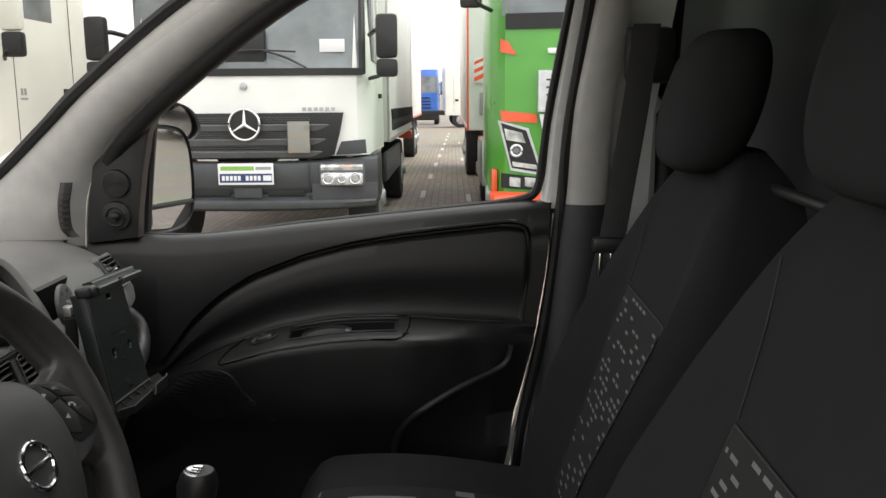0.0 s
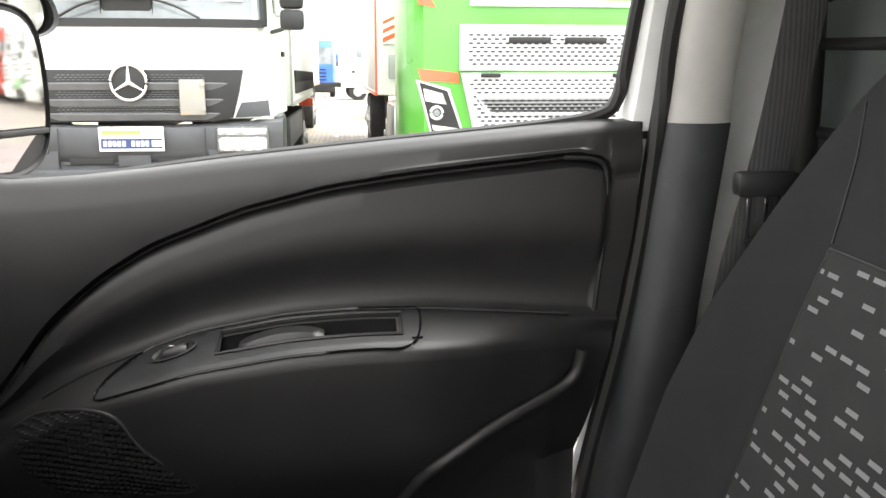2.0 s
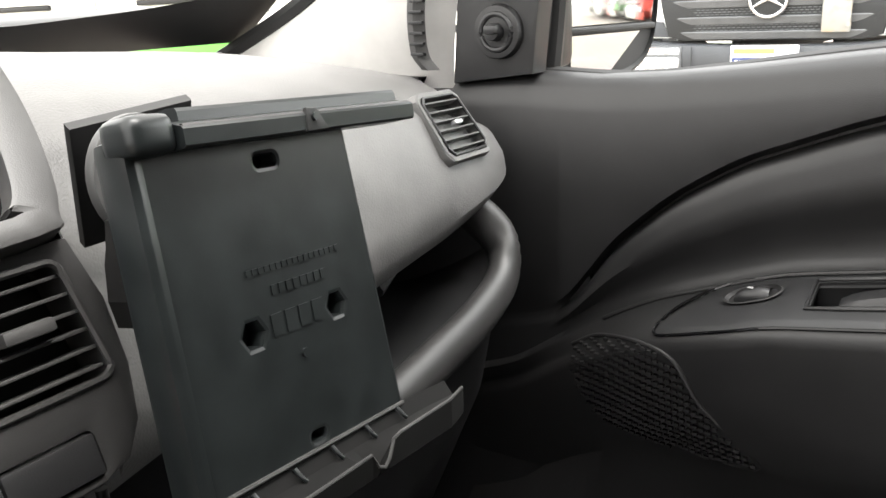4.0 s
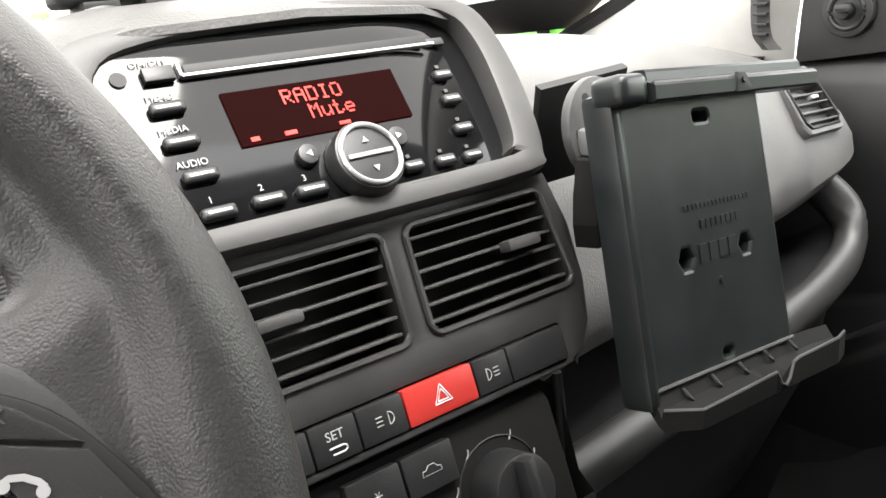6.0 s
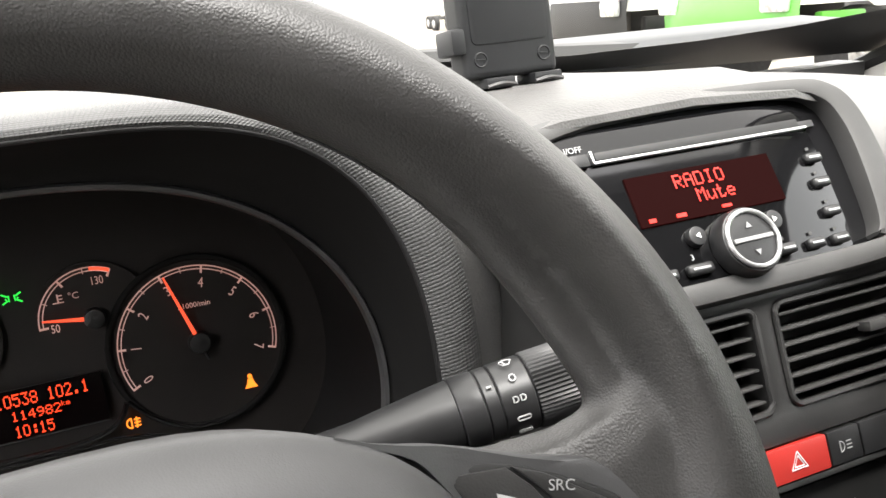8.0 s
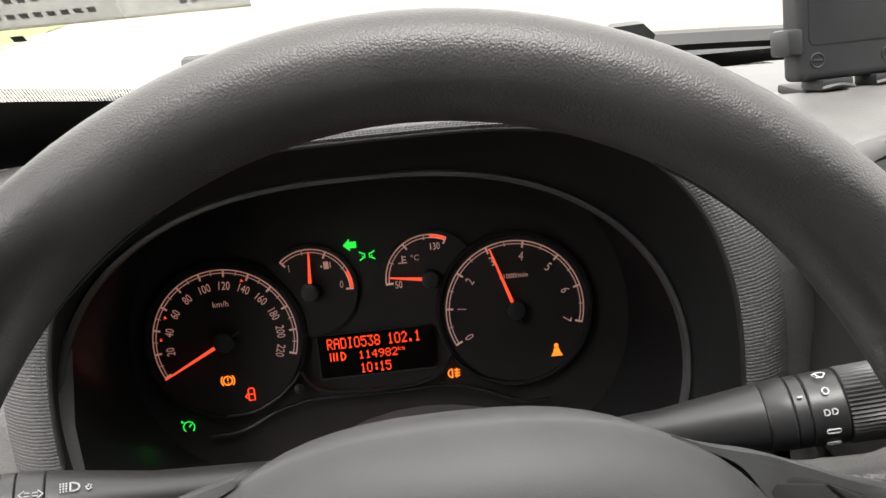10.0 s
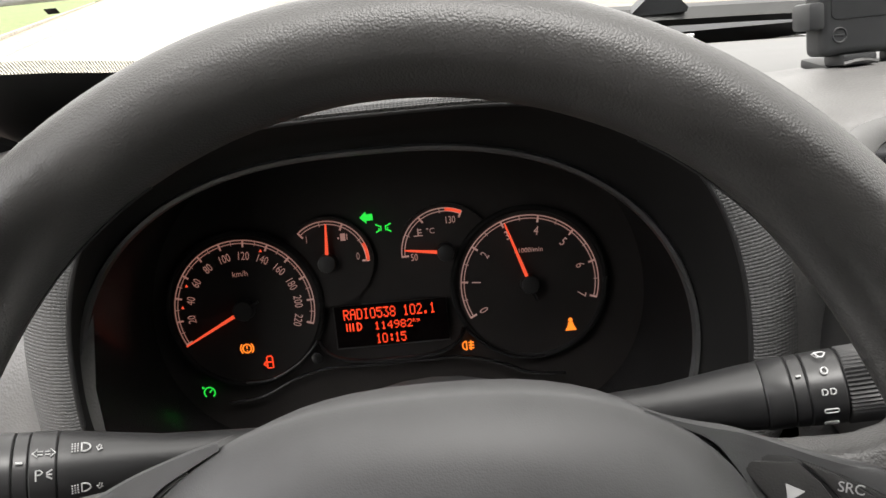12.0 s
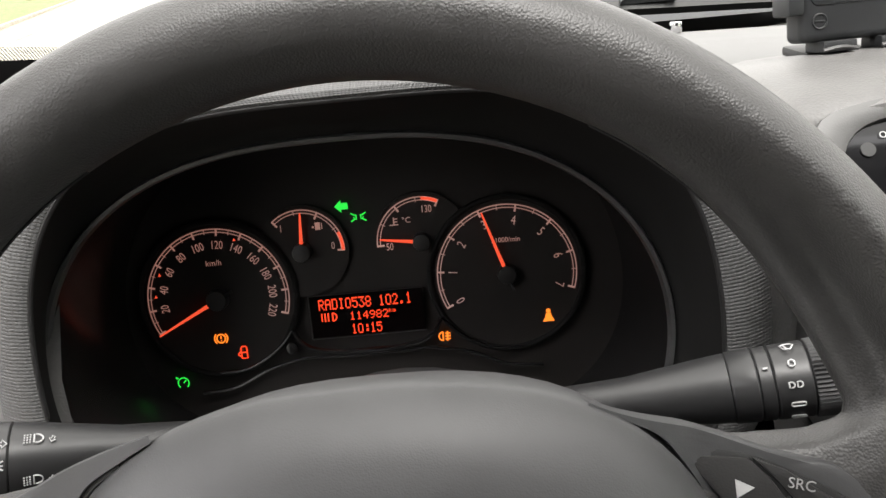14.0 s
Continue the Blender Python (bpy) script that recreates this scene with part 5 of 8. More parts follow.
def make_cluster():
    c = thing("instrument_cluster", "black instrument cluster with lit red dials and a red display", "instruments")
    V = lambda z: (z - 1.171) / 0.986
    # back plate
    sh = [(-0.332 + 0.198 * math.copysign(abs(math.cos(a)) ** 0.8, math.cos(a)), 0.010 + 0.125 * math.copysign(abs(math.sin(a)) ** 0.85, math.sin(a))) for a in np.linspace(0, 2 * math.pi, 65)[:-1]]
    part("dial_plate", plate(B(), sh, [], 0.004, MC @ pose(0, 0, -0.004)), DIALM, c, smooth=0)
    z1 = 0.0015

    def dial(hub, r, a0, a1, major, minor, labels, tsize, needle, hubr, name, inner=None, red=None):
        hx, hy = hub
        bm = B()
        cyl(bm, MC @ Vector((hx, hy, -0.003)), MC @ Vector((hx, hy, 0.0006)), r * 1.10, seg=40)
        d = part(name, bm, DIALM, c, "round black dial with a lit scale", smooth=30)
        bm = B()
        stroke(bm, MC, arc_pts(hx, hy, r, a0, a1, 60), 0.0008, z1)
        stroke(bm, MC, arc_pts(hx, hy, r - 0.0021, a0, a1, 60), 0.0006, z1)
        for k in range(major + 1):
            a = a0 + (a1 - a0) * k / major
            stroke(bm, MC, [arc_pts(hx, hy, q, a, a, 1)[0] for q in (r - 0.0048, r + 0.0003)], 0.0013, z1 + 0.0001)
        for k in range(minor + 1):
            a = a0 + (a1 - a0) * k / minor
            stroke(bm, MC, [arc_pts(hx, hy, q, a, a, 1)[0] for q in (r - 0.0034, r)], 0.0005, z1 + 0.0001)
        part("scale", bm, G_SCALE, d, "lit dial scale", smooth=0)
        if red:
            bm = B()
            stroke(bm, MC, arc_pts(hx, hy, r * 0.97, red[0], red[1], 12), 0.0020, z1 + 0.0002)
            part("red_zone", bm, G_NEEDLE, d, smooth=0)
        for a, s in labels:
            p = arc_pts(hx, hy, r * (inner or 0.78), a, a, 1)[0]
            turn = -a if name in ("speedometer", "rev_counter") else 0
            if name == "speedometer" and not -95 < a < 95:
                turn = -a
            text("scale_number", s, tsize, MC @ pose(p[0], p[1], z1) @ pose(0, 0, 0, 0, 0, turn) @ Matrix.Diagonal((0.82, 1.12, 1, 1)), G_SCALE, d, depth=0.0)
        bm = B()
        a, ln, tail = needle
        p0, p1 = arc_pts(hx, hy, hubr * 0.8, a, a, 1)[0], arc_pts(hx, hy, ln, a, a, 1)[0]
        b0, b1 = MC @ Vector((*p0, 0.006)), MC @ Vector((*p1, 0.006))
        cyl(bm, b0, b1, 0.0013, 0.0006, 8)
        part("needle", bm, G_NEEDLE, d, "lit red needle")
        if r > 0.04:
            q0, q1 = arc_pts(hx, hy, hubr * 0.8, a + 180, a + 180, 1)[0], arc_pts(hx, hy, hubr + 0.005, a + 180, a + 180, 1)[0]
            part("needle_tail", cyl(B(), MC @ Vector((*q0, 0.006)), MC @ Vector((*q1, 0.006)), 0.0011, 0.0009, 8), PHONEM, d)
            # raised cup round the dial
            part("dial_cup", tube(B(), [MC @ Vector((hx + r * 1.11 * math.cos(q), hy + r * 1.11 * math.sin(q), 0.001)) for q in np.linspace(0, 2 * math.pi, 49)[:-1]], 0.0022, 8, 1, closed=True), DARKM, d)
        bm = cyl(B(), MC @ Vector((hx, hy, 0.0)), MC @ Vector((hx, hy, 0.009)), hubr, hubr * 0.92, 28, 0.001)
        part("needle_hub", bm, TRIM, d)
        return d

    spd = (-0.438, V(1.171))
    dial(spd, 0.0485, -116, 107, 11, 22, [(-116 + (223 / 11) * k, str(20 * k)) for k in range(1, 12)], 0.0072, (-117, 0.0475, 0), 0.0075, "speedometer", 0.77)
    for q in (-83, -62, 22):
        x, y = arc_pts(spd[0], spd[1], 0.0430, q, q, 1)[0]
        part("limit_mark", plate(B(), [(x - 0.0011, y - 0.0009), (x + 0.0011, y - 0.0009), (x, y + 0.0011)], [], 0.0002, MC @ pose(0, 0, 0.0016)), G_NEEDLE, c, "small red speed limit mark", smooth=0)
    text("dial_text", "km/h", 0.0055, MC @ pose(spd[0], spd[1] + 0.025, 0.0015), G_SCALE, c, depth=0.0)
    tac = (-0.2400, V(1.171))
    dial(tac, 0.0472, -116, 107, 7, 14, [(-116 + (223 / 7) * k, str(k)) for k in range(0, 8)], 0.0080, (-18, 0.0455, 0), 0.0068, "rev_counter", 0.77)
    text("dial_text", "x1000/min", 0.0046, MC @ pose(tac[0] + 0.001, tac[1] + 0.023, 0.0015), G_SCALE, c, depth=0.0)
    fu = (-0.3765, V(1.198))
    dial(fu, 0.0285, -40, 92, 2, 4, [(-38, "1"), (84, "0")], 0.0062, (4, 0.027, 0), 0.0066, "fuel_gauge", 0.74, red=(66, 92))
    te = (-0.2955, V(1.198))
    dial(te, 0.0300, -92, 26, 2, 4, [(-96, "50"), (13, "130")], 0.0062, (-82, 0.028, 0), 0.0062, "temperature_gauge", 0.73, red=(4, 26))
    text("dial_text", "\u00b0C", 0.0055, MC @ pose(te[0] - 0.009, te[1] + 0.015, 0.0015), G_SCALE, c, depth=0.0)
    bm = bars(B(), MC, [(te[0] - 0.0175, te[1] + 0.015, 0.0008, 0.005), (te[0] - 0.0175, te[1] + 0.0125, 0.006, 0.0006), (te[0] - 0.016, te[1] + 0.0145, 0.002, 0.0006), (te[0] - 0.016, te[1] + 0.0165, 0.002, 0.0006)], 0.0015)
    part("coolant_symbol", bm, G_SCALE, c)
    bm = bars(B(), MC, [(fu[0] + 0.0120, fu[1] + 0.0165, 0.0034, 0.0050), (fu[0] + 0.0148, fu[1] + 0.0165, 0.0006, 0.0040), (fu[0] + 0.0088, fu[1] + 0.0160, 0.0012, 0.0012)], 0.0015)
    part("pump_symbol", bm, G_SCALE, c)
    # display
    lx, ly = -0.3375, V(1.152)
    part("display", box(B(), (lx, ly, 0.0006), (0.0775, 0.029, 0.0012), 0, MC), LCDM, c)
    part("display_edge", tube(B(), [MC @ Vector((x, y, 0.0015)) for x, y in ((-0.377, V(1.167)), (-0.298, V(1.167)), (-0.298, V(1.137)), (-0.377, V(1.137)))], 0.0004, 4, 1, closed=True), TRIM, c)
    dot_text("display_text", "RADIO538 102.1", 0.00077, 0.00108, MC @ pose(lx - 0.0005, ly + 0.0085, 0.0014), G_RED, c)
    dot_text("display_text", "114982", 0.00076, 0.00080, MC @ pose(lx + 0.0015, ly - 0.0008, 0.0014), G_RED, c)
    dot_text("display_text", "km", 0.00042, 0.00042, MC @ pose(lx + 0.0175, ly + 0.0010, 0.0014), G_RED, c)
    dot_text("display_text", "10:15", 0.00072, 0.00098, MC @ pose(lx - 0.001, ly - 0.0100, 0.0014), G_RED, c)
    bm = B()
    stroke(bm, MC, [(lx - 0.024 + 0.0028 * math.cos(a), ly - 0.0005 + 0.0028 * math.sin(a)) for a in np.linspace(-1.6, 1.6, 9)], 0.0009, 0.0014)
    bars(bm, MC, [(lx - 0.024, ly - 0.0005, 0.0009, 0.0056), (lx - 0.027, ly - 0.0005, 0.0009, 0.0056), (lx - 0.0292, ly - 0.0005, 0.0009, 0.0056), (lx - 0.0314, ly - 0.0005, 0.0007, 0.0056)], 0.0014)
    part("display_symbol", bm, G_RED, c, smooth=0)
    # U-shaped ledge under the display, running out below both large dials
    cxl = -0.3385
    half = [(0.0, -0.0445), (0.022, -0.0440), (0.0386, -0.0405), (0.0471, -0.0342), (0.0508, -0.0268)]
    low = [(0.0, -0.0475), (0.025, -0.0472), (0.0462, -0.0470), (0.0702, -0.0526), (0.0948, -0.0632), (0.1185, -0.0655)]
    rimc = [(0.0519, -0.0262), (0.0574, -0.0333), (0.0690, -0.0429), (0.0862, -0.0509), (0.1050, -0.0520)]
    both = lambda L: [(cxl - u, v) for u, v in L[::-1]] + [(cxl + u, v) for u, v in L[1:]]
    led = part("display_ledge", tube(B(), [MC @ Vector((x, y, 0.003)) for x, y in both(half)], 0.0017, 8, 5), TUNM, c)
    part("ledge_edge", tube(B(), [MC @ Vector((x, y, 0.003)) for x, y in both(low)], 0.0013, 8, 5), TUNM, led)
    for sg in (1, -1):
        part("ledge_arc", tube(B(), [MC @ Vector((cxl + sg * x, y, 0.003)) for x, y in rimc], 0.0012, 8, 5), TUNM, led)
    for sg in (-1,):
        part("ledge_button", cyl(B(), MC @ Vector((cxl + sg * 0.0532, -0.0391, 0.002)), MC @ Vector((cxl + sg * 0.0532, -0.0391, 0.0036)), 0.0042, seg=20, bevel=0.0006), TUNM, led)
    # telltales
    def lamp(name, x, z, m, shapes, lab):
        bm = B()
        for sh2 in shapes:
            if sh2[0] == "poly":
                plate(bm, [(x + a, V(z) + b) for a, b in sh2[1]], [], 0.0002, MC @ pose(0, 0, 0.0018))
            else:
                stroke(bm, MC, [(x + a, V(z) + b) for a, b in sh2[1]], 0.0009, 0.0018)
        part(name, bm, m, c, lab, smooth=0)

    circ = lambda r, a0=0.0, a1=6.283, n=16: [(r * math.cos(a), r * math.sin(a)) for a in np.linspace(a0, a1, n)]
    lamp("indicator_lamp", -0.3472, 1.226, G_GREEN, [("poly", [(-0.0045, 0), (0, -0.0042), (0, -0.0022), (0.0045, -0.0022), (0.0045, 0.0022), (0, 0.0022), (0, 0.0042)])], "green turn arrow")
    lamp("side_light_lamp", -0.3362, 1.218, G_GREEN, [("l", [(a * 0.0016, 0.0017), (a * 0.0016, -0.0017), (a * 0.0034, 0)]) for a in (1, -1)] + [("l", [(a * 0.0022, b), (a * 0.0052, 2.6 * b)]) for a in (1, -1) for b in (0.0011, -0.0011)], "green side light symbol")
    lamp("brake_lamp", -0.4400, 1.1435, G_AMBER, [("l", circ(0.0030)), ("l", circ(0.0045, -0.8, 0.8, 7)), ("l", circ(0.0045, 2.34, 3.94, 7)), ("l", [(0, 0.0018), (0, -0.0002)]), ("l", [(0, -0.0012), (0, -0.0019)])], "lit brake warning symbol")
    lamp("door_lamp", -0.4255, 1.1325, G_RED, [("l", [(-0.0018, -0.0042), (-0.0018, 0.0032), (-0.001, 0.0042), (0.0016, 0.0042), (0.0022, 0.0032), (0.0022, -0.0042), (-0.0018, -0.0042)]), ("l", [(-0.0018, 0.0), (0.0022, 0.0)]), ("l", [(-0.0018, 0.001), (-0.0042, -0.0014)]), ("l", [(-0.0018, -0.003), (-0.0042, -0.0014)])], "red open door symbol")
    lamp("cruise_lamp", -0.4705, 1.1145, G_GREEN, [("l", circ(0.0038, -0.9, 4.0, 14)), ("l", [(0.0, 0.0), (0.002, 0.002)]), ("l", [(-0.005, 0.004), (-0.003, 0.0036)]), ("l", [(-0.0045, 0.0048), (-0.0042, 0.003)])], "green cruise control symbol")
    lamp("fog_lamp", -0.2870, 1.1315, G_AMBER, [("l", circ(0.0030, 1.57, 4.71, 10)), ("l", [(-0.0002, 0.003), (-0.0002, -0.003)])] + [("l", [(0.0012, b), (0.0050, b)]) for b in (-0.002, 0, 0.002)] + [("l", [(0.0030, 0.0034), (0.0026, -0.0034)])], "amber rear fog symbol")
    lamp("belt_lamp", -0.2140, 1.1395, G_AMBER, [("poly", [(-0.0040, -0.0040), (0.0040, -0.0040), (0.0022, -0.0008), (0.0016, 0.0018), (-0.0016, 0.0018), (-0.0022, -0.0008)]), ("poly", [(p[0], p[1] + 0.0034) for p in circ(0.0015, 0, 5.9, 10)])], "lit seat belt warning symbol")
    # hood: shaded tunnel, lip, ribbed front band and outer skin
    def oval(w, h, cx, cz, lo, up, crown, flat, n=160):
        L = []
        for k in range(n):
            a = 2 * math.pi * k / n
            sx, sz = math.cos(a), math.sin(a)
            X = math.copysign(abs(sx) ** (lo if sz < 0 else up), sx)
            L.append((cx + w * X, cz - h * flat * abs(sz) ** 0.95 if sz < 0 else cz + h * sz ** crown))
        return L

    glass = lambda d=0.0: oval(0.178 + d, 0.1285 + d, -0.3326, 1.1650, 0.56, 0.77, 1.0, 0.80)
    lip = lambda d=0.0, e=0.0: oval(0.1806 + d, 0.1655 + e, -0.3172, 1.1545, 0.70, 0.545, 0.80, 0.62)
    deep = lambda d: oval(0.178 + d, 0.1285 + d, -0.3326, 1.1650, 0.56, 0.77, 1.0, 0.80)
    rows = [[(x, y, z) for x, z in deep(d)] for y, d in ((0.945, -0.010), (0.90, -0.006), (0.85, -0.003), (0.802, 0.0))]
    part("cluster_tunnel", loft(B(), rows, closed=True), TUNM, c)
    part("cluster_bezel", loft(B(), [[(x, y, z) for x, z in glass(d)] for y, d in ((0.803, -0.0012), (0.799, 0.0), (0.7985, 0.0022), (0.802, 0.0032))], closed=True), BEZEL, c, "thin satin silver bezel")
    G, L0 = glass(0.003), lip()
    rows = []
    for t, y in ((0.0, 0.801), (0.15, 0.799), (0.45, 0.788), (0.8, 0.772), (0.96, 0.763), (1.0, 0.7615)):
        rows.append([(gx + (lx2 - gx) * t, y, gz2 + (lz2 - gz2) * t) for (gx, gz2), (lx2, lz2) in zip(G, L0)])
    part("hood_inside", loft(B(), rows, closed=True), DARKM, c)
    part("hood_lip", tube(B(), [(x, 0.7625, z) for x, z in lip(0.0008, 0.0008)], 0.0016, 8, 1, closed=True), TRIM, c, "narrow black edge of the hood")
    rows = [[(x, y, z) for x, z in lip(d, e)] for y, d, e in ((0.7615, 0.001, 0.001), (0.7600, 0.004, 0.003), (0.7605, 0.012, 0.0055), (0.7645, 0.021, 0.0080), (0.7700, 0.0285, 0.0095), (0.790, 0.0300, 0.0105), (0.83, 0.0305, 0.0110), (0.90, 0.031, 0.0100))]
    part("hood_band", loft_uv(B(), rows, closed=True), HOODR, c, "finely ribbed grey front band of the hood")
    rows = [[(x, y, z) for x, z in lip(d, e)] for y, d, e in ((0.772, 0.0275, 0.004), (0.777, 0.0305, 0.006), (0.80, 0.036, 0.0080), (0.90, 0.040, 0.0085), (1.0, 0.042, 0.000), (1.12, 0.042, -0.025))]
    part("hood_skin", loft(B(), rows, closed=True), DASH, c, "smooth grey outer skin of the hood")
    # smooth shoulder between the hood's band and the centre stack
    rows = []
    for z in np.linspace(1.09, 1.278, 16):
        x0 = smooth_tab([(1.08, -0.094), (1.187, -0.106), (1.228, -0.115), (1.262, -0.124), (1.29, -0.137)], z)
        back = 0.030 * max(0.0, (z - 1.245) / 0.033) ** 2
        rows.append([(x0 - 0.006, 0.774 + back, z), (x0 + 0.006, 0.7735 + back, z), (x0 + 0.016, 0.776 + back, z), (x0 + 0.024, 0.783 + back, z), (x0 + 0.029, 0.797 + back, z), (x0 + 0.032, 0.83 + back, z), (x0 + 0.034, 0.90 + back, z)])
    part("hood_shoulder", loft(B(), rows), DASH, c, "smooth warm grey shoulder beside the hood")
    return c


cluster = make_cluster()

# ---------------------------------------------------------------- steering wheel
WC = Vector((-0.303, 0.556, 1.210))
WT = 0.428
MW = plane_m(WC, (1, 0, 0), (0, math.sin(WT), math.cos(WT)))
RW = 0.1700


def make_wheel():
    w = thing("steering_wheel", "black grained steering wheel with a smooth centre pad", "steering wheel")
    bm = B()
    P = [(RW * math.cos(a), RW * math.sin(a)) for a in np.linspace(0, 2 * math.pi, 97)[:-1]]
    rings = []
    for i, (x, y) in enumerate(P):
        a = math.atan2(y, x)
        d = Vector((math.cos(a), math.sin(a), 0))
        # thicker, flattened grips where the spokes meet
        gx = math.exp(-((abs(math.degrees(a) - 12) / 22) ** 2)) + math.exp(-(((180 - abs(math.degrees(a))) / 24) ** 2))
        rr, rz = 0.0170 + 0.0020 * gx, 0.0195 + 0.001 * gx
        # thumb rest: the inner side runs out into a lower ledge above the spokes
        deg = math.degrees(a) if x > 0 else math.degrees(math.atan2(y, -x))
        led = max(0.0, min(1.0, (58 - deg) / 30)) * max(0.0, min(1.0, (deg + 2) / 26))
        led = led * led * (3 - 2 * led)
        ring = []
        for t in np.linspace(0, 2 * math.pi, 33)[:-1]:
            inn = max(0.0, -math.cos(t))
            dip = 0.0075 * led * math.exp(-(((math.degrees(t) - 132) / 20) ** 2)) - 0.0028 * led * math.exp(-(((math.degrees(t) - 88) / 16) ** 2))
            ring.append(bm.verts.new(MW @ (Vector((x, y, 0)) + d * (rr * math.cos(t) - 0.003 * led * inn ** 1.5 - dip * math.cos(t)) + Vector((0, 0, rz * math.sin(t) * (1 - 0.25 * led * inn) - 0.004 * led * inn - dip)))))
        rings.append(ring)
    n = len(rings)
    for i in range(n):
        for k in range(32):
            bm.faces.new((rings[i][k], rings[i][(k + 1) % 32], rings[(i + 1) % n][(k + 1) % 32], rings[(i + 1) % n][k]))

    def spoke(rows):
        loft(bm, [[MW @ Vector(p) for p in r] for r in rows], closed=True, cap=True)

    for s in (1, -1):
        rows = []
        for u, v1, v0, zc, th in ((0.060, 0.040, -0.050, -0.016, 0.018), (0.085, 0.041, -0.052, -0.014, 0.018), (0.112, 0.038, -0.050, -0.012, 0.016), (0.130, 0.038, -0.054, -0.009, 0.015), (0.146, 0.043, -0.068, -0.005, 0.014), (0.162, 0.056, -0.090, -0.002, 0.013)):
            k = s * u
            rows.append([(k, v1, zc), (k, v1 - 0.004, zc + th * 0.75), (k, v1 - 0.016, zc + th), (k, (v1 + v0) / 2, zc + th * 1.02), (k, v0 + 0.016, zc + th), (k, v0 + 0.004, zc + th * 0.7), (k, v0, zc), (k, v0 + 0.01, zc - th * 0.8), (k, v1 - 0.01, zc - th * 0.8)])
        spoke(rows)
    for s in (1, -1):
        rows = []
        for t in np.linspace(0, 1, 6):
            cx, cy = s * (0.025 + 0.030 * t), -0.06 - 0.095 * t
            hw = 0.018 - 0.004 * math.sin(math.pi * t)
            rows.append([(cx - hw, cy, -0.004), (cx - hw * 0.7, cy, 0.008), (cx + hw * 0.7, cy, 0.008), (cx + hw, cy, -0.004), (cx, cy, -0.012)])
        spoke(rows)
    rim = part("rim", bm, WHEELM, w, "thick grained black rim and spokes")
    rem = rim.modifiers.new("blend", "REMESH")
    rem.mode, rem.voxel_size, rem.use_smooth_shade = "VOXEL", 0.0020, True
    sm = rim.modifiers.new("soften", "SMOOTH")
    sm.factor, sm.iterations = 0.5, 5
    for s in (1, -1):
        seam = []
        for dg in np.linspace(60, 24, 10):
            q = radians(dg)
            e = RW - 0.0165 - 0.003 * max(0, min(1, (58 - dg) / 30))
            seam.append(MW @ Vector((s * e * math.cos(q), e * math.sin(q), -0.004)))
        part("rim_seam", tube(B(), seam, 0.0007, 6, 3), PHONEM, w)
    # centre pad
    rows = []
    prof = [(0.0, 0.047), (0.25, 0.0465), (0.5, 0.0455), (0.72, 0.0428), (0.86, 0.0380), (0.94, 0.0330), (0.98, 0.0295), (1.0, 0.0265), (1.003, -0.02)]
    ang = np.linspace(0, 2 * math.pi, 65)[:-1]

    def edge(a):
        c, s = math.cos(a), math.sin(a)
        wd = 0.098 if s > 0 else 0.098 - 0.018 * (-s)
        ht = 0.0685 if s > 0 else 0.085
        return wd * math.copysign(abs(c) ** 0.78, c), ht * math.copysign(abs(s) ** 0.9, s)

    for f, z in prof:
        row = []
        for a in ang:
            x, y = edge(a)
            row.append(MW @ Vector((x * f * (1.0 if x > 0 else 0.97) + 0.0045, y * f - 0.006, z - 0.010 - 0.9 * (x * f) ** 2)))
        rows.append(row)
    pad = part("airbag_pad", loft(B(), rows, closed=True), PADM, w, "smooth grey-black domed centre pad")
    cpos = Vector((0.004, -0.010, 0.0375))
    bm = tube(B(), [MW @ (cpos + Vector((0.019 * math.cos(a), 0.019 * math.sin(a), 0))) for a in np.linspace(0, 6.283, 41)[:-1]], 0.0024, 8, 1, closed=True)
    em = part("emblem_ring", bm, CHROME, pad, "chrome ring emblem")
    part("emblem_bar", box(B(), (cpos.x, cpos.y, cpos.z), (0.034, 0.004, 0.003), 0.001, MW), CHROME, em)
    # smooth spoke covers, a dark gap away from the pad
    def level(x):
        return lerp([(0.05, 0.0165), (0.06, 0.0155), (0.075, 0.0122), (0.085, 0.0085), (0.09, 0.0062), (0.096, 0.0036), (0.105, 0.0038), (0.12, 0.0058), (0.14, 0.0086), (0.16, 0.0110)], abs(x))

    def resample(L, n):
        P = spline([(x, y, 0) for x, y in L], 6)
        d = [0.0]
        for p, q in zip(P, P[1:]):
            d.append(d[-1] + (q - p).length)
        return [(float(np.interp(v, d, [p.x for p in P])), float(np.interp(v, d, [p.y for p in P]))) for v in np.linspace(0, d[-1], n)]

    for s in (1, -1):
        o = 0.0055
        inner = [(0.0600, 0.0518), (0.0700, 0.0466), (0.0795, 0.0412), (0.0850, 0.0343), (0.0898, 0.0265), (0.0955, 0.0156), (0.0985, 0.004), (0.0990, -0.010), (0.0970, -0.030), (0.0920, -0.045)]
        top = [(0.0605, 0.0524), (0.0700, 0.0482), (0.0801, 0.0450), (0.0912, 0.0420), (0.1029, 0.0376), (0.1123, 0.0340)] if s > 0 else [(0.0605, 0.0540), (0.0706, 0.0515), (0.0815, 0.0482), (0.0923, 0.0442), (0.1029, 0.0395), (0.1123, 0.0350)]
        outer = top + [(0.1200, 0.0316), (0.1290, 0.0285), (0.1390, 0.0190), (0.1470, 0.0060), (0.1520, -0.0100), (0.1480, -0.0290), (0.1290, -0.0430), (0.0980, -0.0460)]
        I, O = resample(inner, 60), resample(outer, 60)
        rows = []
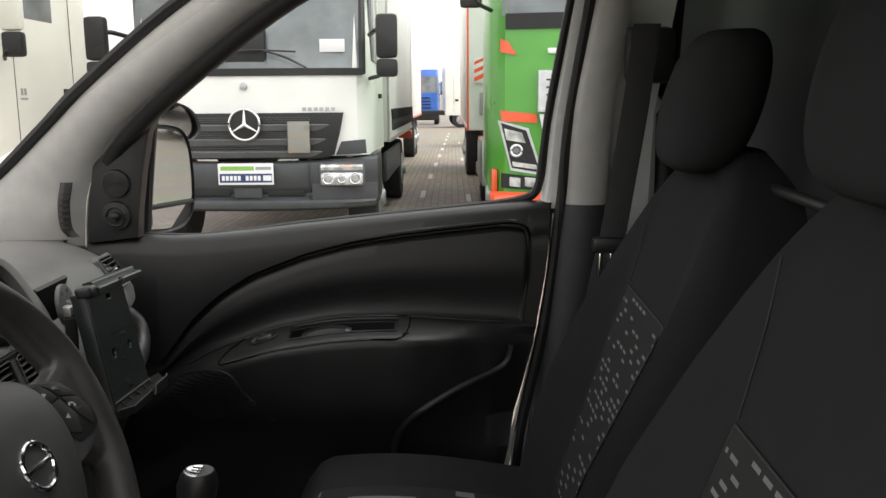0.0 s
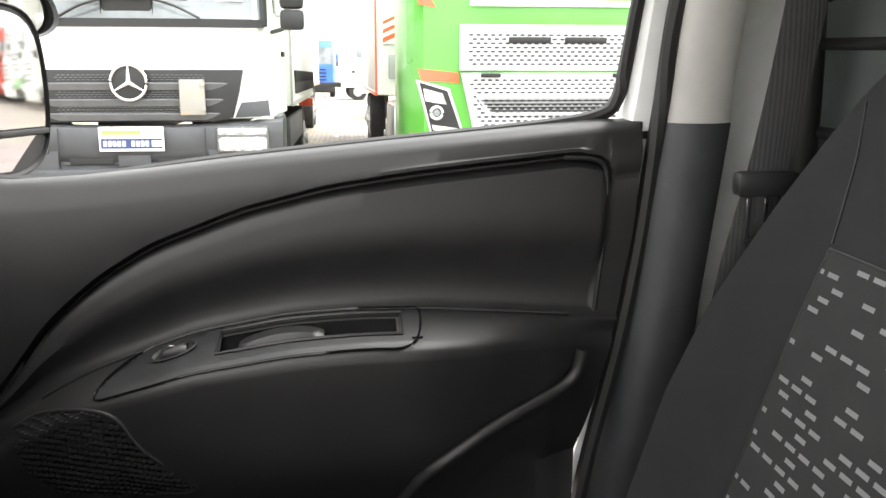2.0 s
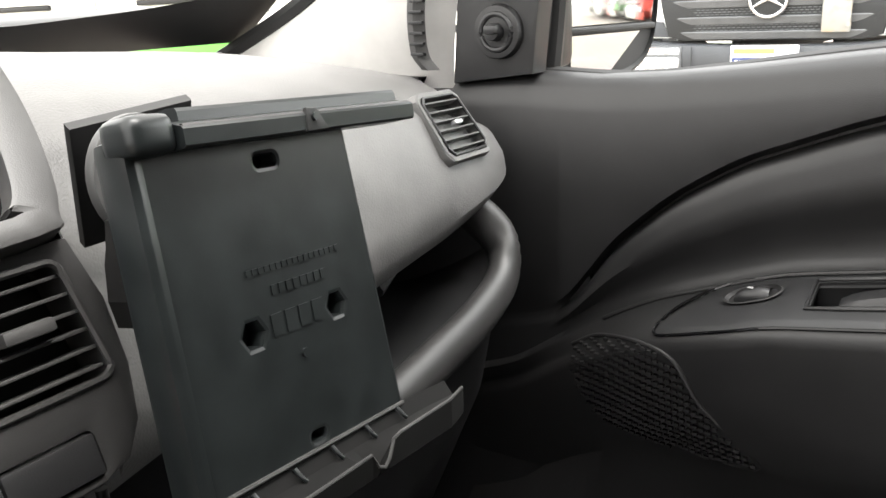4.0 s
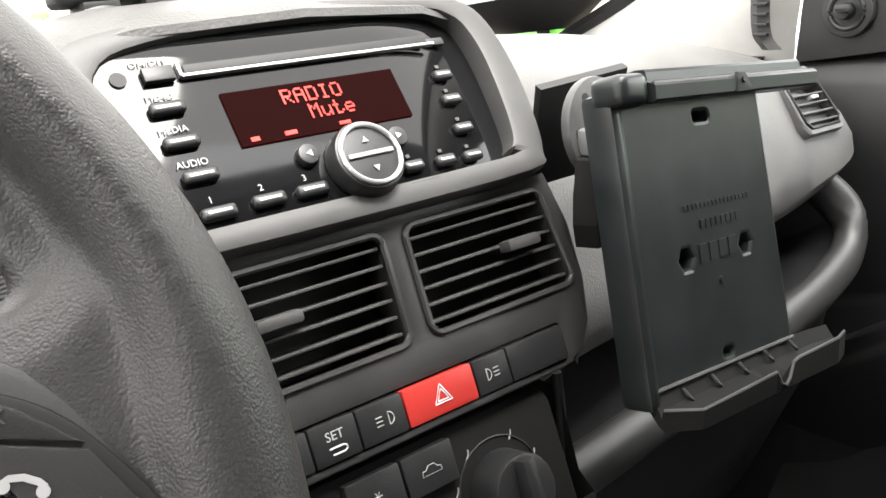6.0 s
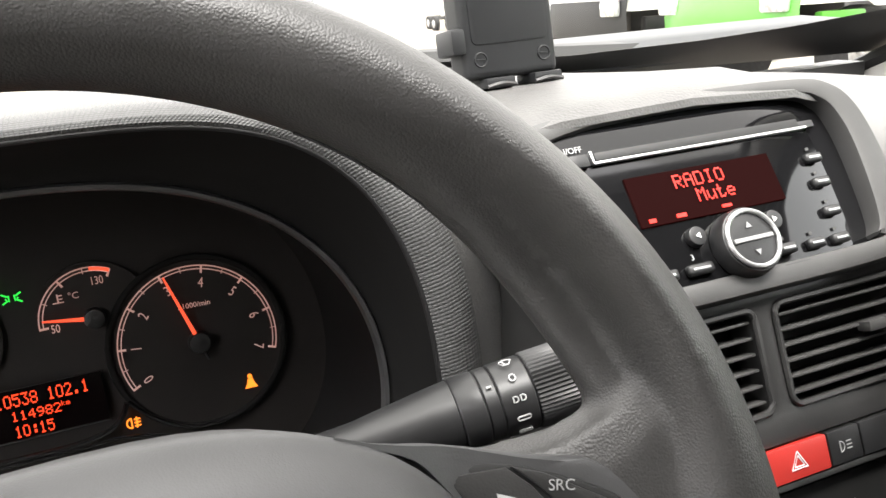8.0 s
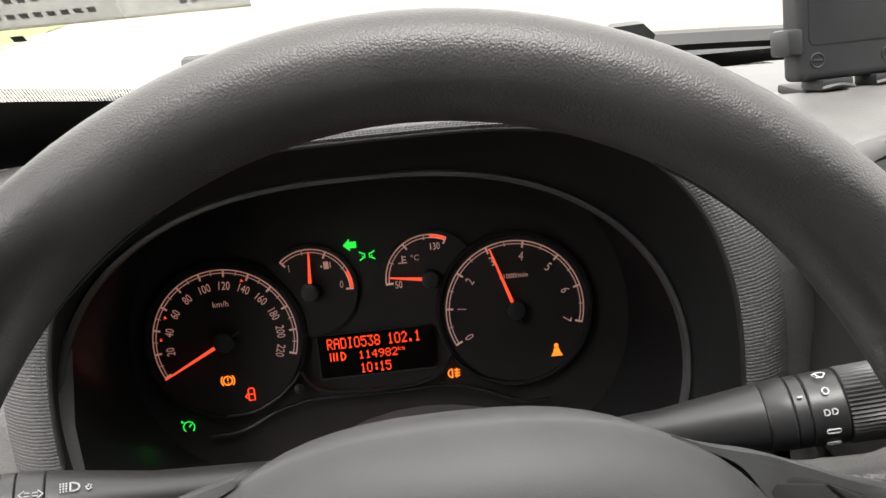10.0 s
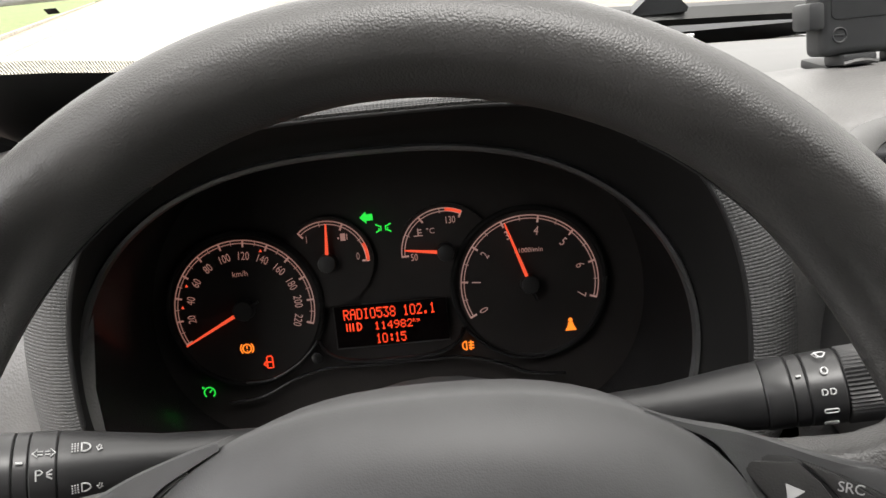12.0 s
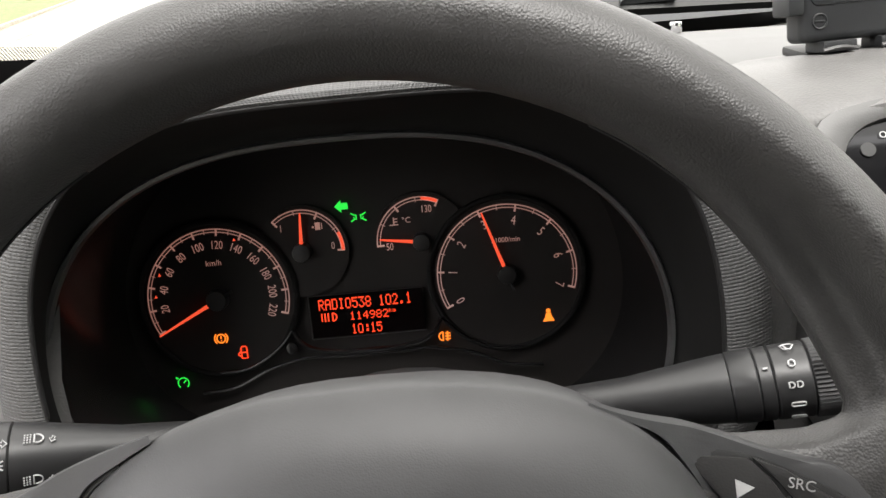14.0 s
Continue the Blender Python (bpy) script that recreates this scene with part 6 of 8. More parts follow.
        for k, dz in ((0.0, -0.006), (0.0, -0.0010), (0.012, 0.0), (0.1, 0.0), (0.3, 0.0), (0.5, 0.0), (0.7, 0.0), (0.88, 0.0), (0.96, -0.0010), (0.995, -0.0035), (1.0, -0.010), (1.0, -0.020)):
            rows.append([MW @ Vector((o + s * (a[0] + (b[0] - a[0]) * k), a[1] + (b[1] - a[1]) * k, level(o + s * (a[0] + (b[0] - a[0]) * k)) + dz)) for a, b in zip(I, O)])
        part("spoke_cover", loft(B(), rows), PADM, w, "smooth grey-black spoke cover")
        part("pad_gap", tube(B(), [MW @ Vector((o + s * (x - 0.0006), y - 0.0006, level(o + s * x) - 0.0024)) for x, y in I[6:44]], 0.0014, 6, 1), RUBBER, w)
    # button panels
    for s in (1, -1):
        zb = 0.0
        MB = MW @ pose(s * 0.098, -0.0015, 0.0034) @ pose(0, 0, 0, 0, -s * 9, 0) @ pose(-s * 0.10, 0, 0)
        base = [(0.0920, 0.0368), (0.104, 0.0372), (0.118, 0.0325), (0.139, 0.020), (0.150, 0.006), (0.158, -0.014), (0.150, -0.028), (0.122, -0.028), (0.112, -0.005), (0.1070, 0.014), (0.0995, 0.0245)]
        if s < 0:
            base = [(-x, y) for x, y in base][::-1]
        sh = [tuple(p)[:2] for p in spline([(x, y, 0) for x, y in base + base[:1]], 4)][:-1]
        pnl = part("button_panel", plate(B(), sh, [], 0.006, MB @ pose(0, 0, zb), 0.0012), RUBBER, w)
        mid = sum(p[0] for p in base) / len(base)
        quads = [[(0.0945, 0.0360), (0.1115, 0.0343), (0.1168, 0.0285), (0.1238, 0.0168), (0.1085, 0.0162), (0.1020, 0.0250)], [(0.1128, 0.0342), (0.1210, 0.0305), (0.1370, 0.0190), (0.1465, 0.0085), (0.1262, 0.0172), (0.1180, 0.0286)], [(0.1093, 0.0150), (0.1245, 0.0155), (0.1350, -0.0060), (0.1290, -0.0230), (0.1130, -0.0150)], [(0.1270, 0.0160), (0.1470, 0.0070), (0.1555, -0.0120), (0.1480, -0.0240), (0.1365, -0.0060)]]
        for qi, q in enumerate(quads):
            q = q if s > 0 else [(-x, y) for x, y in q][::-1]
            area = sum(q[i - 1][0] * q[i][1] - q[i][0] * q[i - 1][1] for i in range(len(q)))
            q = q if area > 0 else q[::-1]
            cx, cy = sum(p[0] for p in q) / len(q), sum(p[1] for p in q) / len(q)
            b = part("button", plate(B(), q, [], 0.004, MB @ pose(0, 0, zb + 0.0012), 0.0008), TRAYM, pnl, smooth=30)
            top = zb + 0.0015
            if s > 0 and qi in (0, 2):
                sg = 1 if qi == 0 else -1
                part("arrow", plate(B(), [(cx - sg * 0.0022, cy - 0.0026), (cx + sg * 0.0028, cy), (cx - sg * 0.0022, cy + 0.0026)], [], 0.0003, MB @ pose(0, 0, top)), MARKS, b, smooth=0)
            elif s > 0 and qi == 1:
                text("button_text", "SRC", 0.0042, MB @ pose(cx - 0.0022, cy + 0.0032, top) @ pose(0, 0, 0, 0, 0, -14), MARKG, b, depth=0.0001)
                text("button_text", "OK", 0.0042, MB @ pose(cx + 0.0050, cy - 0.0042, top) @ pose(0, 0, 0, 0, 0, -14), MARKD, b, depth=0.0001)
            elif s > 0 and qi == 3:
                bm = B()
                hx, hy = cx - 0.0085, cy + 0.0090
                stroke(bm, MB, [(hx - 0.0036, hy + 0.0012), (hx - 0.0020, hy + 0.0017), (hx + 0.0004, hy + 0.0010), (hx + 0.0026, hy - 0.0008), (hx + 0.0034, hy - 0.0022)], 0.0014, top)
                for ex, ey in ((hx - 0.0034, hy + 0.0006), (hx + 0.0028, hy - 0.0028)):
                    plate(bm, ring_pts(ex, ey, 0.0013, 12), [], 0.0004, MB @ pose(0, 0, top + 0.0002))
                part("handset_symbol", bm, MARKS, b)
                text("button_text", "MENU", 0.0040, MB @ pose(cx - 0.002, cy + 0.001, top) @ pose(0, 0, 0, 0, 0, -14), MARKD, b, depth=0.0001)
        bm = box(B(), (0, 0, 0), (0.0010, 0.022, 0.003), 0.0004, MB @ pose(s * 0.1262, 0.0135, zb - 0.0002, 0, 0, s * 29))
        part("button_rib", bm, STALKM, pnl)
    # column shroud behind the wheel
    rows = []
    for t in np.linspace(0, 1, 6):
        c = Vector((-0.308, 0.60 + 0.20 * t, 1.130 - 0.020 * t))
        rows.append([c + Vector((0.075 * math.cos(a), 0, (0.048 if math.sin(a) > 0 else 0.07) * math.sin(a))) for a in np.linspace(0, 6.283, 29)[:-1]])
    part("column_shroud", loft(B(), rows, closed=True, cap=True), BLACK, w)
    return w


wheel = make_wheel()


def make_stalk(s):
    st = thing("control_stalk", "black control stalk with printed symbols, wiper control" if s > 0 else "black control stalk with printed symbols, light control", "stalk", "steering column stalks")
    c0 = Vector((-0.315 + s * 0.06, 0.70, 1.180))
    big = 0.93 if s > 0 else 1.0
    ex = lambda t: c0.lerp(Vector((-0.101, 0.677, 1.2020)) if s > 0 else Vector((-0.520, 0.655, 1.206)), t)
    seg = [(0.0, 0.0105), (0.35, 0.0122), (0.56, 0.0163), (0.62, 0.0172)]

    def ring(t, r):
        r *= big
        d = (ex(1) - ex(0)).normalized()
        a = d.cross(Vector((0, 0, 1))).normalized()
        b = d.cross(a)
        return [ex(t) + r * (math.cos(q) * a + 0.92 * math.sin(q) * b) for q in np.linspace(0, 6.283, 29)[:-1]]
    part("stalk_arm", loft(B(), [ring(t, r) for t, r in seg], closed=True, cap=True), STALKM, st)
    part("collar", loft(B(), [ring(t, r) for t, r in ((0.622, 0.0168), (0.627, 0.0176), (0.688, 0.0180), (0.692, 0.0174))], closed=True, cap=True), STALKM, st)
    part("inner_ring", loft(B(), [ring(t, r) for t, r in ((0.693, 0.0170), (0.697, 0.0178), (0.728, 0.0180), (0.732, 0.0172))], closed=True, cap=True), STALKM, st)
    part("symbol_ring", loft(B(), [ring(t, r) for t, r in ((0.733, 0.0174), (0.737, 0.0181), (0.822, 0.0184), (0.826, 0.0178))], closed=True, cap=True), STALKM, st)
    bm = B()
    n = 56
    d = (ex(1) - ex(0)).normalized()
    a = d.cross(Vector((0, 0, 1))).normalized()
    b = d.cross(a)
    rows = []
    for t, r in ((0.828, 0.0175), (0.834, 0.0185), (1.0, 0.0188), (1.01, 0.0178), (1.012, 0.010)):
        rows.append([ex(t) + (r * big + (0.0004 if k % 2 else -0.0004)) * (math.cos(q) * a + 0.92 * math.sin(q) * b) for k, q in enumerate(np.linspace(0, 6.283, n * 2 + 1)[:-1])])
    loft(bm, rows, closed=True, cap=True)
    part("knurled_tip", bm, STALKM, st, "finely ribbed black tip", smooth=60)
    # printed marks on the side that faces the driver
    look_dir = Vector((-0.30 - ex(0.87).x, 0.36 - ex(0.87).y, 1.39 - ex(0.87).z)).normalized()
    f = (look_dir - d * look_dir.dot(d)).normalized()
    upv = d.cross(f) * (1 if d.cross(f).z > 0 else -1)
    def on(t, ang):
        r = lerp([(0.35, 0.0122), (0.56, 0.0164), (0.62, 0.0174), (0.70, 0.0180), (0.82, 0.0185)], t) * big + 0.0002
        return ex(t) + r * 0.99 * (math.cos(ang) * f + math.sin(ang) * upv)
    sym = lambda *a, **k: part("printed_symbol", tube(B(), *a, **k), MARKS, st)
    ln = (ex(1) - ex(0)).length

    def mark(t0, a0, pts, closed=False, r=0.00036):
        """A printed line; points in millimetres to the driver's right and up."""
        sym([on(t0 + s * u * 0.001 / ln, a0 + v * 0.001 / 0.0175) for u, v in pts], r, 5, 1, closed=closed)

    def arrow_mark(t0, a0, k, turn):
        L = [(-1.6, 0.6), (0.1, 0.6), (0.1, 1.5), (1.8, 0.0), (0.1, -1.5), (0.1, -0.6), (-1.6, -0.6)]
        c, n = math.cos(turn), math.sin(turn)
        mark(t0, a0, [(k * (u * c - v * n), k * (u * n + v * c)) for u, v in L], True, 0.00030)

    if s > 0:
        mark(0.713, 0.33, [(-1.0, 0), (1.0, 0)], r=0.0006)
        mark(0.780, 0.38, [(1.3 * math.cos(q), 1.5 * math.sin(q)) for q in np.linspace(0, 6.283, 17)[:-1]], True)
        for off in (-1.7, 1.5):
            mark(0.780, -0.15, [(off - 0.9, -1.2), (off - 0.9, 1.2)] + [(off + 1.1 * math.cos(q), 1.2 * math.sin(q)) for q in np.linspace(1.57, -1.57, 9)], True)
        mark(0.780, -0.65, [(sg * 1.9 + 0.9 * math.cos(q), 0.9 * math.sin(q)) for sg, q0 in ((1, -1.57), (-1, 1.57)) for q in np.linspace(q0, q0 + 3.14, 8)], True)
        mark(0.780, -1.10, [(sg * 1.9 + 0.9 * math.cos(q), 0.9 * math.sin(q)) for sg, q0 in ((1, -1.57), (-1, 1.57)) for q in np.linspace(q0, q0 + 3.14, 8)], True)
        mark(0.780, 0.88, [(-2.6, 1.2), (-1.0, 2.2), (1.4, 2.2), (2.8, 1.2), (1.3, -1.4), (-1.2, -1.4)], True)
        mark(0.780, 0.88, [(0.0, -1.4), (-1.2, 1.6)])
    else:
        mark(0.713, 0.20, [(-1.3, 0), (1.3, 0)], r=0.0006)
        arrow_mark(0.668, 0.40, 1.15, math.pi)
        arrow_mark(0.638, 0.40, 1.15, 0.0)
        mark(0.664, -0.12, [(-1.2, -2.1), (-1.2, 2.1), (0.4, 2.1), (1.3, 1.2), (0.4, 0.2), (-1.2, 0.2)])
        for v in (-1, 0, 1):
            mark(0.641, -0.11, [(-0.8, v * 0.6), (1.4, v * 1.9)])
        for a0 in (0.52, -0.55):
            mark(0.560, a0, [(0.0, -2.1), (0.0, 2.1), (0.8, 2.1)] + [(0.8 + 2.6 * math.cos(q), 2.1 * math.sin(q)) for q in np.linspace(1.4, -1.4, 9)] + [(0.8, -2.1)], True)
            for v in (-1.8, -0.6, 0.6, 1.8):
                for u in (-1.2, -2.3, -3.4):
                    mark(0.560, a0, [(u, v + 0.12 * u), (u - 0.6, v + 0.12 * u - 0.07)])
            arrow_mark(0.515, a0 - 0.02, 0.85, 4.4)
    return st


make_stalk(1)
make_stalk(-1)

# ---------------------------------------------------------------- tablet holder
MT = plane_m((0.192, 0.647, 1.163), (1.0, 0.005, -0.075), (0.0, 0.20, 0.98))


def make_tablet_holder():
    h = thing("tablet_holder", "empty dark tablet cradle on an arm in front of the dash", "tablet holder")
    out = [(-0.066, -0.077), (0.062, -0.082), (0.056, 0.078), (-0.068, 0.080)]
    hexa = lambda cx, cy, r: [(cx + r * math.cos(a), cy + r * math.sin(a)) for a in np.linspace(0, 6.283, 7)[:-1]]
    bm = plate(B(), out, [hexa(0.027, -0.010, 0.0062), hexa(-0.027, -0.010, 0.0066), rrect(-0.0068, 0.0605, 0.0068, 0.0662, 0.0025), rrect(-0.006, -0.068, 0.004, -0.063, 0.002)], 0.012, MT, 0.002)
    back = part("back_plate", bm, HOLDER, h, "flat dark plate with hexagon holes", smooth=12)
    bm = plate(B(), [(-0.056, -0.072), (0.058, -0.076), (0.054, 0.074), (-0.052, 0.076)], [], 0.003, MT @ pose(0, 0, -0.010))
    part("plate_rear", bm, RUBBER, back)
    bm = box(B(), (-0.0695, 0.0, -0.007), (0.009, 0.160, 0.020), 0.004, MT)
    part("plate_side", bm, HOLDER, back)
    # embossed marks
    for it in ([(-0.013 + 0.0088 * k, -0.009, 0.0070, 0.0100) for k in range(4)] + [(-0.011 + 0.0046 * k, 0.0065, 0.0034, 0.0045) for k in range(8)] + [(-0.024 + 0.0036 * k, 0.0165, 0.0026, 0.0028) for k in range(17)]):
        part("embossed_mark", bars(B(), MT, [it], 0.0005), HOLDER, back, "raised lettering bar")
    part("rivet", cyl(B(), MT @ Vector((0.0, -0.026, 0)), MT @ Vector((0.0, -0.026, 0.0015)), 0.0022, seg=10), HOLDER, back)
    # upper clamp: a stepped bar with a raised back ridge and a rounded end
    def extrude(xs, prof):
        return loft(B(), [[MT @ Vector((x, y, z)) for y, z in prof] for x in xs], closed=True, cap=True)

    bar = [(0.0725, 0.0125), (0.0735, 0.0140), (0.0800, 0.0145), (0.0812, 0.0135), (0.0838, 0.0050), (0.0838, -0.010), (0.0725, -0.010)]
    up = part("upper_clamp", extrude((-0.053, 0.0985), bar), HOLDER, h, "stepped upper clamp bar", smooth=18)
    ridge = [(0.0836, 0.0045), (0.0880, 0.0040), (0.0895, 0.0030), (0.0900, -0.002), (0.0895, -0.0095), (0.0836, -0.0095)]
    part("clamp_ridge", extrude((-0.046, 0.098), ridge), HOLDER, up, smooth=18)
    part("clamp_line", extrude((-0.052, 0.0975), [(0.0812, 0.0136), (0.0822, 0.0130), (0.0822, 0.0115), (0.0812, 0.0115)]), DASHS, up, smooth=18)
    part("clamp_end", box(B(), (-0.0640, 0.0795, 0.001), (0.022, 0.0165, 0.022), 0.0060, MT, 3), HOLDER, up)
    notch = [(0.0150, 0.0728), (0.0300, 0.0728), (0.0265, 0.0775), (0.0235, 0.0830), (0.0165, 0.0835), (0.0158, 0.0780)]
    nt = part("clamp_notch", plate(B(), notch, [], 0.002, MT @ pose(0, 0, 0.0152), 0.0006), RUBBER, up)
    part("notch_screw", cyl(B(), MT @ Vector((0.0205, 0.079, 0.015)), MT @ Vector((0.0205, 0.079, 0.0166)), 0.0018, seg=10), HOLDER, nt)
    # lower tray: hinge strip, sloping floor and a front lip with a notch
    rows = []
    edge = []
    for x, ly, lz, lift in ((-0.070, -0.0785, 0.006, 0.0), (-0.058, -0.0795, 0.0205, 0.0), (-0.030, -0.0788, 0.021, 0.0), (0.0070, -0.0780, 0.021, 0.0), (0.0105, -0.0850, 0.021, 0.0), (0.0145, -0.0868, 0.021, 0.0), (0.0190, -0.0840, 0.021, 0.0), (0.0245, -0.0765, 0.021, 0.0), (0.0300, -0.0755, 0.021, 0.0), (0.075, -0.0755, 0.020, -0.001), (0.101, -0.0780, 0.010, -0.003)):
        prof = [(-0.0712 + lift, -0.0005), (-0.0790 + lift, 0.0035), (min(-0.0835 + lift, ly - 0.002), lz * 0.75), (ly, lz), (ly - 0.0005, lz + 0.0016), (-0.0895 + lift, lz - 0.001), (-0.0865 + lift, lz * 0.3), (-0.0760 + lift, -0.005)]
        rows.append([MT @ Vector((x, y, z)) for y, z in prof])
        edge.append(MT @ Vector((x, ly + 0.0002, lz + 0.0008)))
    tr = part("lower_tray", loft(B(), rows, closed=True, cap=True), DARKM, h, "hinged lower tray with a notched lip", smooth=18)
    # Lighter grey along the lip paints in its edge highlight.
    part("tray_edge", tube(B(), edge, 0.0009, 6, 1), DASHS, tr, "lighter grey line painted in for the lip's highlight")
    part("hinge_strip", tube(B(), [MT @ Vector((-0.069, -0.0700, 0.0016)), MT @ Vector((0.060, -0.0716, 0.0016))], 0.0011, 6, 1), DASHS, tr)
    for k in range(5):
        part("hinge_knuckle", tube(B(), [MT @ Vector((-0.0475 + 0.0252 * k, -0.0735 + 0.0004 * k, 0.002)), MT @ Vector((-0.0470 + 0.0252 * k, -0.0775 + 0.0004 * k, 0.0050)), MT @ Vector((-0.0455 + 0.0252 * k, -0.0800 + 0.0004 * k, 0.0060))], 0.0011, 8, 4), HOLDER, tr)
    # mounting disc, arm and clamp knob
    dc = Vector((0.163, 0.703, 1.221))
    dn = Vector((0.12, -0.98, 0.15)).normalized()
    bm = cyl(B(), dc - dn * 0.003, dc + dn * 0.003, 0.0285, seg=36, bevel=0.0015)
    disc = part("mount_disc", bm, DISCM, h, "round grey mounting disc with bolt holes")
    ux = dn.cross(Vector((0, 0, 1))).normalized()
    uy = dn.cross(ux)
    for k in range(6):
        p = dc + 0.0205 * (math.cos(k * 1.047) * ux + math.sin(k * 1.047) * uy)
        part("bolt_hole", cyl(B(), p + dn * 0.0026, p + dn * 0.0034, 0.0028, seg=10), RUBBER, disc)
    part("arm", tube(B(), [dc, dc + Vector((0.002, -0.012, -0.006)), dc + Vector((0.010, -0.018, -0.024)), MT @ Vector((-0.03, 0.02, -0.018))], 0.0095, 12, 5), PHONEM, h)
    kp = Vector((0.143, 0.690, 1.185))
    wing = [(-0.005, 0.030), (0.009, 0.031), (0.0135, 0.016), (0.0160, -0.002), (0.0135, -0.024), (0.007, -0.031), (-0.008, -0.029), (-0.0135, -0.012), (-0.0115, 0.008), (-0.008, 0.016)]
    knob = part("clamp_knob", plate(B(), [(x * 0.78, y * 0.80) for x, y in wing], [], 0.014, plane_m(kp + Vector((0, -0.008, 0)), (1, 0.45, 0), (0.05, 0, 1)), 0.002), DARKM, h, "black wing-shaped clamp knob", smooth=20)
    part("knob_rib", plate(B(), [(x * 0.45, y * 0.62) for x, y in wing], [], 0.002, plane_m(kp + Vector((0.0003, -0.0093, 0)), (1, 0.45, 0), (0.05, 0, 1)), 0.0008), RUBBER, knob, smooth=20)
    bm = box(B(), kp + Vector((0.006, 0.004, 0.032)), (0.016, 0.014, 0.014), 0.003)
    part("clamp_bolt", bm, SILVER, h)
    # angled base plate on the dash
    bm = plate(B(), [(0.0, -0.034), (0.06, -0.034), (0.06, 0.034), (0.0, 0.034)], [], 0.006, plane_m((0.156, 0.744, 1.212), (1, -0.25, 0.1), (-0.37, -0.32, 0.9)), 0.001)
    part("base_plate", bm, RUBBER, h, "black angled base plate")
    return h


make_tablet_holder()


def make_phone_holder():
    h = thing("phone_holder", "dark grey phone cradle on a stalk on the dash top", "phone holder")
    M = plane_m((-0.030, 0.884, 1.367), (1, 0.05, 0), (0, 0.12, 1))
    part("cradle", box(B(), (0, 0.012, 0), (0.066, 0.140, 0.022), 0.005, M, 3), PHONEM, h)
    part("back_panel", plate(B(), rrect(-0.027, -0.044, 0.027, 0.072, 0.004), [], 0.002, M @ pose(0, 0.007, 0.0116), 0.0004), PHONEM, h)
    for x, y, hh in ((-0.0365, -0.034, 0.016), (-0.0365, 0.018, 0.026), (0.0365, 0.030, 0.018)):
        part("side_grip", box(B(), (x, y, 0.002), (0.010, hh, 0.024), 0.003, M), PHONEM, h)
    part("side_knob", cyl(B(), M @ Vector((0.036, 0.034, 0.0)), M @ Vector((0.060, 0.036, 0.0)), 0.013, 0.011, 20, 0.002), RUBBER, h)
    for x in (-0.012, 0.022):
        cl = part("foot_clip", box(B(), (x, -0.0608, 0.004), (0.020, 0.0065, 0.024), 0.0015, M), PHONEM, h)
        part("clip_lip", tube(B(), [M @ Vector((x - 0.010, -0.0628, 0.016)), M @ Vector((x, -0.0615, 0.0175)), M @ Vector((x + 0.010, -0.0630, 0.016))], 0.0014, 6, 4), TRAYM, cl)
    for x in (-0.022, 0.023):
        sc = part("screw", tube(B(), [M @ Vector((x + 0.0042 * math.cos(a), -0.046 + 0.0042 * math.sin(a), 0.0112)) for a in np.linspace(0, 6.283, 19)[:-1]], 0.0006, 6, 1, closed=True), PHONEM, h)
        part("screw_slot", box(B(), (x, -0.046, 0.0112), (0.006, 0.0010, 0.0008), 0.0003, M), PHONEM, sc)
    part("stem", box(B(), (-0.036, 0.887, 1.294), (0.024, 0.016, 0.030), 0.003), RUBBER, h)
    part("base", box(B(), (-0.034, 0.895, 1.3005), (0.040, 0.040, 0.006), 0.002), RUBBER, h)
    return h


make_phone_holder()


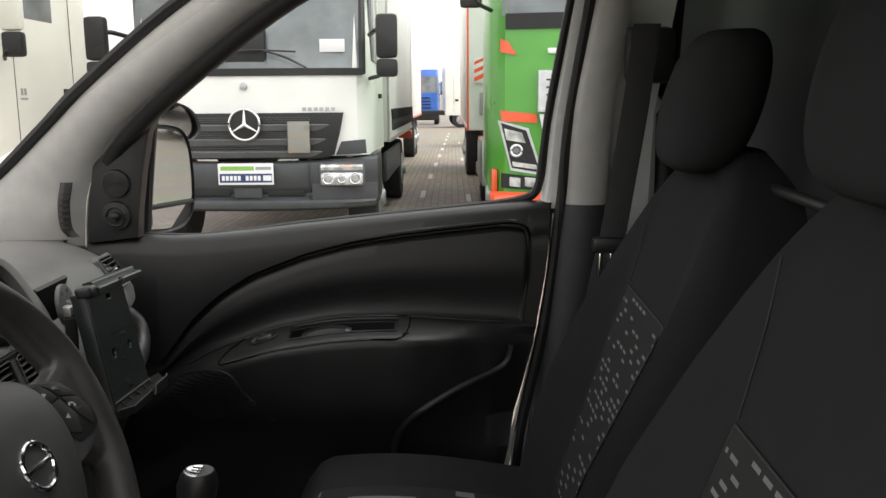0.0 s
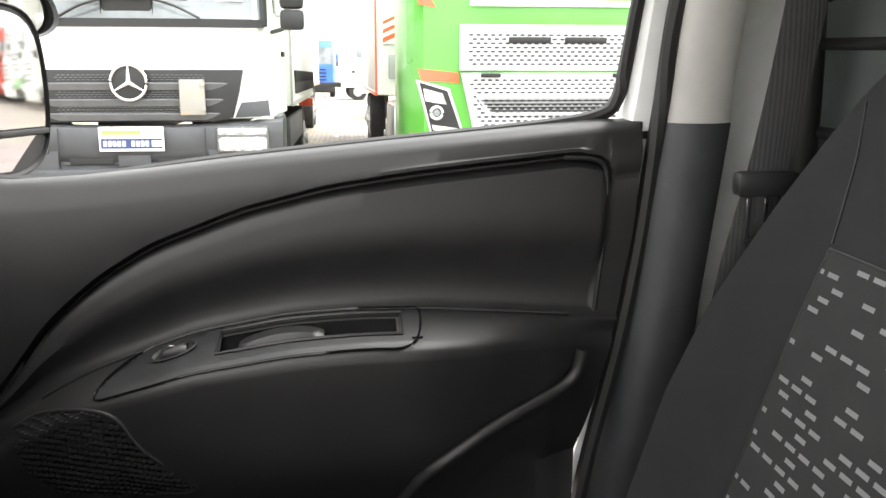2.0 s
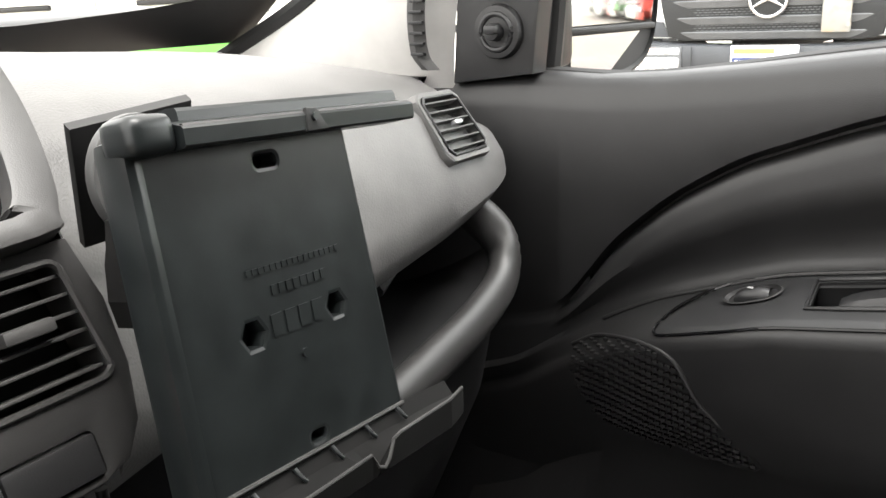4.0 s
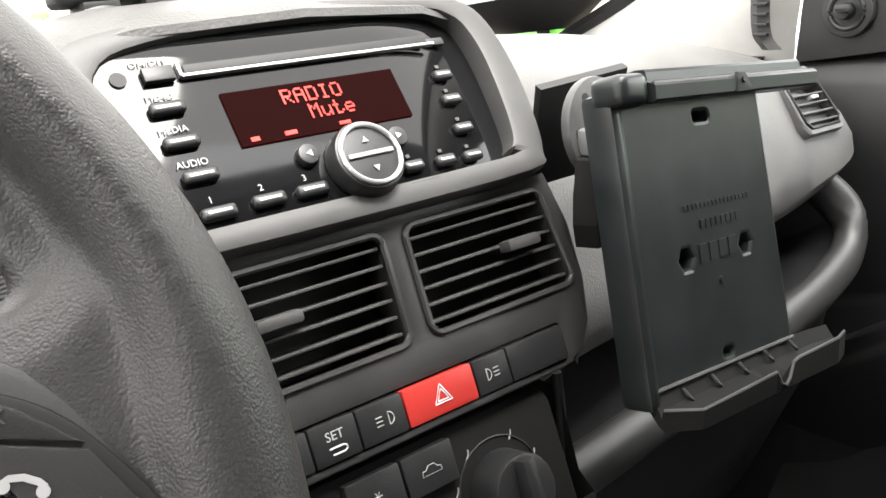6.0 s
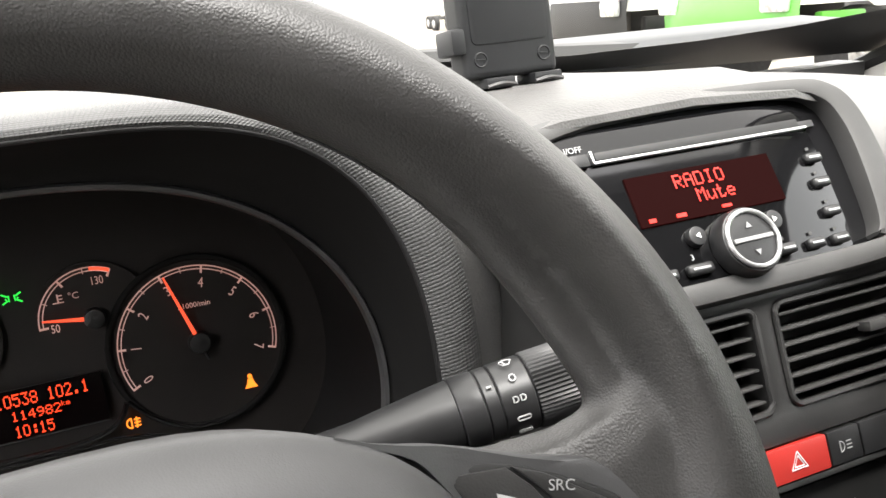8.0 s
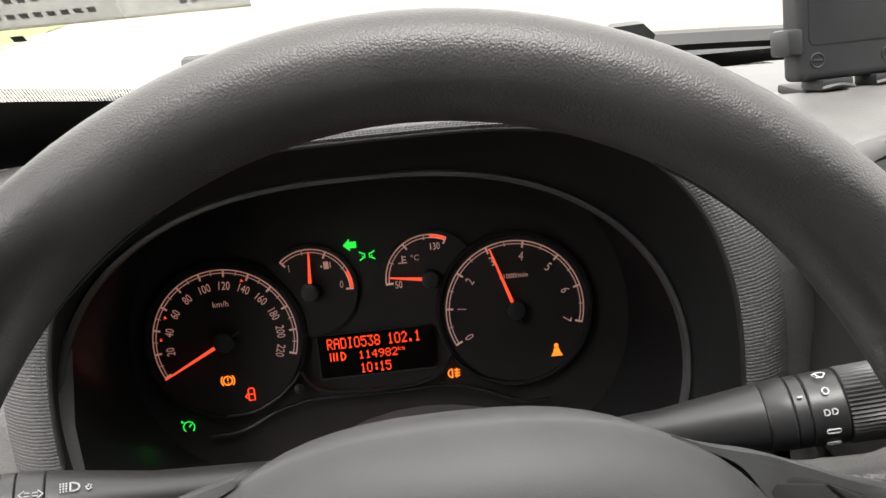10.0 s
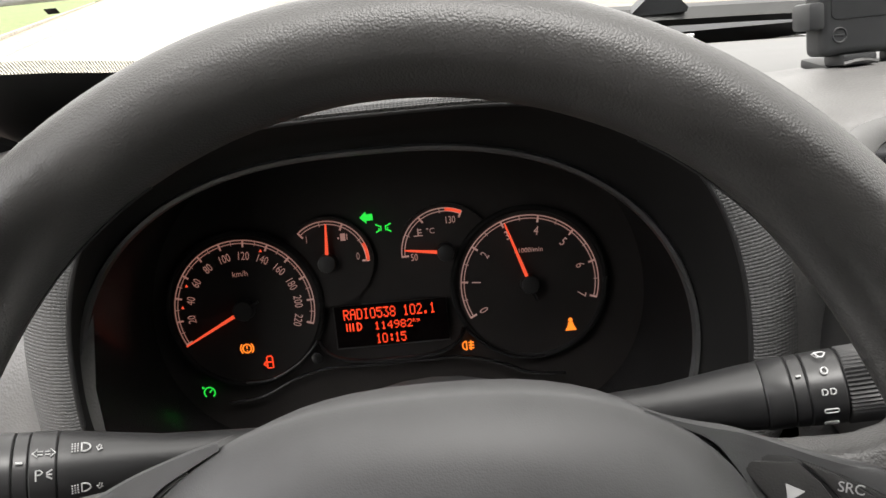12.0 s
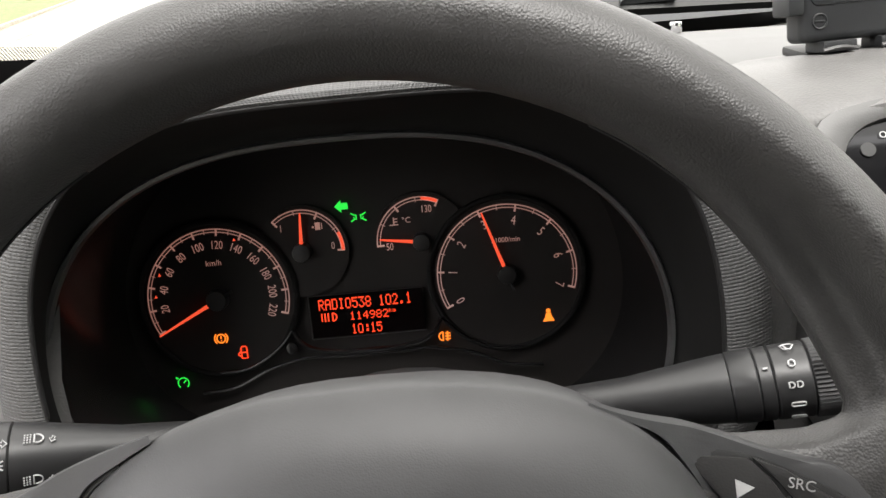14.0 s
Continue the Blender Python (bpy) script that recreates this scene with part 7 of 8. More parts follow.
# ---------------------------------------------------------------- seats
def make_seat():
    s = thing("front_seat", "grey cloth passenger seat with a dashed pattern insert", "car seat", "front seats", at=(0.40, 0, 0.52))
    o = Vector((0.40, 0, 0.52))
    mid = [(0.66, 0.05), (0.74, 0.030), (0.86, -0.010), (0.98, -0.050), (1.10, -0.088), (1.20, -0.120), (1.30, -0.155), (1.37, -0.185), (1.40, -0.205)]
    hw = [(0.66, 0.19), (0.74, 0.20), (0.86, 0.212), (0.98, 0.222), (1.08, 0.225), (1.18, 0.211), (1.27, 0.185), (1.34, 0.150), (1.385, 0.105), (1.40, 0.07)]
    bol = [(0.66, 0.03), (0.74, 0.050), (0.86, 0.066), (0.98, 0.066), (1.08, 0.052), (1.18, 0.030), (1.27, 0.012), (1.34, 0.0), (1.40, -0.01)]

    def front(z, f):
        """The cushion's front at height z, f from -1 to 1 across."""
        a = abs(f)
        b = lerp(bol, z)
        up = b * max(0.0, (a - 0.55) / 0.30) ** 1.2 if a < 0.85 else b * (1 - ((a - 0.85) / 0.15) ** 2 * 0.9)
        return lerp(mid, z) + up - (0.02 * max(0, (a - 0.9) / 0.1))

    wide = lambda f: f if f > 0 else f * 1.27
    zs = list(np.linspace(0.66, 1.40, 38))
    rows = []
    for z in zs:
        w = smooth_tab(hw, z)
        row = []
        for f in np.linspace(-1, 1, 31):
            row.append(Vector((0.40 + w * wide(f), front(z, f), z)) - o)
        th = 0.115 * (1 - max(0, (z - 1.30) / 0.10) ** 2 * 0.6)
        for f in np.linspace(0.96, -0.96, 15):
            row.append(Vector((0.40 + w * wide(f), lerp(mid, z) - th - 0.02 * (1 - f * f), z)) - o)
        rows.append(row)
    bm = loft(B(), rows, closed=True, cap=True)
    part("backrest", bm, CLOTH, s)
    # patterned insert
    rows = []
    for z in [0.66 + 0.02 * k for k in range(7, 26)]:
        w = smooth_tab(hw, z)
        rows.append([Vector((0.40 + w * wide(f), front(z, f) + 0.0022, z)) - o for f in [-1 + k / 15 for k in range(2, 23)]])
    part("backrest_insert", loft(B(), rows), CLOTHD, s, "cloth insert with pale dashes")
    seam_at = lambda f, z: Vector((0.40 + smooth_tab(hw, z) * wide(f), front(z, f) + 0.0022, z)) - o
    near, far, zz = -13 / 15, 7 / 15, [0.66 + 0.02 * k for k in range(7, 26)]
    for pts in ([seam_at(far, z) for z in zz], [seam_at(near, z) for z in zz], [seam_at(-1 + k / 15, zz[-1]) for k in range(2, 23)]):
        part("piping", tube(B(), pts, 0.0013, 6, 1), RUBBER, s)
    for sg in (1,):
        part("seam", tube(B(), [Vector((0.40 + sg * smooth_tab(hw, z) * f, front(z, f) + 0.001, z)) - o for z, f in ((1.165, 0.48), (1.20, 0.53), (1.25, 0.62), (1.30, 0.80))], 0.0010, 6, 5), RUBBER, s)
    # cushion
    rows = []
    for y in np.linspace(-0.03, 0.50, 22):
        t = (y + 0.03) / 0.53
        zc = 0.735 + 0.048 * math.sin(math.pi * min(1, t * 0.85)) * t ** 0.4 - 0.09 * max(0, (t - 0.86) / 0.14) ** 2
        row = []
        for f in np.linspace(-1, 1, 25):
            a = abs(f)
            z = zc + 0.030 * max(0, (a - 0.55) / 0.3) ** 1.2 if a < 0.85 else zc + 0.030 * (1 - ((a - 0.85) / 0.15) ** 2 * 2.2)
            row.append(Vector((0.40 + 0.25 * f, y, z)) - o)
        for f in (1.0, 0.9, -0.9, -1.0):
            row.append(Vector((0.40 + 0.25 * f, y, 0.66)) - o)
        rows.append(row)
    part("seat_cushion", loft(B(), rows, closed=True, cap=True), CLOTH, s)
    rows = []
    for y in np.linspace(0.02, 0.47, 14):
        t = (y + 0.03) / 0.53
        zc = 0.735 + 0.048 * math.sin(math.pi * min(1, t * 0.85)) * t ** 0.4 - 0.09 * max(0, (t - 0.86) / 0.14) ** 2
        rows.append([Vector((0.40 + 0.25 * f, y, zc + 0.003)) - o for f in np.linspace(-0.5, 0.5, 7)])
    part("cushion_insert", loft(B(), rows), CLOTHD, s, "cloth insert with pale dashes")
    part("seat_base", box(B(), Vector((0.40, 0.22, 0.60)) - o, (0.46, 0.46, 0.16), 0.03), BLACK, s)
    # headrest
    rows = []
    for k in range(17):
        a = math.pi * (k / 16)
        z = 1.472 - 0.105 * math.cos(a)
        w = 0.134 * math.sin(a) ** 0.42 * (1 - 0.12 * (k / 16))
        dpt = 0.062 * math.sin(a) ** 0.5
        yc = -0.168 - 0.05 * ((z - 1.35) / 0.2)
        rows.append([Vector((0.40 + w * math.copysign(abs(math.cos(q)) ** 0.75, math.cos(q)), yc + dpt * math.copysign(abs(math.sin(q)) ** 0.8, math.sin(q)), z)) - o for q in np.linspace(0, 6.283, 33)[:-1]])
    part("headrest", loft(B(), rows, closed=True), CLOTH, s)
    for x in (-0.06, 0.06):
        part("headrest_post", tube(B(), [Vector((0.40 + x, -0.20, 1.34)) - o, Vector((0.40 + x, -0.205, 1.42)) - o], 0.006, 8, 1), RUBBER, s)
    return s


seat = make_seat()
seat2 = copy_thing(seat, Matrix.Translation((0.40 - 0.72, 0.055, 0.52 + 0.055)))
tagged(seat2, "grey cloth driver seat with a dashed pattern insert")
bm = box(B(), (-0.32, 0.275, 0.550), (0.44, 0.44, 0.065), 0.01)
tagged(finish("seat_riser", bm, BLACK), "black plinth under the driver seat", "plinth")


def make_gear():
    g = thing("gear_lever", "black gear lever with a silver-capped knob", "gear lever")
    k = Vector((0.02, 0.500, 1.030))
    rows = []
    for z, r in ((-0.04, 0.013), (-0.028, 0.017), (-0.008, 0.0215), (0.010, 0.0225), (0.022, 0.0195), (0.026, 0.0165)):
        rows.append([k + Vector((r * math.cos(a), r * 1.08 * math.sin(a) - 0.12 * z, z)) for a in np.linspace(0, 6.283, 29)[:-1]])
    part("knob", loft(B(), rows, closed=True, cap=True), BLACK, g)
    M = plane_m(k + Vector((0, -0.003, 0.0262)), (1, 0, 0), (0, 1, 0.12))
    cap = part("knob_cap", plate(B(), ring_pts(0, 0, 0.016, 28), [], 0.003, M, 0.001), CHROME, g, "silver cap with the shift pattern")
    bm = B()
    for x in (-0.007, 0.0, 0.007):
        box(bm, (x, 0, 0.0004), (0.0012, 0.016, 0.0006), 0, M)
    box(bm, (0, 0, 0.0004), (0.015, 0.0012, 0.0006), 0, M)
    part("shift_pattern", bm, RUBBER, cap)
    part("lever", tube(B(), [k + Vector((0, 0.005, -0.04)), k + Vector((0, 0.03, -0.11)), k + Vector((0, 0.10, -0.18))], lambda t: 0.012 + 0.03 * t, 14, 5), RUBBER, g, "black gaiter")
    return g


make_gear()


def make_vin_sticker():
    v = thing("windscreen_label", "small pale sticker at the windscreen corner", "sticker")
    M = plane_m((-0.64, 1.17, 1.375), (1, -0.10, 0.0), (0.0, -0.78, 0.62))
    part("sticker", plate(B(), rrect(-0.006, -0.004, 0.006, 0.004, 0.0006), [], 0.0004, M), RUBBER, v, smooth=0)
    part("sticker_mark", bars(B(), M, [(0, 0, 0.006, 0.004)], -0.0006), MARK, v)
    return v


make_vin_sticker()


def make_screen_label():
    v = thing("paper_label", "thin pale label with grey print stuck on the windscreen", "label")
    M = plane_m(on_screen(-0.520, 0.262) + Vector((0, -0.004, 0.0)), (1, 0.10, 0.0), on_screen(-0.52, 0.40) - on_screen(-0.52, 0.2))
    part("film", plate(B(), rrect(-0.200, 0.0, 0.065, 0.085, 0.001), [], 0.0004, M), LABELM, v, smooth=0)
    for x, y, w in ((-0.10, 0.022, 0.085), (0.030, 0.022, 0.048), (-0.07, 0.047, 0.13), (0.025, 0.047, 0.03), (-0.09, 0.068, 0.10)):
        n = max(2, int(w / 0.0095))
        for k in range(n):
            part("print_bar", bars(B(), M, [(x - w / 2 + w * (k + 0.5) / n, y, w / n * 0.6, 0.008)], 0.0006), MARKG, v)
    return v


make_screen_label()

# ---------------------------------------------------------------- outside: ground
SLOPE = 0.030


def gz(x):
    """Height of the gently falling yard."""
    return -SLOPE * x if x > -1 else SLOPE


bm = B()
xs = [-400, -150, -60, -30, -15, -8, -4, -1, 0, 4, 8, 15, 30, 60, 150, 400]
ysg = [-400, -150, -60, -30, -10, 0, 10, 30, 60, 150, 400]


def ground_z(x):
    if x < -1:
        return 0.03
    if x > 60:
        return -1.8
    return -SLOPE * x


loft(bm, [[(x, y, ground_z(x)) for y in ysg] for x in xs])
tagged(finish("ground", bm, PAVE, smooth=0), "tan clinker brick yard paving", "paving", kind="structure")
edge_soil = lambda y: -4.95 - 0.29 * y
edge_grass = lambda y: edge_soil(y) - 0.5 - 0.045 * y
bm = B()
loft(bm, [[(edge_soil(y), y, 0.036), (-2.6 - 0.13 * y, y, 0.036)] for y in np.linspace(3, 120, 24)])
tagged(finish("road", bm, CONC, smooth=0), "pale concrete drive ahead of the van", "road", kind="structure")
bm = B()
loft(bm, [[(edge_grass(y) + 0.1, y, 0.05), ((edge_grass(y) + edge_soil(y)) / 2, y, 0.07), (edge_soil(y) + 0.1, y, 0.045)] for y in np.linspace(3, 120, 40)])
tagged(finish("soil_strip", bm, SOIL, smooth=0), "strip of bare soil and weeds beside the drive", "soil", kind="structure")
bm = B()
for k in range(50):
    y = 4 + 2.0 * k
    box(bm, (0, 0, 0.06), (0.16, 2.08, 0.20), 0.02, pose(edge_grass(y), y, 0.03, 0, 0, 18.5))
tagged(finish("kerb", bm, KERB), "raised concrete kerb along the grass", "kerb", kind="structure")
bm = B()
loft(bm, [[(edge_grass(y) - 0.05, y, 0.15), (edge_grass(y) - 2, y, 0.16), (-200, y, 0.3)] for y in np.linspace(2, 200, 40)])
tagged(finish("verge", bm, GRASS, smooth=0), "grass verge behind the kerb", "grass", kind="structure")
bm = B()
for k in range(10):
    x = 9.3 + 3.3 * k
    box(bm, (x, 0.72 - 0.012 * (x - 9), gz(x) + 0.004), (1.2, 0.08, 0.004))
for k in range(3):
    x = 12.0 + 9.0 * k
    box(bm, (x, -0.05, gz(x) + 0.004), (1.2, 0.07, 0.004))
tagged(finish("lane_line", bm, LINE, smooth=0), "broken white lane marks on the paving", "road marking", kind="structure")

# Unseen wall, added to limit daylight entering through the driver's door opening.
bm = box(B(), (-3.60, -5.4, 1.33), (0.20, 11.0, 2.6), 0.02)
tagged(finish("wall_light_block", bm, WALLM), "plain grey wall added out of view to limit light from the driver side", "wall", kind="structure")

# ---------------------------------------------------------------- trucks
# local: front at y = 0 facing -y, x to the picture's right, ground at z = 0


def wheel_parts(t, x, y, r=0.48, w=0.30):
    bm = B()
    cyl(bm, (x - w / 2, y, r), (x + w / 2, y, r), r, seg=32, bevel=0.05)
    ty = part("wheel", bm, TYRE, t)
    s = 1 if x > 0 else -1
    bm = B()
    cyl(bm, (x + s * (w / 2 - 0.03), y, r), (x + s * (w / 2 + 0.012), y, r), r * 0.58, r * 0.52, 28, 0.01)
    cyl(bm, (x + s * (w / 2), y, r), (x + s * (w / 2 + 0.06), y, r), r * 0.22, r * 0.18, 16, 0.01)
    rim = part("rim", bm, RIM, ty)
    bm = B()
    for k in range(8):
        a = k * 0.785
        cyl(bm, (x + s * w / 2, y + 0.3 * r * math.cos(a), r + 0.3 * r * math.sin(a)), (x + s * (w / 2 + 0.03), y + 0.3 * r * math.cos(a), r + 0.3 * r * math.sin(a)), 0.018, seg=6)
    part("wheel_nut", bm, SILVER, ty)


def cab_shell(bm, hw, z0, z1, depth, slope=0.35, zw=1.76, bow=0.10, bev=0.09):
    """Cab body: bowed front up to the windscreen foot, then leaning back."""
    rows = []
    for z in (z0, z0 + 0.05, (z0 + zw) / 2, zw - 0.04, zw, (zw + z1) / 2, z1 - 0.15, z1 - 0.04, z1):
        back = 0.0 if z <= zw else slope * ((z - zw) / (z1 - zw))
        back += 0.05 if z > z1 - 0.1 else 0
        sh = 1.0 if z <= zw else 1 - 0.05 * ((z - zw) / (z1 - zw))
        row = []
        for f in np.linspace(-1, 1, 21):
            a = abs(f)
            y = back + bow * a ** 2.5 + (bev * 1.6 * ((a - 0.9) / 0.1) ** 2 if a > 0.9 else 0)
            row.append((hw * sh * f, y, z))
        row += [(hw * sh, depth, z), (-hw * sh, depth, z)]
        rows.append(row)
    return loft(bm, rows, closed=True, cap=True)


def screen(bm, hw, zw, z1, slope, bow, lo=0.02, hi=0.30, side=0.93, off=-0.012):
    rows = []
    for k in range(7):
        z = zw + lo + (z1 - hi - zw - lo) * k / 6
        back = slope * ((z - zw) / (z1 - zw))
        row = []
        for f in np.linspace(-side, side, 17):
            row.append((hw * f, back + bow * abs(f) ** 2.5 + off + (0.05 * ((abs(f) - 0.86) / 0.1) ** 2 if abs(f) > 0.86 else 0), z))
        rows.append(row)
    return loft(bm, rows)


def truck_mirror(t, s, hw, z, y=-0.05, h=0.52, m_head=None):
    bm = B()
    tube(bm, [(s * hw, 0.25, z + h * 0.25), (s * (hw + 0.10), 0.0, z + h * 0.3), (s * (hw + 0.17), y, z + h * 0.2)], 0.022, 8, 5)
    tube(bm, [(s * hw, 0.22, z - h * 0.55), (s * (hw + 0.12), 0.0, z - h * 0.5), (s * (hw + 0.17), y, z - h * 0.35)], 0.020, 8, 5)
    m = part("mirror_arm", bm, TRK, t)
    part("mirror_head", box(B(), (s * (hw + 0.19), y, z + h * 0.18), (0.20, 0.13, h * 0.78), 0.045), m_head or TRK, t)
    part("wide_mirror", box(B(), (s * (hw + 0.19), y, z - h * 0.38), (0.20, 0.13, h * 0.32), 0.04), TRK, t)


def wiper(t, x0, x1, y, z):
    bm = B()
    tube(bm, [(x0, y, z), ((x0 + x1) / 2, y - 0.02, z + 0.10), (x1, y, z + 0.16)], 0.012, 6, 4)
    tube(bm, [(x1 - 0.32, y + 0.01, z + 0.17), (x1, y, z + 0.165), (x1 + 0.30, y + 0.01, z + 0.15)], 0.010, 6, 2)
    part("wiper", bm, TRK, t)


def chassis(t, hw, y0, y1):
    bm = B()
    for x in (-0.42, 0.42):
        box(bm, (x, (y0 + y1) / 2, 0.85), (0.09, y1 - y0, 0.24), 0.01)
    part("chassis_rail", bm, TRK, t)


def cargo_box(t, hw, y0, y1, z0, z1, m, edge=None):
    b = part("cargo_body", box(B(), (0, (y0 + y1) / 2, (z0 + z1) / 2), (2 * hw, y1 - y0, z1 - z0), 0.03), m, t)
    e = edge or SILVER
    for s in (-1, 1):
        part("body_edge", box(B(), (s * hw, (y0 + y1) / 2, z0 + 0.02), (0.03, y1 - y0, 0.05), 0.01), e, b)
        for y in (y0 + 0.02, y1 - 0.02):
            part("corner_post", box(B(), (s * (hw - 0.01), y, (z0 + z1) / 2), (0.035, 0.035, z1 - z0), 0.01), e, b)
    return b


def make_white_truck():
    """The cab with the dark slatted grille and the ring emblem."""
    t = thing("delivery_truck", "white delivery truck with a dark slatted grille parked facing the van", "truck")
    hw, zw, z1 = 1.17, 1.76, 2.95
    part("cab", cab_shell(B(), hw, 0.98, z1, 1.75, 0.34, zw, 0.10), TRW, t, "white painted cab")
    part("windscreen", screen(B(), hw, zw, z1, 0.34, 0.10, 0.03, 0.30, 0.945), TGLASS, t, "dark windscreen", smooth=60)
    part("screen_frame", loft(B(), [[(hw * f, -0.016 + 0.10 * abs(f) ** 2.5, z) for f in np.linspace(-0.95, 0.95, 17)] for z in (zw - 0.02, zw + 0.05)]), TRK, t)
    part("screen_post", tube(B(), [(hw * 0.945, 0.115, zw), (hw * 0.935, 0.27, 2.3), (hw * 0.92, 0.42, 2.75)], 0.035, 8, 4), TRK, t)
    # grille: dark plate with three broad slats and pierced rows between them
    out = [(-0.93, 1.392), (0.93, 1.392), (0.89, 1.20), (0.83, 0.99), (0.70, 0.955), (-0.70, 0.955), (-0.83, 0.99), (-0.89, 1.20)]
    M = plane_m((0, -0.022, 0), (1, 0, 0), (0, 0, 1))
    g = part("grille", plate(B(), out, [], 0.05, M, 0.012), TRK, t, "dark grille with pierced slats")
    for k, (z, zm, wd) in enumerate(((1.253, 1.328, 1.74), (1.118, 1.186, 1.66), (1.000, 1.060, 1.58))):
        bm = B()
        loft(bm, [[(f * wd / 2, y + 0.05 * abs(f) ** 3, z + dz) for f in np.linspace(-1, 1, 13)] for y, dz in ((-0.02, 0.036), (-0.058, 0.030), (-0.062, 0.022), (-0.045, -0.030), (-0.02, -0.034))])
        part("grille_slat", bm, TRS, g)
        bm = B()
        for i in range(44):
            for j in (0, 1, 2):
                x = -0.86 + 0.04 * i + 0.02 * (j % 2)
                if abs(x) < wd / 2 - 0.01:
                    box(bm, (x, -0.028 + 0.04 * abs(x / 0.9) ** 3, zm + 0.020 - 0.020 * j), (0.024, 0.014, 0.007))
        tagged(part("grille_mesh", bm, TRS, g, smooth=0), kind="stuff")
    for s in (-1, 1):
        bm = plate(B(), [(s * 0.90, 1.115), (s * 1.13, 1.135), (s * 1.14, 1.00), (s * 0.84, 0.985)][:: s], [], 0.03, plane_m((0, 0.035, 0), (1, 0, 0), (0, 0, 1)), 0.006)
        part("lamp_brow", bm, TRD, t, "dark panel above the headlamp")
    # emblem
    bm = cyl(B(), (0, -0.06, 1.285), (0, -0.085, 1.285), 0.155, seg=48, bevel=0.01)
    em = part("emblem", bm, TRK, t, "round emblem with a chrome ring and three arms")
    part("emblem_ring", tube(B(), [(0.145 * math.cos(a), -0.09, 1.285 + 0.145 * math.sin(a)) for a in np.linspace(0, 6.283, 49)[:-1]], 0.014, 8, 1, closed=True), CHROME, em)
    for k in range(3):
        a = math.pi / 2 + k * 2.0944
        part("emblem_arm", cyl(B(), (0, -0.092, 1.285), (0.14 * math.cos(a), -0.092, 1.285 + 0.14 * math.sin(a)), 0.022, 0.006, 8), CHROME, em)
    part("badge", cyl(B(), (-0.01, -0.005, 1.645), (-0.01, -0.03, 1.645), 0.035, seg=20, bevel=0.005), SILVER, t)
    part("badge_bars", bars(B(), plane_m((0.68, -0.012, 1.425), (1, 0, 0), (0, 0, 1)), [(-0.12 + 0.055 * k, 0, 0.040, 0.035) for k in range(6)], 0.01), SILVER, t, "silver model badge bars")
    # weathered plate fixed on the grille
    part("fixing_plate", box(B(), (0.51, -0.085, 1.165), (0.21, 0.012, 0.30), 0.012), RUSTY, t, "weathered grey metal plate")
    part("fixing_bolt", cyl(B(), (0.60, -0.09, 1.27), (0.60, -0.105, 1.27), 0.02, seg=8), RUSTY, t)
    part("fixing_bolt", cyl(B(), (0.60, -0.09, 1.07), (0.60, -0.105, 1.07), 0.02, seg=8), RUSTY, t)
    # bumper: upper beam, dark intake with two slots, lower lip
    def beam(prof, w=1.24):
        return loft(B(), [[(w * f, y + 0.16 * abs(f) ** 4, z + dz * abs(f) ** 2) for f in np.linspace(-1, 1, 29)] for z, y, dz in prof])

    bp = part("bumper", beam(((0.60, 0.0, 0), (0.66, -0.05, 0), (0.70, -0.075, 0), (0.86, -0.085, 0.01), (0.905, -0.07, 0.045), (0.92, -0.03, 0.05), (0.925, 0.10, 0.05))), TRD, t, "dark grey plastic bumper")
    part("bumper_lip", beam(((0.44, 0.06, 0.03), (0.455, -0.02, 0.03), (0.48, -0.095, 0.02), (0.53, -0.11, 0.01), (0.56, -0.10, 0), (0.57, -0.06, 0), (0.60, -0.02, 0)), 1.22), TRD, bp, "lower bumper lip")
    for sx in (-1, 1):
        part("bumper_corner", loft(B(), [[(sx * x, -0.055 + 0.16 * (x / 1.24) ** 4 - dy, z) for x in np.linspace(0.62, 1.24, 9)] for z, dy in ((0.55, 0.02), (0.60, 0.026), (0.72, 0.022))]), TRD, bp)
        part("bumper_gap", box(B(), (sx * 0.60, -0.096, 0.74), (0.008, 0.01, 0.34), 0.002), TRK, bp)
        part("intake_slot", box(B(), (sx * 0.36, -0.03, 0.635), (0.36, 0.02, 0.075), 0.01), TRK, bp)
        part("bumper_side", box(B(), (sx * 1.19, 0.46, 0.76), (0.08, 0.60, 0.48), 0.05), TRD, bp)
    part("air_intake", loft(B(), [[(0.62 * f, -0.012, z) for f in (-1, 0, 1)] for z in (0.58, 0.68)]), TRS, bp, "recessed intake")
    part("tow_cover", box(B(), (0.0, -0.05, 0.632), (0.27, 0.04, 0.10), 0.012), TRD, bp)
    for s in (-1, 1):
        lamp = part("headlamp", box(B(), (s * 0.91, -0.052, 0.805), (0.44, 0.07, 0.225), 0.03), TRS, bp, "headlamp with two bowls and a turn lamp above")
        part("lamp_glass", box(B(), (s * 0.91, -0.072, 0.770), (0.41, 0.04, 0.13), 0.028), TLAMP, lamp)
        part("turn_lamp", box(B(), (s * 0.91, -0.072, 0.874), (0.41, 0.04, 0.062), 0.02), TLAMP, lamp)
        part("turn_bulb", box(B(), (s * 0.96, -0.088, 0.886), (0.12, 0.012, 0.030), 0.006), AMBERL, lamp)
        for x, rr in ((-0.13, 0.052), (0.0, 0.040), (0.13, 0.052)):
            part("lamp_bowl", tube(B(), [(s * 0.91 + x + rr * math.cos(a), -0.094, 0.770 + rr * math.sin(a)) for a in np.linspace(0, 6.283, 25)[:-1]], 0.006, 6, 1, closed=True), CHROME, lamp)
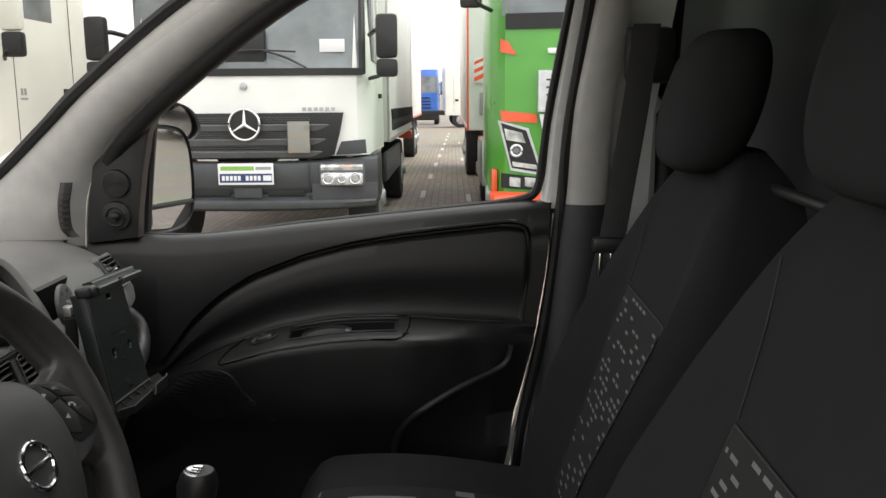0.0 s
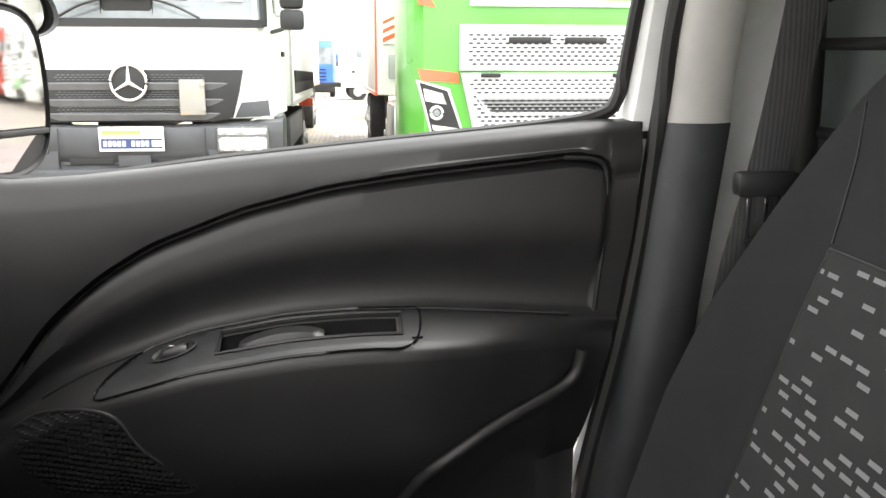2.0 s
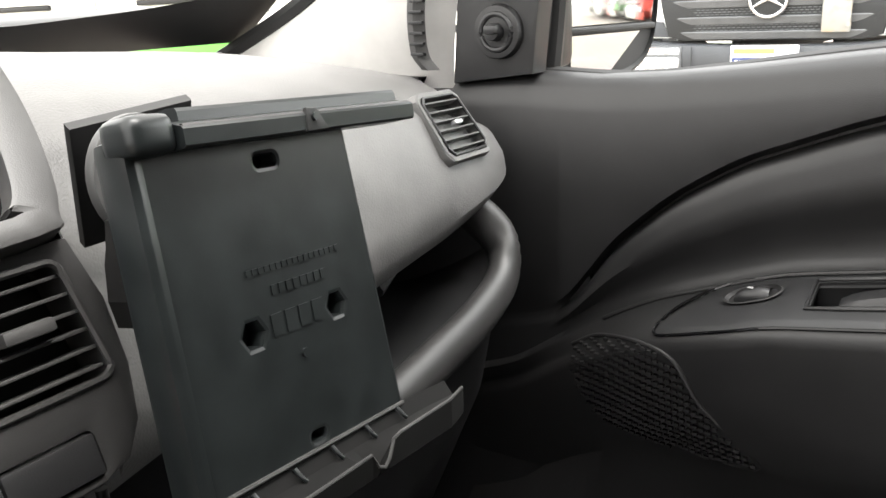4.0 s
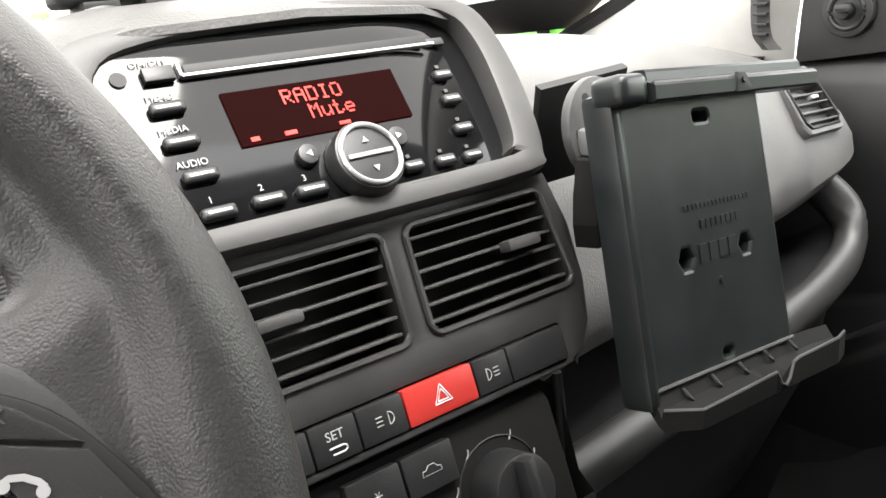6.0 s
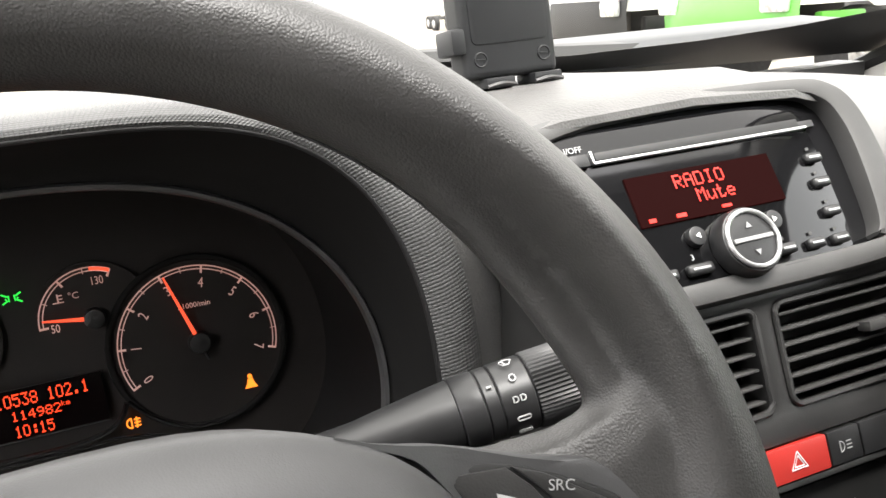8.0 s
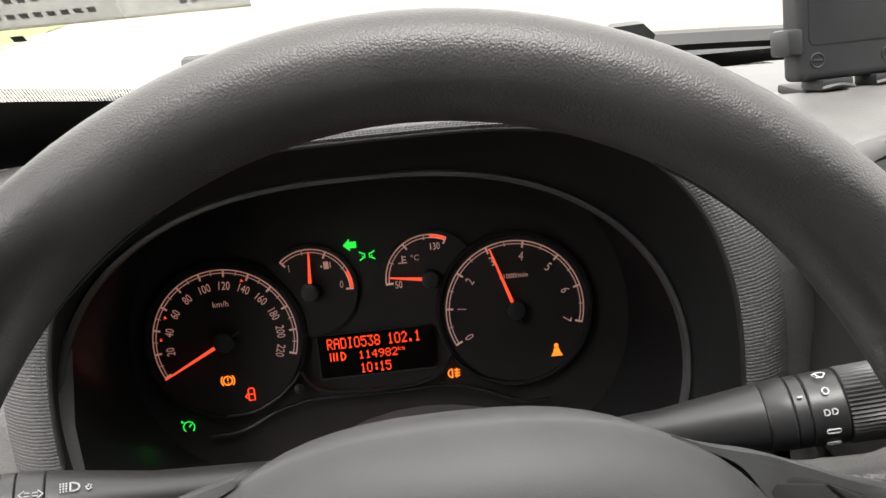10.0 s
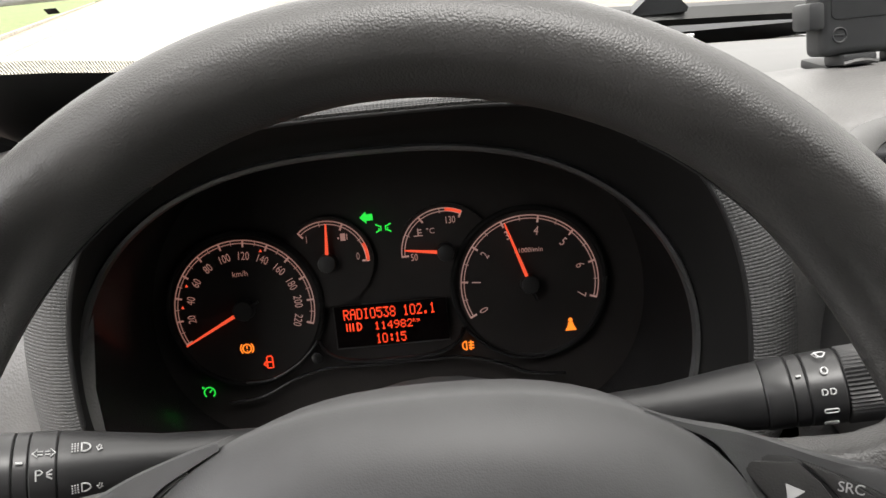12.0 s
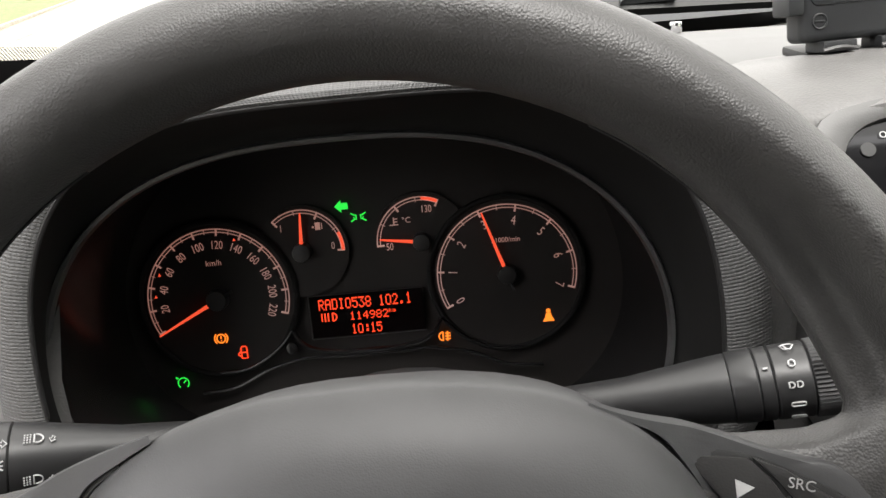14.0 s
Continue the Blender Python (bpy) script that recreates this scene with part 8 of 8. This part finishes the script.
            part("lamp_bulb", cyl(B(), (s * 0.91 + x, -0.090, 0.770), (s * 0.91 + x, -0.096, 0.770), rr * 0.55, seg=16), SILVER, lamp)
    # dealer board instead of a number plate
    board = part("dealer_board", box(B(), (0, -0.125, 0.82), (0.53, 0.012, 0.205), 0.006), MARK, t, "white dealer board with a green band and a dark band")
    M = plane_m((0, -0.1315, 0.82), (1, 0, 0), (0, 0, 1))
    part("green_band", bars(B(), M, [(-0.08, 0.055, 0.32, 0.04)]), PLATEG, board)
    part("grey_band", bars(B(), M, [(0.17, 0.055, 0.15, 0.03)]), MARKG, board)
    part("dark_band", bars(B(), M, [(0, -0.038, 0.50, 0.085)]), PLATEB, board)
    part("letter_bars", bars(B(), M, [(-0.215 + 0.038 * k, -0.038, 0.027, 0.045) for k in range(10) if k != 5] + [(0.205, -0.038, 0.08, 0.05)], 0.0012), MARK, board, "plain white bars of lettering")
    for s in (-1, 1):
        truck_mirror(t, s, hw, 2.0)
        part("side_window", box(B(), (s * (hw - 0.012), 0.78, 2.25), (0.03, 0.72, 0.72), 0.01), TGLASS, t)
        part("door_handle", box(B(), (s * (hw + 0.01), 1.2, 1.55), (0.04, 0.16, 0.05), 0.01), TRK, t)
        part("step_box", box(B(), (s * 1.12, 0.85, 0.62), (0.14, 0.5, 0.36), 0.03), TRD, t)
        wheel_parts(t, s * 1.02, 1.10, 0.46)
        wheel_parts(t, s * 1.02, 5.2, 0.46)
    wiper(t, -0.55, -0.15, -0.035, zw + 0.05)
    wiper(t, 0.60, 0.20, -0.035, zw + 0.05)
    part("dash_device", box(B(), (0.0, 0.03, 2.0), (0.42, 0.02, 0.36), 0.03), TRK, t)
    part("screen_label", box(B(), (0.83, 0.075, 2.02), (0.24, 0.008, 0.12), 0.003), MARK, t, "white paper label behind the windscreen")
    chassis(t, hw, 0.6, 7.4)
    cargo_box(t, 1.22, 1.95, 7.6, 1.02, 3.45, TRW)
    bm = B()
    for k in range(26):
        tube(bm, [(1.235, 2.3 + 0.2 * k, 1.40), (1.245, 2.4 + 0.2 * k, 1.15)], 0.015, 6, 1)
        tube(bm, [(1.235, 2.4 + 0.2 * k, 1.40), (1.245, 2.3 + 0.2 * k, 1.15)], 0.015, 6, 1)
    part("curtain_strap", bm, TRK, t)
    part("side_guard", box(B(), (1.16, 3.3, 0.72), (0.05, 2.6, 0.34), 0.02), TRD, t)
    part("tail_lamp", box(B(), (1.1, 7.62, 0.9), (0.25, 0.06, 0.14), 0.02), TRO, t)
    return t


def make_tall_truck(name, label, m, low, stripe=None, silver=True):
    """A tall tractor unit with a honeycomb grille."""
    t = thing(name, label, "truck")
    hw, zw, z1 = 1.25, 2.15, 3.6
    part("cab", cab_shell(B(), hw, 0.62, z1, 2.2, 0.30, zw, 0.16, 0.12), m, t, "painted tall cab")
    part("windscreen", screen(B(), hw, zw, z1, 0.30, 0.16, 0.10, 0.45, 0.92), TGLASS, t, "dark windscreen", smooth=60)
    part("screen_foot", loft(B(), [[(hw * f, -0.02 + 0.16 * abs(f) ** 2.5, z) for f in np.linspace(-0.9, 0.9, 17)] for z in (zw - 0.02, zw + 0.12)]), TRK, t)
    gm = MESHG if silver else TRK
    # grille frame and mesh, upper and lower
    for k, (z0, z1g, wb, w) in enumerate(((1.385, 1.76, 0.83, 0.83), (0.64, 1.365, 0.66, 0.82))):
        M = plane_m((0, -0.012, 0), (1, 0, 0), (0, 0, 1))
        g = part("grille_frame", plate(B(), [(-wb, z0), (wb, z0), (w, z1g), (-w, z1g)], [[(-wb + 0.04, z0 + 0.035), (-w + 0.045, z1g - 0.035), (w - 0.045, z1g - 0.035), (wb - 0.04, z0 + 0.035)]], 0.05, M, 0.008), gm, t, "silver grille frame")
        part("grille_back", plate(B(), [(-wb + 0.02, z0 + 0.01), (wb - 0.02, z0 + 0.01), (w - 0.02, z1g - 0.01), (-w + 0.02, z1g - 0.01)], [], 0.016, M @ pose(0, 0, -0.002)), gm, g)
        bm = B()
        nz = int((z1g - z0 - 0.07) / 0.034)
        for i in range(nz):
            z = z0 + 0.052 + 0.034 * i
            for j in range(int(2 * w / 0.062)):
                x = -w + 0.06 + 0.062 * j + (0.031 if i % 2 else 0)
                if abs(x) < wb + (w - wb) * (z - z0) / (z1g - z0) - 0.06:
                    plate(bm, [(x - 0.024, z), (x - 0.013, z - 0.009), (x + 0.013, z - 0.009), (x + 0.024, z), (x + 0.013, z + 0.009), (x - 0.013, z + 0.009)], [], 0.0, M @ pose(0, 0, 0.0015))
        tagged(part("grille_mesh", bm, TRD if silver else TRK, g, "honeycomb grille openings", smooth=0), kind="stuff")
    part("grille_slot", box(B(), (-0.24, -0.02, 1.635), (0.36, 0.03, 0.05), 0.01), TRK, t)
    part("grille_slot", box(B(), (0.24, -0.02, 1.635), (0.36, 0.03, 0.05), 0.01), TRK, t)
    part("grille_slot", box(B(), (-0.57, -0.02, 1.345), (0.17, 0.03, 0.035), 0.008), TRK, t)
    part("grille_slot", box(B(), (0.57, -0.02, 1.345), (0.17, 0.03, 0.035), 0.008), TRK, t)
    M = plane_m((0, -0.03, 0), (1, 0, 0), (0, 0, 1))
    inl = part("lower_inlet", plate(B(), [(-0.70, 1.18), (-0.58, 1.01), (0.58, 1.01), (0.70, 1.18)], [[(-0.655, 1.155), (0.655, 1.155), (0.555, 1.035), (-0.555, 1.035)]], 0.03, M, 0.006), gm, t, "bright inlet frame")
    for k in range(4):
        part("inlet_slat", box(B(), (0, -0.02, 1.05 + 0.028 * k), (1.16 + 0.05 * k, 0.03, 0.010)), TRK, inl)
    part("bonnet_rail", box(B(), (0, -0.02, 1.93), (1.5, 0.03, 0.05), 0.012), MARK, t, "white horizontal rail")
    part("emblem", tube(B(), [(0.0 + 0.07 * math.cos(a), -0.035, 2.02 + 0.07 * math.sin(a)) for a in np.linspace(0, 6.283, 29)[:-1]], 0.012, 8, 1, closed=True), SILVER, t, "plain ring emblem")
    part("emblem_bar", tube(B(), [(-0.5, -0.02, 1.95), (-0.05, -0.03, 2.02)], 0.010, 6, 1), SILVER, t)
    def cy(x):
        """The cab's front at x."""
        a = abs(x) / hw
        return 0.16 * a ** 2.5 + (0.192 * ((a - 0.9) / 0.1) ** 2 if a > 0.9 else 0)

    def skin(pts, off, n=6):
        """A four-cornered patch that follows the bowed cab front: corners as (x, z)."""
        (a, b, c, d) = pts
        rows = []
        for k in range(n + 1):
            t = k / n
            u = (a[0] + (b[0] - a[0]) * t, a[1] + (b[1] - a[1]) * t)
            v = (d[0] + (c[0] - d[0]) * t, d[1] + (c[1] - d[1]) * t)
            rows.append([(u[0] + (v[0] - u[0]) * q, cy(u[0] + (v[0] - u[0]) * q) - off, u[1] + (v[1] - u[1]) * q) for q in (0, 0.33, 0.66, 1)])
        return thicken(loft(B(), rows), 0.012)

    if stripe:
        for s in (-1, 1):
            part("colour_flash", skin([(s * 1.17, 1.40), (s * 0.84, 1.365), (s * 0.83, 1.285), (s * 1.15, 1.30)], 0.014), stripe, t, "red flash over the headlamp")
            part("colour_flash", skin([(s * 1.17, 2.05), (s * 1.10, 2.02), (s * 1.02, 1.90), (s * 1.17, 1.93)], 0.014), stripe, t)
            part("corner_flash", box(B(), (s * 1.215, 0.33, 0.70), (0.06, 0.26, 0.30), 0.025), stripe, t)
        part("bumper_base", loft(B(), [[(1.26 * f, -0.04 + 0.2 * abs(f) ** 3, z) for f in np.linspace(-1, 1, 21)] for z in (0.30, 0.45, 0.645)]), stripe, t, "red lower bumper edge")
    for s in (-1, 1):
        q = [(s * 1.19, 1.31), (s * 0.91, 1.235), (s * 0.77, 0.80), (s * 1.07, 0.845)]
        hl = part("headlamp", skin(q, 0.016), MESHG, t, "tall slanted headlamp with a silver rim")
        part("lamp_cover", skin([(s * 1.16, 1.285), (s * 0.93, 1.215), (s * 0.80, 0.83), (s * 1.06, 0.87)], 0.020), TRK, hl)
        part("lamp_glass", skin([(s * 1.13, 1.235), (s * 0.97, 1.195), (s * 0.935, 1.10), (s * 1.115, 1.13)], 0.026), TLAMP, hl)
        part("lamp_ring", tube(B(), [(s * 1.02 + 0.05 * math.cos(a), cy(1.02) - 0.028, 1.03 + 0.05 * math.sin(a)) for a in np.linspace(0, 6.283, 25)[:-1]], 0.014, 8, 1, closed=True), TLAMP, hl)
        part("lamp_lens", cyl(B(), (s * 1.02, cy(1.02) - 0.02, 1.03), (s * 1.02, cy(1.02) - 0.034, 1.03), 0.030, seg=16), CHROME, hl)
        part("lamp_strip", skin([(s * 1.06, 0.93), (s * 0.84, 0.90), (s * 0.82, 0.855), (s * 1.05, 0.885)], 0.026), TLAMP, hl)
        fg = part("fog_housing", skin([(s * 1.16, 0.82), (s * 0.75, 0.78), (s * 0.74, 0.66), (s * 1.16, 0.68)], 0.016), TRK, t)
        for x0 in (1.03, 0.89):
            part("fog_lamp", skin([(s * (x0 + 0.05), 0.785), (s * (x0 - 0.05), 0.775), (s * (x0 - 0.05), 0.69), (s * (x0 + 0.05), 0.70)], 0.022), TLAMP, fg)
        truck_mirror(t, s, hw, 2.75, 0.05, 0.8, TRW)
        wheel_parts(t, s * 1.05, 1.25, 0.5)
        wheel_parts(t, s * 1.05, 5.0, 0.5)
        part("tank", box(B(), (s * 1.05, 3.0, 0.75), (0.45, 1.5, 0.55), 0.06), SILVER, t)
        part("side_window", box(B(), (s * (hw - 0.03), 1.0, 2.75), (0.03, 0.8, 0.7), 0.01), TGLASS, t)
        part("bumper_corner", box(B(), (s * 1.10, 0.25, 0.47), (0.30, 0.40, 0.32), 0.08), low, t)
    part("bumper", loft(B(), [[(1.25 * f, -0.02 + 0.2 * abs(f) ** 3, z) for f in np.linspace(-1, 1, 21)] for z in (0.34, 0.36, 0.60, 0.64)]), low, t)
    chassis(t, hw, 1.0, 6.5)
    return t


def make_slat_truck(name, label, m, low, up=0.0):
    """A tractor unit with broad horizontal grille slats."""
    t = thing(name, label, "truck", "parked trucks")
    hw, zw, z1 = 1.25, 2.0 + up, 3.55 + up
    part("cab", cab_shell(B(), hw, 0.75 + up, z1, 2.2, 0.28, zw, 0.16, 0.13), m, t, "painted cab")
    part("windscreen", screen(B(), hw, zw, z1, 0.28, 0.16, 0.08, 0.45, 0.92), TGLASS, t, "dark windscreen", smooth=60)
    for k in range(4):
        z = 1.10 + up + 0.21 * k
        s = part("grille_slot", box(B(), (0, -0.012, z), (1.46 - 0.03 * k, 0.05, 0.075), 0.02), TRK, t)
        part("slot_edge", box(B(), (0, -0.03, z + 0.055), (1.5 - 0.03 * k, 0.05, 0.03), 0.01), m, s)
    part("bumper", loft(B(), [[(1.26 * f, y + 0.2 * abs(f) ** 3, z + up) for f in np.linspace(-1, 1, 21)] for z, y in ((0.30, 0.04), (0.36, -0.04), (0.70, -0.07), (0.92, -0.04), (0.95, 0.1))]), low, t, "painted bumper")
    for s in (-1, 1):
        part("headlamp", box(B(), (s * 0.98, 0.02, 0.80 + up), (0.40, 0.14, 0.26), 0.06), TLAMP, t)
        truck_mirror(t, s, hw, 2.35 + up, 0.05, 0.75, m)
        wheel_parts(t, s * 1.05, 1.3, 0.5 + 0.15 * up)
        wheel_parts(t, s * 1.05, 5.0, 0.5 + 0.15 * up)
        part("side_window", box(B(), (s * (hw - 0.03), 0.95, 2.55 + up), (0.03, 0.8, 0.7), 0.02), TGLASS, t)
        part("door_handle", box(B(), (s * (hw + 0.005), 1.55, 1.60 + up), (0.03, 0.20, 0.13), 0.02), TRK, t)
        part("model_bars", bars(B(), plane_m((s * (hw + 0.004), 0.55, 1.62 + up), (0, s, 0), (0, 0, 1)), [(-0.06 + 0.07 * k, 0, 0.05, 0.07) for k in range(2)] + [(-0.02, -0.07, 0.16, 0.02)]), MARKG, t)
        part("door_gap", box(B(), (s * (hw + 0.001), 0.38, 1.9 + up), (0.004, 0.012, 2.0)), TRK, t)
        part("door_gap", box(B(), (s * (hw + 0.001), 1.72, 1.9 + up), (0.004, 0.012, 2.0)), TRK, t)
        part("step", box(B(), (s * 1.18, 0.85, 0.62 + up * 0.6), (0.14, 0.7, 0.42), 0.04), low, t)
    wiper(t, -0.5, -0.1, -0.03, zw + 0.10)
    if up:
        for x in (-0.42, 0.42):
            part("cab_mount", box(B(), (x, 1.2, 0.97 + up / 2 - 0.1), (0.16, 0.9, up + 0.12), 0.01), TRK, t)
    chassis(t, hw, 1.0, 6.8)
    return t


def park(x, y, dz=0.0, turn=0.0):
    """A place in the row: facing the van, standing on the sloping yard."""
    return Matrix.Translation((x, y, gz(x) + dz)) @ Matrix.Rotation(math.atan(SLOPE), 4, "Y") @ Matrix.Rotation(radians(-90 + turn), 4, "Z")


t1 = make_white_truck()
t1.matrix_world = park(7.25, 2.163)
t2 = make_tall_truck("green_truck", "green tractor truck with a silver honeycomb grille and red flashes", TRG, TRO, TRO)
t2.matrix_world = park(6.93, -1.42)
tr = thing("trailer", "white box trailer with red edges behind the green truck", "trailer")
cargo_box(tr, 1.27, 3.0, 12.0, 1.1, 3.9, TRW, TRO)
for y in (9.0, 10.3):
    for s in (-1, 1):
        wheel_parts(tr, s * 1.05, y, 0.5)
wb = part("warning_board", box(B(), (-1.08, 2.95, 1.89), (0.22, 0.02, 0.32), 0.005), MARK, tr, "red and white striped board")
for k in (-1, 0, 1):
    part("stripe", plate(B(), [(-1.18, 1.85 + 0.11 * k), (-0.98, 1.94 + 0.11 * k), (-0.98, 1.99 + 0.10 * k), (-1.18, 1.90 + 0.10 * k)], [], 0.003, plane_m((0, 2.938, 0), (1, 0, 0), (0, 0, 1))), TRO, wb, smooth=0)
for s in (-1, 1):
    part("marker_lamp", box(B(), (s * 1.05, 2.97, 0.95), (0.16, 0.06, 0.16), 0.02), TRO, tr, "orange marker lamp")
part("wall_box", box(B(), (-1.0, 2.95, 1.45), (0.22, 0.03, 0.30), 0.02), MARKG, tr)
tr.matrix_world = park(7.6, -1.28)
t3 = make_slat_truck("tractor_truck", "cream-white tractor truck parked in the row", TRC, TRC)
t3.matrix_world = park(7.38, 5.86)
t4 = make_slat_truck("tractor_truck", "white high-standing tractor truck with a green bumper", TRW, TRG, 0.42)
t4.matrix_world = park(7.3, 9.45)
for x, y in ((24.0, 52.0), (26.0, 58.0), (29.0, 64.0)):
    c = copy_thing(t3, park(x, y) if y < 20 else Matrix.Translation((x, y, gz(x))))
    tagged(c, "white tractor truck parked in the row")
tH = make_slat_truck("tractor_truck", "white high-standing tractor truck parked in the row", TRW, TRK, 0.42)
tH.matrix_world = park(7.3, 12.9)
tR = make_slat_truck("tractor_truck", "red tractor truck parked in the row", TRR, TRR)
tR.matrix_world = park(7.2, -44.8)
for k, y in enumerate((-5.2, -8.8, -12.4, -16.0, -19.6, -23.2, -26.8, -30.4)):
    src = t4 if k == 2 else t3
    c = copy_thing(src, park(7.2 + 0.15 * (k % 2), y))
    tagged(c, "red tractor truck parked in the row" if src is tR else "white tractor truck parked in the row")
for k in range(14):
    y = -34.0 - 3.6 * k
    if k == 3:
        continue
    src = tR if k == 8 else (t4 if k % 5 == 1 else t3)
    c = copy_thing(src, park(7.2 + 0.2 * (k % 3), y))
    tagged(c, "red tractor truck parked in the row" if src is tR else "white tractor truck parked in the row")
tB = make_slat_truck("tractor_truck", "blue tractor truck far down the lane", TRB, TRK)
tB.matrix_world = park(55.0, 2.3, 0.0)
c = copy_thing(t3, Matrix.Translation((50.0, -1.5, gz(50))) @ Matrix.Rotation(radians(5), 4, "Z"))
tagged(c, "white truck standing across the far end of the lane")
c = copy_thing(tr, park(13.5, 2.42))
tagged(c, "white box trailer standing behind the delivery truck")
c = copy_thing(t4, park(27.0, -1.9))
tagged(c, "dark-trimmed white truck far down the lane")
c = copy_thing(t2, Matrix.Translation((20.0, 82.0, gz(20.0))))
tagged(c, "green truck far ahead across the yard")
c = copy_thing(t3, Matrix.Translation((14.0, 84.0, gz(14.0))))
tagged(c, "white tractor truck far ahead across the yard")
